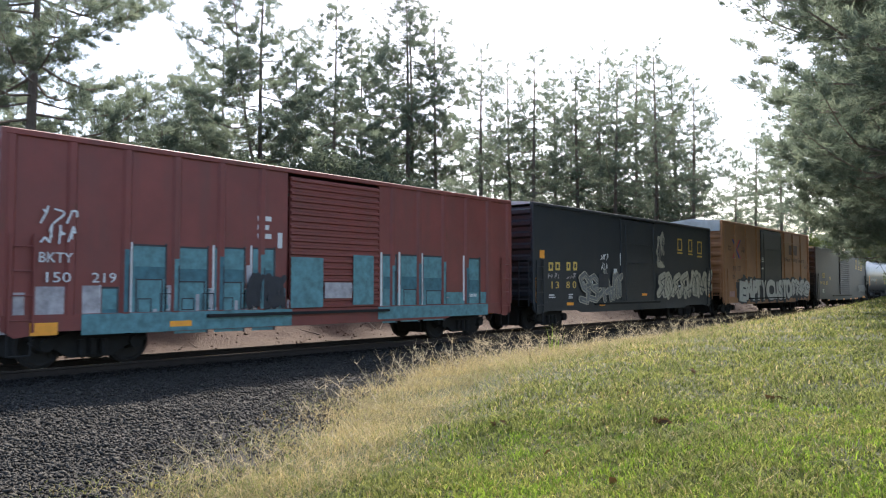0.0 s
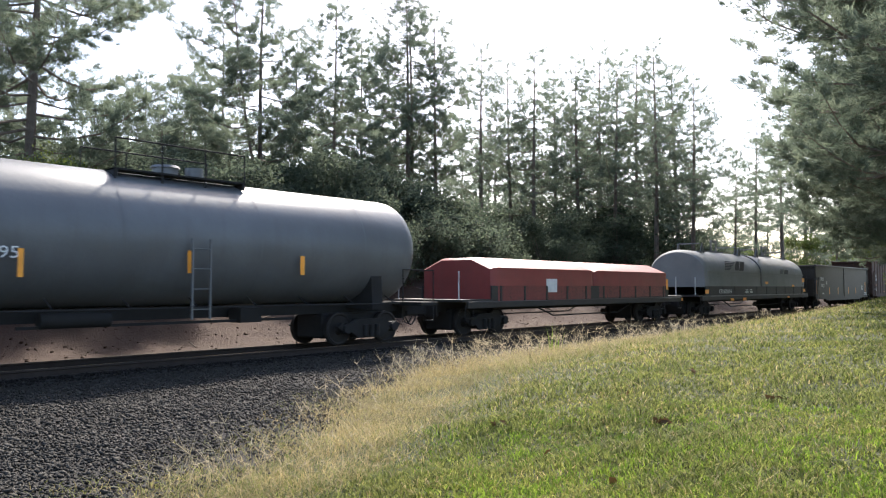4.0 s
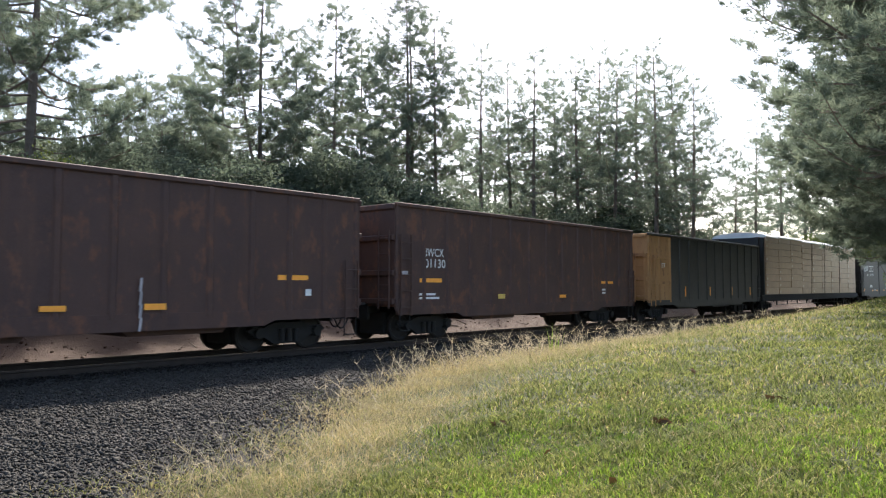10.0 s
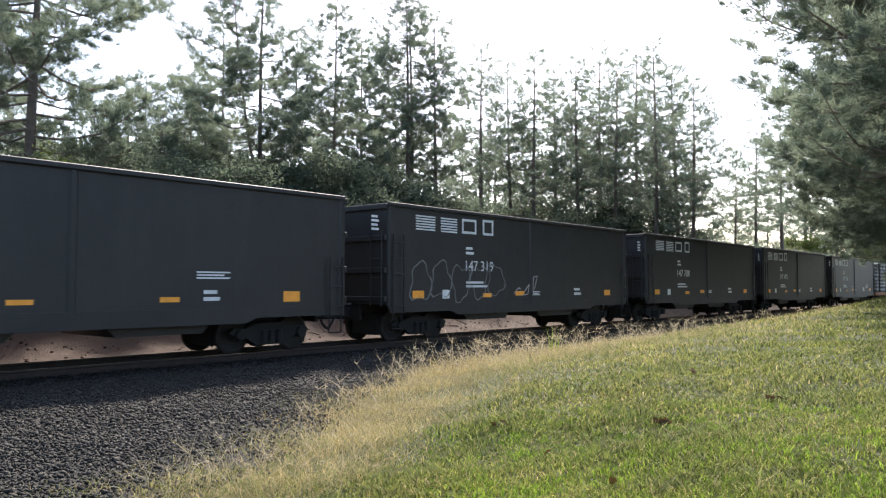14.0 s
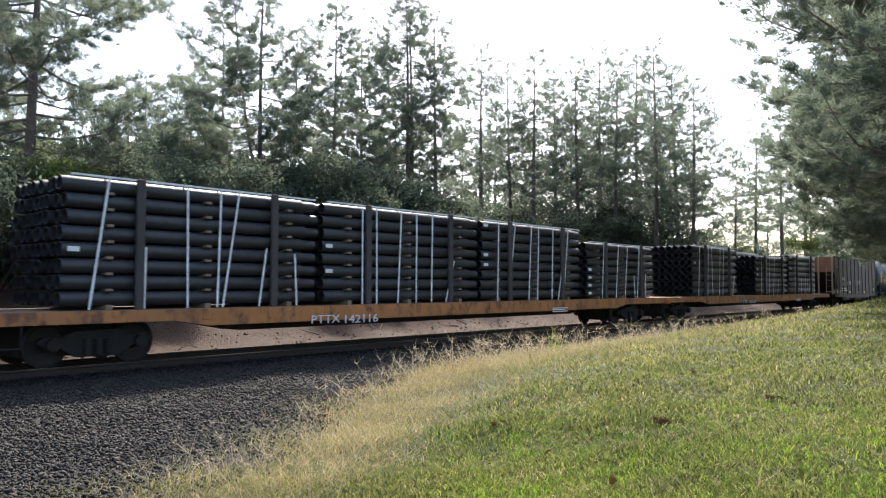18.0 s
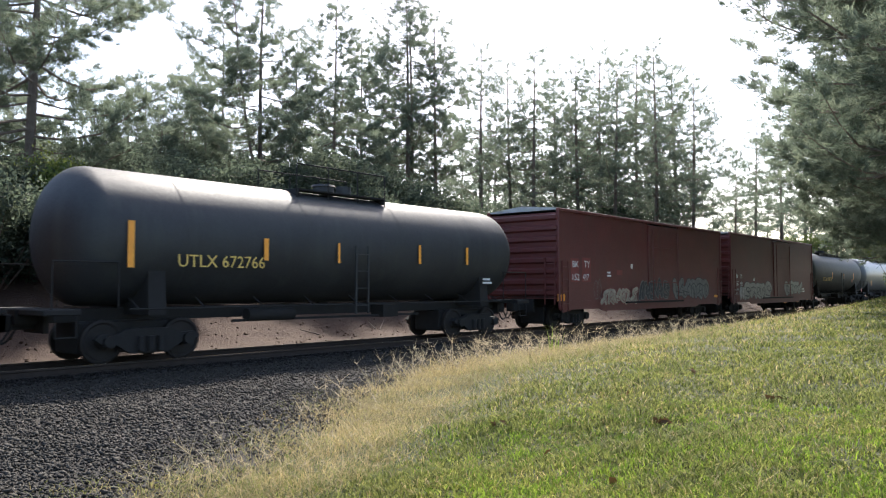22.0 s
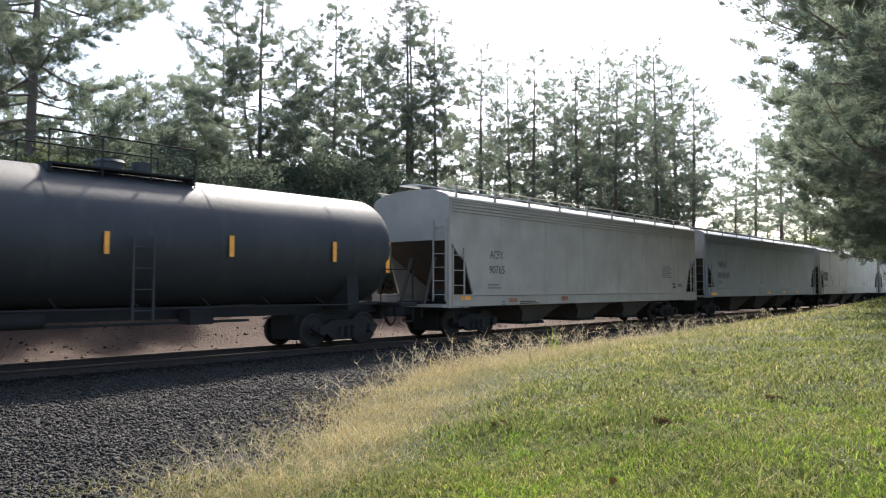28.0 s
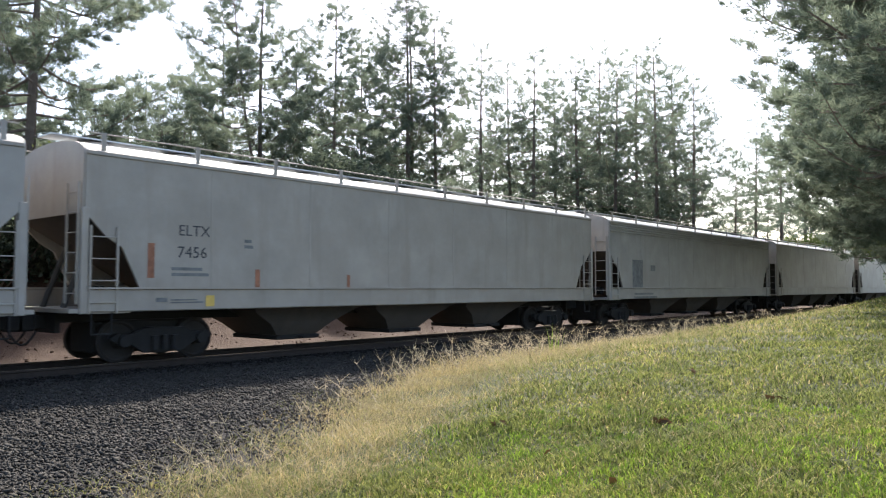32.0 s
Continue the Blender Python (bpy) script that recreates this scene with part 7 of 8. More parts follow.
bars(h31, SPRAY_DIM, 3, -2.00, -1.51, 1.07, 1.26, -1.670)
bars(h31, SPRAY_DIM, 3, -1.70, -1.27, 1.63, 1.84, -1.630)
bars(h31, SPRAY_DIM, 3, 1.15, 1.69, 1.06, 1.25, -1.670)
marking(h32, SPRAY_DIM, -8.21, -7.12, 1.91, 2.55, -1.630, "number_panel")
txt(h32, 'IARX', -8.10, -7.31, 2.27, 2.53, BLACK_MARK, y=-1.640)
txt(h32, '74660', -8.16, -7.22, 1.96, 2.22, BLACK_MARK, y=-1.640)
graffiti(h32, 5, -3.47, -1.97, 0.96, 1.25, -1.670, BLACK_MARK, BLACK_MARK, 40, "tag")
bars(h32, SPRAY_DIM, 2, -8.30, -7.19, 1.52, 1.74, -1.630)
marking(h32, RUST_MARK, -5.99, -5.89, 1.54, 1.98, -1.630, "stain")
marking(h32, RUST_MARK, -4.02, -3.94, 1.52, 1.99, -1.630, "stain")
marking(h32, RUST_MARK, -2.01, -1.92, 1.52, 1.97, -1.630, "stain")
bars(h32, SPRAY_DIM, 2, -6.50, -6.22, 2.07, 2.33, -1.630)
marking(h32, RUST_MARK, -8.42, -8.30, 1.63, 2.48, -1.630, "stain")
bars(h32, BLACK_MARK, 2, 3.81, 4.30, 1.59, 1.85, -1.630)
txt(h33, 'ELTX', -7.74, -7.00, 2.55, 2.79, BLACK_MARK, y=-1.630)
txt(h33, '7456', -7.76, -7.07, 2.08, 2.33, BLACK_MARK, y=-1.630)
bars(h33, SPRAY_DIM, 2, -7.88, -7.00, 1.66, 1.90, -1.630)
bars(h33, SPRAY_DIM, 2, -6.08, -5.85, 2.31, 2.57, -1.630)
marking(h33, RUST_MARK, -8.42, -8.27, 1.64, 2.36, -1.630, "stain")
marking(h33, RUST_MARK, -5.78, -5.65, 1.43, 1.86, -1.630, "stain")
marking(h33, RUST_MARK, -2.93, -2.83, 1.40, 1.77, -1.630, "stain")
marking(h33, YELLOW_MARK, -7.08, -6.87, 1.03, 1.27, -1.670, "reflector")
bars(h33, SPRAY_DIM, 1, -8.24, -7.99, 1.11, 1.27, -1.670)
bars(h33, SPRAY_DIM, 2, -7.91, -7.15, 1.10, 1.21, -1.670)
marking(h34, SPRAY_DIM, -7.83, -6.88, 1.28, 2.61, -1.630, "dark_patch")
marking(h34, SPRAY_DIM, -6.11, -5.66, 2.16, 2.41, -1.630, "dark_patch")
bars(h34, SPRAY_DIM, 2, -7.76, -5.58, 0.95, 1.25, -1.670)


# ---- plants and stones ----
def tri_mesh(name, verts, faces, materials, smooth=False):
    """A mesh from arrays of points (n, 3) and triangles (m, 3)."""
    me = bpy.data.meshes.new(name)
    me.vertices.add(len(verts))
    me.vertices.foreach_set("co", np.asarray(verts, np.float32).ravel())
    me.loops.add(len(faces) * 3)
    me.loops.foreach_set("vertex_index", np.asarray(faces, np.int32).ravel())
    me.polygons.add(len(faces))
    me.polygons.foreach_set("loop_start", np.arange(0, len(faces) * 3, 3, dtype=np.int32))
    if smooth:
        me.polygons.foreach_set("use_smooth", [True] * len(faces))
    me.update(calc_edges=True)
    for m in materials:
        me.materials.append(m)
    return me


def unit(v):
    return v / np.maximum(np.linalg.norm(v, axis=-1, keepdims=True), 1e-6)


def tufts(centres, ways, rng, needles=12, size=0.38, width=0.018):
    """Bundles of needles: each needle one slim triangle."""
    n = len(centres)
    d = unit(rng.normal(size=(n, needles, 3)) * 0.7 + ways[:, None, :] * 0.8 + np.array([0, 0, 0.30]))
    side = unit(np.cross(d, rng.normal(size=(n, needles, 3)))) * width
    ln = size * rng.uniform(0.6, 1.2, (n, needles, 1))
    c = centres[:, None, :] + rng.normal(size=(n, needles, 3)) * 0.06
    v = np.stack([c - side, c + side, c + d * ln], 2).reshape(-1, 3)
    return v, np.arange(len(v)).reshape(-1, 3)


def leaves(centres, rng, size=0.10):
    """Single leaves: two triangles with a fold."""
    n = len(centres)
    a = unit(rng.normal(size=(n, 3)))
    b = unit(np.cross(a, rng.normal(size=(n, 3))))
    s = size * rng.uniform(0.6, 1.4, (n, 1))
    up = unit(np.cross(a, b)) * s * 0.25
    v = np.stack([centres - a * s, centres + b * s * 0.5 + up, centres + a * s, centres - b * s * 0.5 + up], 1).reshape(-1, 3)
    k = np.arange(n)[:, None] * 4
    f = np.concatenate([k + np.array([[0, 1, 2]]), k + np.array([[0, 2, 3]])], 0)
    return v, f


def pine(seed, height, base, reach, limbs=46, lean=0.02, full=1.0, fine=True, fork=False, trunk=1.0):
    """Loblolly pine: a long trunk and tiers of limbs, each a flat fan of branchlets under a cloud of needles."""
    rng = np.random.RandomState(seed)
    root = new("pine_tree")
    bend = rng.uniform(-1, 1, 2) * lean * height

    def stem(z):
        q = z / height
        return np.array([bend[0] * q * q + 0.12 * math.sin(3 * q + seed), bend[1] * q * q + 0.10 * math.cos(4 * q + seed) - 0.10, z])

    def side_stem(z):
        q = (z - base) / (height - base)
        return stem(z) + np.array([math.cos(seed), math.sin(seed), 0]) * (2.4 * max(0.0, q) ** 0.7)

    r0 = (0.0085 * height + 0.03) * trunk
    lm = Mesh()
    for way, z0, thick in ((stem, 0.0, 1.0),) + (((side_stem, base, 0.62),) if fork else ()):
        rings = []
        for k in range(13):
            z = z0 + (height - z0) * k / 12 - (0.4 if k == 0 and z0 == 0 else 0)
            p = way(max(z, 0))
            r = max(0.02, thick * r0 * (1 - 0.9 * (z / height))) * (1.25 if k == 0 else 1)
            rings.append([(p[0] + r * math.cos(a), p[1] + r * math.sin(a), z) for a in [2 * math.pi * i / 9 for i in range(9)]])
        lm.loft(rings)
    cs, ws = [], []
    up = np.array([0, 0, 1.0])
    for k in range(limbs):
        q = min(1.0, ((k // 3) * 3 + 1.5 + rng.uniform(-0.9, 0.9)) / limbs)
        z = base + (height - base) * q ** 0.95
        p0 = (side_stem if fork and k % 2 else stem)(z)
        ang = k * 2.2 + rng.uniform(-0.5, 0.5)
        ln = reach * (0.62 + 0.38 * math.sin(math.pi * min(1, q + 0.15))) * (1 - 0.72 * q ** 2.2) * rng.uniform(0.55, 1.12)
        d = np.array([math.cos(ang), math.sin(ang), 0])
        perp = np.array([-d[1], d[0], 0])
        rise = rng.uniform(-0.16, 0.16) + 0.55 * q * q
        sway = rng.uniform(-0.2, 0.2)
        pts = [p0 + d * ln * s + perp * ln * sway * s * s + up * ln * (rise * s + 0.20 * s * s - 0.12 * math.sin(3 * s)) + rng.normal(size=3) * 0.02 * ln * s for s in (0, 0.25, 0.5, 0.75, 1.0)]
        rr = 0.0085 * ln + 0.012
        for i in range(4):
            lm.tube(pts[i], pts[i + 1], rr * (1 - 0.21 * i), rr * (1 - 0.21 * (i + 1)), 5, False)
        count = int(2 + ln * 3.0 * full)
        bare = rng.uniform(0.15, 0.5)
        for i in range(count):
            s = bare + (1 - bare) * (i + rng.uniform(0, 1)) / count
            j = min(3, int(s * 4))
            a = pts[j] + (pts[j + 1] - pts[j]) * (s * 4 - j)
            w = unit(d * 0.55 + perp * (0.85 if i % 2 else -0.85) + rng.normal(size=3) * 0.22 + up * rng.uniform(0.0, 0.45))
            bl = (0.35 + 0.30 * ln * (1.15 - s)) * rng.uniform(0.6, 1.1)
            lm.tube(a, a + w * bl, 0.011, 0.005, 3, False)
            m = int(2 + bl * (5.5 if fine else 3.5))
            at = rng.uniform(0.3, 1.05, (m, 1))
            cs.append(a + w * bl * at + rng.normal(size=(m, 3)) * np.array([0.10, 0.10, 0.06]) + up * 0.05)
            ws.append(np.repeat(w[None], m, 0))
    part("trunk", lm, BARK, root, "scaly brown-grey trunk with limbs")
    cs, ws = np.concatenate(cs), np.concatenate(ws)
    v, f = tufts(cs, ws, rng) if fine else tufts(cs, ws, rng, 6, 0.46, 0.026)
    part("crown", tri_mesh("crown", v, f, [NEEDLE]), None, root, "open clusters of long green needles")
    return tagged(root, "tall loblolly pine with bare trunk and open needle crown", "tree", "pine wood")


def shrub(seed, height, wide, count, size=0.08, mat=None, label="dense green understory shrub"):
    """A thicket: several stems and lobes of loose leaves."""
    rng = np.random.RandomState(seed)
    root = new("shrub")
    sm = Mesh()
    cs = []
    lobes = rng.randint(9, 13)
    for k in range(lobes):
        c = np.array([rng.normal() * wide * 0.42, rng.normal() * wide * 0.36, height * rng.uniform(0.22, 0.86)])
        c[:2] *= 1.15 - 0.55 * c[2] / height
        sm.tube((c[0] * 0.25, c[1] * 0.25, -0.3), c, 0.035, 0.012, 5, False)
        n = count // lobes
        rad = wide * rng.uniform(0.20, 0.36)
        p = unit(rng.normal(size=(n, 3))) * rad * rng.uniform(0.35, 1.0, (n, 1)) ** 0.6
        p[:, 2] *= 0.8
        stretch = rng.uniform(0.6, 1.5, 3)
        p *= stretch * (0.75 + 0.5 * np.abs(np.sin(3 * np.arctan2(p[:, 1], p[:, 0]) + k) * np.cos(4 * p[:, 2] / rad)))[:, None]
        cs.append(c + p + rng.normal(size=(n, 3)) * 0.20)
        for i in range(5):
            sm.tube(c, c + p[i], 0.010, 0.004, 3, False)
    part("stemwork", sm, BARK, root)
    cs = np.concatenate(cs)
    v, f = leaves(cs[cs[:, 2] > 0.02], rng, size)
    part("foliage", tri_mesh("foliage", v, f, [mat or LEAF]), None, root)
    return tagged(root, label, "shrub", "undergrowth")


def spot(px, y):
    """The ground place at depth y behind the lawn, seen past the given share of the view's width."""
    az = AZIM - math.atan((px - 784) / 1345.0)
    x = (y - EYE[1]) / math.tan(az)
    return x, y, float(ground_z(x, y))


def plant(kind, x, y, turn, size=1.0, tall=1.0):
    m = Matrix.Translation((x, y, float(ground_z(x, y)) - 0.05)) @ Matrix.Rotation(radians(turn), 4, "Z") @ Matrix.Diagonal((size, size, size * tall, 1))
    if kind["used"]:
        ob = copy_thing(kind["ob"], m)
    else:
        ob = kind["ob"]
        ob.matrix_basis = m
        kind["used"] = True
        return ob
    ob.matrix_basis = m
    return ob


def plant_top(kind, px, far, top, turn, size=None):
    """Plant at a bearing and a distance, as tall as the given height in the view asks."""
    az = AZIM - math.atan((px - 784) / 1345.0)
    x, y = far * math.cos(az), EYE[1] + far * math.sin(az)
    z = float(ground_z(x, y))
    tall = (EYE[2] + (509 - top) / 1345.0 * far * math.cos(az - AZIM) - z) / kind["tall"]
    size = tall if size is None else size
    return plant(kind, x, y, turn, size, tall / size)


def build_wood():
    def kinds(*obs):
        return [dict(ob=o, used=False, tall=t) for o, t in obs]

    tall_pines = kinds((pine(11, 22, 4.6, 8.2, 66, 0.02, 1.15, trunk=1.5), 22), (pine(12, 22, 6.0, 6.6, 66, 0.02, 1.2, fork=True, trunk=1.2), 22), (pine(13, 21, 6.2, 5.4, 54, 0.02, 1.2, trunk=1.1), 21), (pine(14, 23, 8.0, 5.2, 42, 0.015, 0.9, trunk=1.1), 23), (pine(15, 22, 7.0, 4.6, 42, 0.03, 0.9), 22))
    mid = kinds((pine(16, 20, 6.0, 4.6, 48, 0.04, 0.95, False, trunk=1.2), 20), (pine(17, 21, 7.5, 5.0, 45, 0.03, 0.95, False, trunk=1.2), 21), (pine(18, 19, 5.0, 4.6, 48, 0.03, 0.95, False, trunk=1.2), 19))
    young = kinds((pine(24, 13, 1.4, 3.8, 45, 0.03, 1.25, False), 13), (pine(25, 15, 2.6, 3.7, 45, 0.02, 1.25, False), 15), (pine(26, 11, 0.9, 3.7, 39, 0.04, 1.3, False), 11))
    big = dict(ob=pine(21, 21, 2.3, 7.6, 111, 0.03, 1.1, trunk=1.3), used=False, tall=21)
    broad = kinds((shrub(31, 4.6, 3.6, 8600), 4.6), (shrub(32, 3.4, 3.2, 7000), 3.4), (shrub(33, 6.2, 3.8, 11000), 6.2), (shrub(34, 2.2, 2.6, 4400), 2.2))
    pale = dict(ob=shrub(35, 5.0, 3.4, 8000, 0.085, foliage("pale_leaves", (0.10, 0.15, 0.04), (0.20, 0.24, 0.07)), "pale green sunlit broadleaf thicket"), used=False, tall=5.0)
    rnd = random.Random(8)
    # tall pines that stand out: bearing, distance, top, kind
    for px, far, top, k, turn in ((48, 29, -330, 0, 40), (458, 39, -70, 1, 200), (583, 43, 0, 2, 10), (719, 46, -50, 3, 80), (733, 48, -40, 4, 190), (770, 47, 15, 3, 300), (696, 56, 150, 4, 60), (640, 58, 60, 2, 120), (-60, 34, -120, 1, 20), (395, 52, 20, 4, 250), (520, 55, 60, 3, 150), (345, 60, 130, 2, 90), (-150, 40, -100, 3, 0)):
        plant_top(tall_pines[k], px, far, top, turn)
    for px, far, top, k in ((850, 56, 78, 1), (905, 60, 108, 0), (945, 57, 88, 2), (985, 64, 120, 1), (1022, 60, 100, 0), (1062, 66, 84, 1), (1090, 58, 98, 2), (1125, 68, 88, 0), (1165, 56, 76, 1), (1200, 64, 108, 2), (1228, 55, 132, 0),
                            (1010, 82, 170, 0), (1130, 80, 160, 2), (875, 78, 190, 2), (960, 84, 200, 1), (1060, 90, 190, 2), (1190, 84, 205, 0), (815, 74, 215, 0), (760, 76, 230, 2),
                            (1302, 66, 262, 2), (1338, 76, 205, 0), (1385, 90, 180, 2), (1425, 102, 190, 1)):
        plant_top(mid[k], px, far, top, rnd.uniform(0, 360))
    # young pines between and before the tall trunks
    for px, far, top, k in ((165, 37, 185, 2), (215, 40, 165, 0), (258, 41, 130, 1), (300, 43, 158, 2), (335, 42, 168, 0), (120, 44, 230, 1), (190, 42, 190, 1), (280, 39, 190, 2), (240, 38, 205, 0), (318, 39, 215, 1), (365, 41, 200, 0), (425, 44, 240, 1), (475, 45, 235, 0), (385, 44, 215, 2), (520, 46, 235, 0), (560, 50, 250, 2), (640, 52, 225, 1), (675, 54, 250, 0), (20, 40, 190, 2)):
        plant_top(young[k], px, far, top, rnd.uniform(0, 360))
    for i in range(13):
        px = 560 + 760 * (i + rnd.random()) / 13
        if 1255 < px < 1300:
            continue
        plant_top(young[i % 3], px, rnd.uniform(60, 92), rnd.uniform(235, 330) if px > 800 else rnd.uniform(265, 330), rnd.uniform(0, 360))
    # overhanging pines on the lawn side far down the line
    for x, y, sz in ((45, 8.3, 1.08), (39, 5.6, 0.9), (52, 8.4, 1.0), (63, 9.0, 0.95)):
        plant(big, x, y, rnd.uniform(0, 360), sz)
    plant(tall_pines[0], 30, 5.2, 150, 0.97)
    plant(tall_pines[0], 36, 4.2, 20, 0.9)
    for x, y, sz in ((58, 9.8, 0.9), (63, 10.2, 1.0), (67, 9.6, 1.1)):
        plant(pale, x, y, rnd.uniform(0, 360), sz)
    # deep wood behind
    for i in range(34):
        x, y = rnd.uniform(-25, 190), rnd.uniform(60, 120)
        if y / max(0.1, abs(x)) < 0.16:
            continue
        plant(young[i % 3], x, y, rnd.uniform(0, 360), rnd.uniform(0.60, 0.95))
    for i in range(22):
        x, y = rnd.uniform(85, 190), rnd.uniform(22, 46)
        plant(young[i % 3], x, y, rnd.uniform(0, 360), rnd.uniform(0.8, 1.1))
    # dense understory: tallest at the near end
    for i in range(28):
        px = -120 + 920 * (i + rnd.random()) / 28
        top = np.interp(px, (-120, 60, 150, 330, 560, 640, 800), (235, 245, 235, 250, 262, 300, 322)) + rnd.uniform(-8, 30)
        plant_top(broad[2 if i % 3 else 0], px, rnd.uniform(35, 41), top, rnd.uniform(0, 360), rnd.uniform(1.0, 1.3))
    for i in range(11):
        px = 780 + 400 * (i + rnd.random()) / 11
        plant_top(broad[0 if i % 3 else 2], px, rnd.uniform(56, 66), rnd.uniform(352, 382), rnd.uniform(0, 360), rnd.uniform(1.0, 1.5))
    for i in range(26):
        x = 2 + 20 * (i / 25) + rnd.uniform(-0.8, 0.8)
        plant(broad[rnd.choice((0, 1))], x, rnd.uniform(25.5, 31), rnd.uniform(0, 360), rnd.uniform(0.75, 1.0))
    for i in range(30):
        x, y = -1 + 34 * (i + rnd.random()) / 30, rnd.uniform(23.2, 25.2)
        plant(broad[rnd.choice((1, 3, 3))], x, y, rnd.uniform(0, 360), rnd.uniform(0.65, 0.95))
    for i in range(50):
        x, y = rnd.uniform(20, 90), rnd.uniform(26.5, 44)
        plant(broad[rnd.choice((1, 3, 0, 1))], x, y, rnd.uniform(0, 360), rnd.uniform(0.8, 1.1))
    for i in range(30):
        x, y = rnd.uniform(-10, 160), rnd.uniform(46, 70)
        plant(broad[rnd.choice((0, 2))], x, y, rnd.uniform(0, 360), rnd.uniform(1.0, 1.4))
    for px, y, sz in ((110, 27.5, 0.8), (1295, 30.0, 0.8), (1270, 33.0, 0.7), (1490, 24.2, 0.8), (1415, 26.0, 1.1)):
        x, y, z = spot(px, y)
        plant(pale, x, y, rnd.uniform(0, 360), sz)


def scatter(rng, n, near, far, lo_az=7.0, hi_az=76.0, power=1.0):
    """Places on the near ground, thinner with distance."""
    az = np.radians(rng.uniform(lo_az, hi_az, n))
    q = rng.uniform(0, 1, n) ** power
    d = near * (far / near) ** q
    return d * np.cos(az), d * np.sin(az) + EYE[1]


def blades(x, y, rng, h, w, lean=0.5):
    n = len(x)
    z = ground_z(x, y) - 0.01
    a = rng.uniform(0, 2 * math.pi, n)
    side = np.stack([np.cos(a), np.sin(a), np.zeros(n)], 1) * w[:, None]
    t = rng.normal(size=(n, 2)) * lean
    base = np.stack([x, y, z], 1)
    mid = base + np.stack([t[:, 0] * h * 0.3, t[:, 1] * h * 0.3, h * 0.6], 1)
    tip = base + np.stack([t[:, 0] * h, t[:, 1] * h, h * rng.uniform(0.75, 1.0, n)], 1)
    v = np.stack([base - side, base + side, mid + side * 0.7, mid - side * 0.7, tip], 1).reshape(-1, 3)
    k = np.arange(n)[:, None] * 5
    f = np.concatenate([k + np.array([[0, 1, 2]]), k + np.array([[0, 2, 3]]), k + np.array([[3, 2, 4]])], 0)
    return v, f


FRINGE_X = (2, 4, 6, 8, 11, 15, 20, 30, 45)     # width of the dry fringe along the line
FRINGE_W = (0.9, 1.3, 1.9, 3.0, 4.8, 6.2, 6.6, 6.0, 3.5)


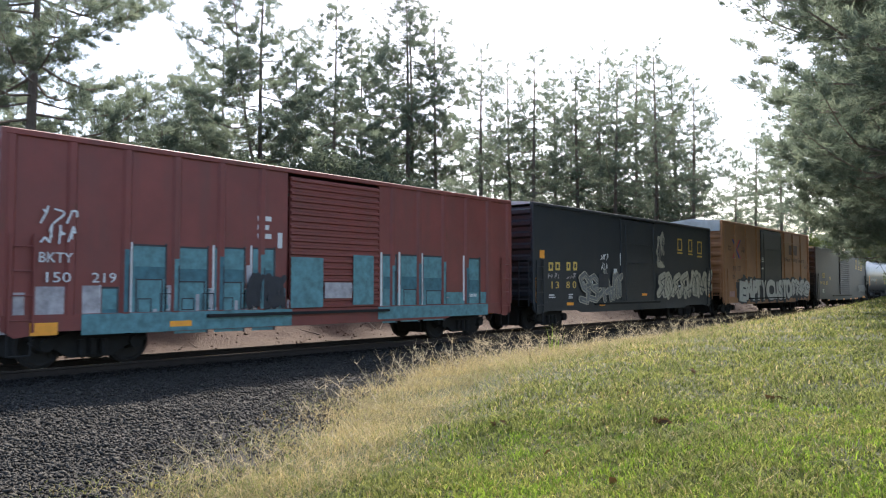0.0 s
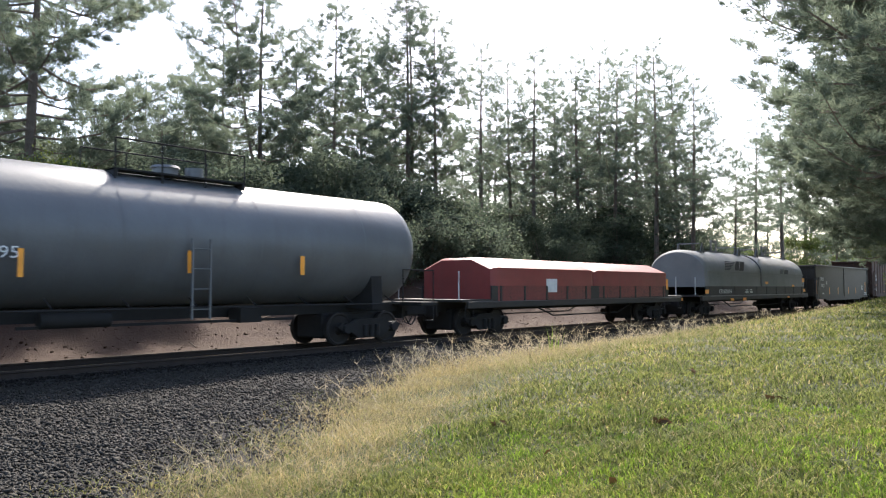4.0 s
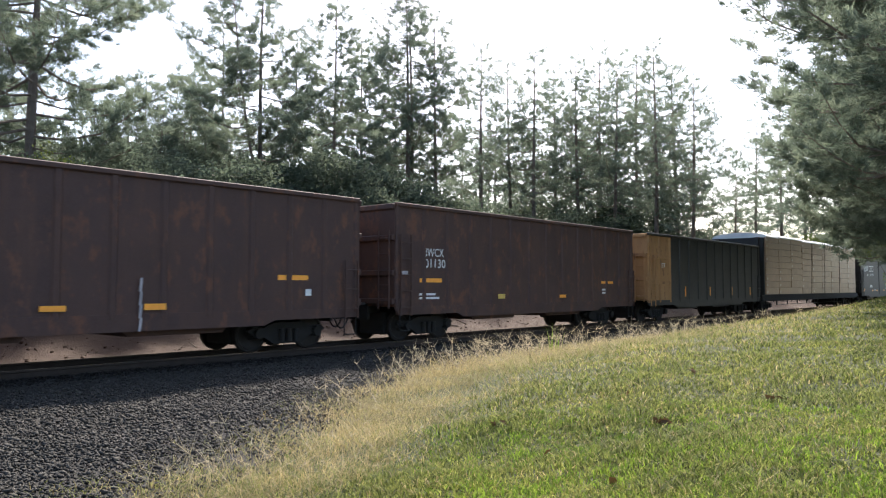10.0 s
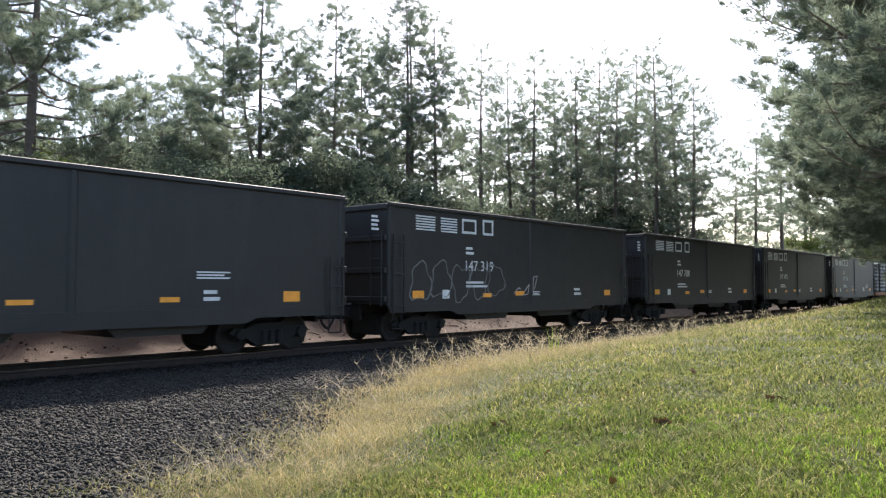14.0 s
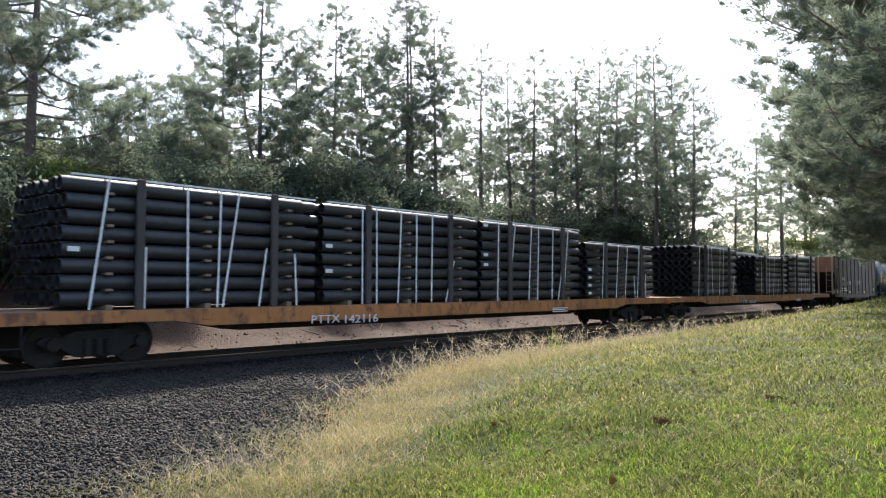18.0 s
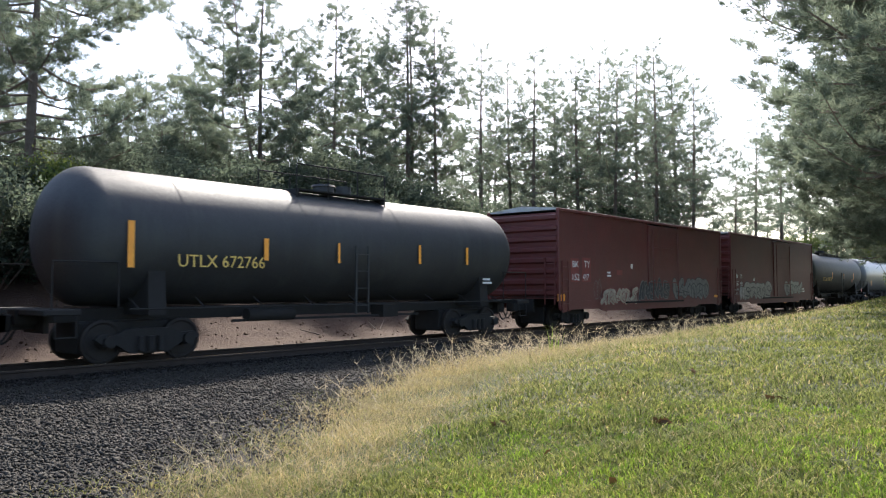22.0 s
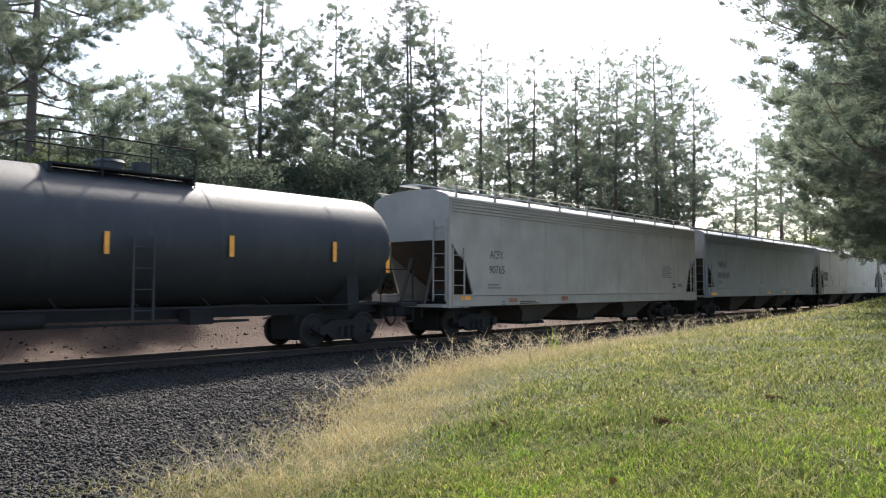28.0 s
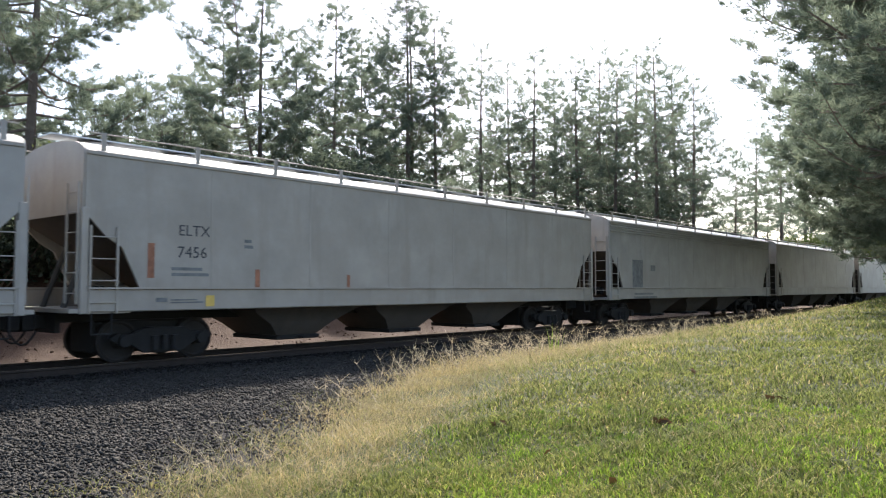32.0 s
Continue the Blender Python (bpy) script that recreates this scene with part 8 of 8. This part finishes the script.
def build_grass():
    rng = np.random.RandomState(5)
    x, y = scatter(rng, 520000, 3.2, 62.0)
    s = edge_y(x) - y
    broad = np.interp(x, FRINGE_X, FRINGE_W)
    keep = s > broad * (0.45 + 0.7 * rng.uniform(0, 1, len(x)) ** 0.7)
    x, y = x[keep], y[keep]
    clump = 0.5 + 0.5 * np.sin(2.1 * x + 1.3 * np.sin(1.7 * y)) * np.sin(2.6 * y + 0.7 * x)
    dist = np.hypot(x, y)
    rough_patch = ramp01((6.5 - dist) / 3.5) * ramp01((x - 1.5) / 3.0)
    tussock = 0.5 + 0.5 * np.sin(37 * x + 2.9 * np.sin(13 * y + 3 * np.sin(2.1 * x))) * np.sin(33 * y + 3.2 * np.sin(15 * x + 2 * np.sin(2.7 * y)))
    keep = rng.uniform(0, 1, len(x)) < 0.30 + 0.70 * tussock
    x, y, clump, dist, rough_patch, tussock = x[keep], y[keep], clump[keep], dist[keep], rough_patch[keep], tussock[keep]
    h = (0.022 + (0.045 + 0.05 * rough_patch) * clump * rng.uniform(0.3, 1.5, len(x)) + 0.028 * tussock) * (1 + 0.02 * dist)
    w = 0.0027 + 0.00058 * dist
    v, f = blades(x, y, rng, h, w, 0.75)
    me = tri_mesh("lawn_grass", v, f, [LAWN, STRAW])
    worn = 0.5 + 0.5 * np.sin(1.1 * x + 0.9 * np.sin(1.3 * y)) * np.sin(1.2 * y + 0.5 * x)
    dead = rng.uniform(0, 1, len(x)) < 0.04 + 0.10 * worn
    me.polygons.foreach_set("material_index", np.concatenate([dead] * 3).astype(np.int32))
    tagged(new("lawn_grass", me), "short mown green lawn grass on a bank", "grass", kind="stuff")
    # dry fringe between lawn and ballast: matted and short near by, tall where the bank meets the track
    x, y = scatter(rng, 460000, 5.6, 64.0, 8.0, 74.0, 0.9)
    s = edge_y(x) - y
    broad = np.interp(x, FRINGE_X, FRINGE_W)
    mat_patch = 0.5 + 0.5 * np.sin(2.7 * x + 1.9 * np.sin(1.9 * y)) * np.sin(3.1 * y - 0.8 * x)
    thick = ramp01((s + 0.9) / 1.5) * (0.25 + 0.75 * mat_patch) * (0.35 + 0.65 * ramp01((x - 4.0) / 4.5))
    keep = (s > -0.9) & (s < broad * (0.5 + 0.6 * rng.uniform(0, 1, len(x)))) & (rng.uniform(0, 1, len(x)) < thick)
    x, y = x[keep], y[keep]
    dist = np.hypot(x, y)
    h = (0.08 + 0.17 * rng.uniform(0, 1, len(x)) ** 1.6) * (1.05 - 0.55 * ramp01((edge_y(x) - y) / 4.0)) * (0.8 + 0.95 * ramp01((x - 8.0) / 7.0))
    v, f = blades(x, y, rng, h, 0.0014 + 0.00022 * dist, 1.25)
    green = rng.uniform(0, 1, len(x)) < 0.06 + 0.45 * ramp01((edge_y(x) - y - 0.9) / 3.0) + 0.25 * ramp01((7.0 - x) / 3.5)
    pick = np.concatenate([green] * 3)
    me = tri_mesh("dry_grass", v, f, [STRAW, LAWN])
    me.polygons.foreach_set("material_index", pick.astype(np.int32))
    tagged(new("dry_grass", me), "straw-yellow matted grass fringe at the ballast edge", "grass", kind="stuff")
    # short grass creeping into the near ballast
    x, y = scatter(rng, 150000, 5.5, 14.0, 30.0, 76.0)
    s = edge_y(x) - y
    patchy = 0.5 + 0.5 * np.sin(3.1 * x + 1.9 * np.sin(2.3 * y)) * np.sin(3.7 * y - x)
    keep = (s > -2.2) & (s < 1.5) & (x < 10) & (rng.uniform(0, 1, len(x)) < (0.15 + 0.85 * patchy) * 0.7 * ramp01((s + 2.0) / 2.6))
    x, y = x[keep], y[keep]
    v, f = blades(x, y, rng, rng.uniform(0.03, 0.12, len(x)), np.full(len(x), 0.0034), 1.3)
    me = tri_mesh("creeping_grass", v, f, [LAWN, STRAW])
    me.polygons.foreach_set("material_index", np.concatenate([rng.uniform(0, 1, len(x)) < 0.5] * 3).astype(np.int32))
    tagged(new("creeping_grass", me), "sparse short grass creeping into the ballast", "grass", kind="stuff")
    # longer bright tufts on the near bank
    cx, cy = scatter(rng, 1500, 3.2, 9.5, 3.0, 42.0)
    k = rng.randint(0, len(cx), 30000)
    x, y = cx[k] + rng.normal(size=30000) * 0.07, cy[k] + rng.normal(size=30000) * 0.07
    keep = edge_y(x) - y > 1.8
    x, y, k = x[keep], y[keep], k[keep]
    dist = np.hypot(x, y)
    strong = rng.uniform(0.55, 1.15, 1500)[k]
    h = strong * rng.uniform(0.06, 0.13, len(x)) * (1.25 - 0.06 * dist)
    v, f = blades(x, y, rng, h, 0.0030 + 0.0003 * dist, 0.55)
    tagged(new("grass_tufts", tri_mesh("grass_tufts", v, f, [TUFT])), "longer bright green grass tufts in the lawn", "grass", kind="stuff")
    # one tall green weed at the ballast edge
    x, y = 17.0 + rng.normal(size=16) * 0.12, 11.4 + rng.normal(size=16) * 0.12
    v, f = blades(x, y, rng, rng.uniform(0.45, 1.0, 16), np.full(16, 0.012), 0.16)
    tagged(new("tall_weed", tri_mesh("tall_weed", v, f, [TUFT])), "tall yellow-green weed above the dry grass", "weed")
    # fingered seed heads
    x, y = scatter(rng, 13000, 7.5, 60.0, 9.5, 62.0)
    s = edge_y(x) - y
    keep = (s > -0.7) & (s < 1.1) & (rng.uniform(0, 1, len(x)) < 0.07 + 0.55 * ramp01((x - 9) / 7))
    x, y = x[keep], y[keep]
    n = len(x)
    z = ground_z(x, y)
    h = rng.uniform(0.08, 0.36, n) + 0.40 * ramp01((x - 9) / 6) * rng.uniform(0, 1, n)
    t = rng.normal(size=(n, 2)) * 0.26
    base = np.stack([x, y, z - 0.02], 1)
    top = base + np.stack([t[:, 0], t[:, 1], h], 1)
    wd = (0.0002 + 0.0002 * np.hypot(x, y))[:, None]
    side = unit(np.cross(top - base, np.array([[0.64, 0.75, 0.0]]))) * wd
    vs = [np.stack([base - side, base + side, top + side * 0.6], 1).reshape(-1, 3), np.stack([base - side, top + side * 0.6, top - side * 0.6], 1).reshape(-1, 3)]
    for k in range(5):
        d = unit(rng.normal(size=(n, 3)) * np.array([1, 1, 0.5]) + np.array([0, 0, 0.95]))
        ln = rng.uniform(0.14, 0.40, (n, 1))
        sd = unit(np.cross(d, np.array([[0.64, 0.75, 0.1]]))) * wd * 0.9
        vs.append(np.stack([top - sd, top + sd, top + d * ln], 1).reshape(-1, 3))
    v = np.concatenate(vs)
    tagged(new("seed_heads", tri_mesh("seed_heads", v, np.arange(len(v)).reshape(-1, 3), [SEED])), "pale fingered grass seed heads along the ballast", "weeds", kind="stuff")


def stones(x, y, z, rng, r):
    """Angular stones: squashed, turned octahedra with cut corners."""
    n = len(x)
    o = np.array([[1, 0, 0], [0, 1, 0], [-1, 0, 0], [0, -1, 0], [0.2, 0.1, 0.9], [-0.1, 0.2, -0.9]])
    fc = np.array([[0, 1, 4], [1, 2, 4], [2, 3, 4], [3, 0, 4], [1, 0, 5], [2, 1, 5], [3, 2, 5], [0, 3, 5]])
    p = o[None] + rng.normal(size=(n, 6, 3)) * 0.28
    p *= (r[:, None] * rng.uniform(0.7, 1.2, (n, 3)))[:, None, :]
    a, b = rng.uniform(0, 6.28, n), rng.uniform(-1.2, 1.2, n)
    ca, sa, cb, sb = np.cos(a)[:, None], np.sin(a)[:, None], np.cos(b)[:, None], np.sin(b)[:, None]
    X = p[..., 0] * ca - p[..., 1] * sa
    Y = p[..., 0] * sa + p[..., 1] * ca
    Y, Z = Y * cb - p[..., 2] * sb, Y * sb + p[..., 2] * cb
    v = np.stack([X + x[:, None], Y + y[:, None], Z * 0.8 + z[:, None]], -1).reshape(-1, 3)
    return v, (np.arange(n)[:, None, None] * 6 + fc[None]).reshape(-1, 3)


def build_ballast():
    rng = np.random.RandomState(9)
    x, y = scatter(rng, 230000, 6.5, 62.0, 12.0, 84.0, 0.85)
    s = edge_y(x) - y
    thin = 0.12 + 0.88 * ramp01((0.4 - s + 0.5 * np.sin(2.3 * x) * np.sin(1.9 * y)) / 2.2 + (x - 7) / 8)
    keep = (s < 0.35 * rng.uniform(0, 1, len(x))) & (y < 18.6) & (rng.uniform(0, 1, len(x)) < thin)
    x, y = x[keep], y[keep]
    on_tie = (y > 15.75)
    z = ground_z(x, y) + rng.uniform(-0.01, 0.035, len(x)) + np.where(on_tie, 0.01, 0)
    r = rng.uniform(0.012, 0.029, len(x)) * (1 + 0.012 * np.hypot(x, y))
    keep = z < RAIL_Z - 0.13
    v, f = stones(x[keep], y[keep], z[keep], rng, r[keep])
    me = tri_mesh("ballast", v, f, [STONE, FOULED_SHADED])
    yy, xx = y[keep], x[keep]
    # stones from the tie ends inward get the dark colour of fouling plus shade
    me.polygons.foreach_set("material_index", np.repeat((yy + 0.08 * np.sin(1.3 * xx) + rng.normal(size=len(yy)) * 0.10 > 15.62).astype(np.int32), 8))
    bal = tagged(new("ballast", me), "loose angular grey granite ballast", "ballast", kind="stuff")
    kinds = []
    for k in range(6):
        one = np.zeros(1)
        v, f = stones(one, one, one, rng, one + 0.034)
        kinds.append(tri_mesh("stone", v, f, [STONE]))
    rnd = random.Random(2)
    for i in range(280):
        px, py = rnd.uniform(1.5, 6.5), rnd.uniform(8.4, 11.5)
        if py < edge_y(px) + 0.05:
            continue
        ob = new("stone", kinds[i % 6])
        ob.parent = bal
        ob.matrix_basis = pose(px, py, float(ground_z(px, py)) + 0.02, rnd.uniform(0, 360), rnd.uniform(0, 360), rnd.uniform(0, 360)) @ Matrix.Scale(rnd.uniform(0.7, 1.3), 4)


def build_rubble():
    """Broken clay, stones and fallen sticks on the cut behind the track."""
    rng = np.random.RandomState(14)
    n = 1900
    x, y = rng.uniform(-2, 60, n), 19.0 + 6.0 * rng.uniform(0, 1, n) ** 1.4
    v, f = stones(x, y, ground_z(x, y) + 0.01, rng, rng.uniform(0.015, 0.06, n))
    tagged(new("clay_rubble", tri_mesh("clay_rubble", v, f, [stony("clay_lump", (0.045, 0.023, 0.013), (0.105, 0.066, 0.042))])), "broken red clay and stones on the cut", "rubble", kind="stuff")
    rnd = random.Random(6)
    for i in range(40):
        x, y, a = rnd.uniform(0, 40), rnd.uniform(19.6, 24), rnd.uniform(0, 3.14)
        ln = rnd.uniform(0.4, 1.3)
        z0, z1 = float(ground_z(x, y)), float(ground_z(x + ln * math.cos(a), y + ln * math.sin(a)))
        st = part("fallen_stick", Mesh().tube((x, y, z0 + 0.03), (x + ln * math.cos(a), y + ln * math.sin(a), z1 + 0.05), 0.022, 0.010, 5), BARK, None)
        tagged(st, "grey fallen stick lying on red clay", "stick", "fallen sticks")


def build_litter():
    """Curled brown leaves dropped on the lawn."""
    rng = np.random.RandomState(33)
    brown = foliage("dead_leaf", (0.05, 0.028, 0.012), (0.13, 0.075, 0.03), 0.2)
    for x, y, n in ((7.6, 4.05, 7), (9.25, 3.5, 4), (7.05, 5.8, 4), (8.9, 5.1, 1), (6.2, 4.5, 1), (11.2, 5.2, 2), (5.3, 3.6, 1)):
        at = np.stack([x + rng.normal(size=n) * 0.05, y + rng.normal(size=n) * 0.05], 1)
        c = np.column_stack([at, ground_z(at[:, 0], at[:, 1]) + 0.05])
        v, f = leaves(c, rng, 0.055)
        tagged(new("fallen_leaves", tri_mesh("fallen_leaves", v, f, [brown])), "curled dead brown leaves lying on the lawn", "leaves", "fallen leaves")


build_wood()
build_litter()
build_rubble()
build_grass()
build_ballast()


def motions():
    """The train rolls past at a steady speed; every wheelset turns with it."""
    stamps = (0.0, 8.0, 16.0, 24.0, 32.0)
    for thing, when in CARS:
        walk(thing, [(t, pose(X_ZERO + SPEED * (when - t), RAIL_Y, 0)) for t in stamps])
    turn = math.degrees(SPEED / 0.457) / FPS
    for side in (-1, 1):
        first = WHEELSETS[side][0]
        walk(first, [(k / FPS, pose(side * 0.889, 0, 0.457, 0, 0, 0) @ Matrix.Rotation(radians(-turn * k), 4, "Y")) for k in range(32 * FPS + 1)])
        turning = first.animation_data
        for other in WHEELSETS[side][1:]:
            other.rotation_mode = "QUATERNION"
            keys = other.animation_data_create()
            keys.action = turning.action
            keys.action_slot = turning.action_slot


motions()
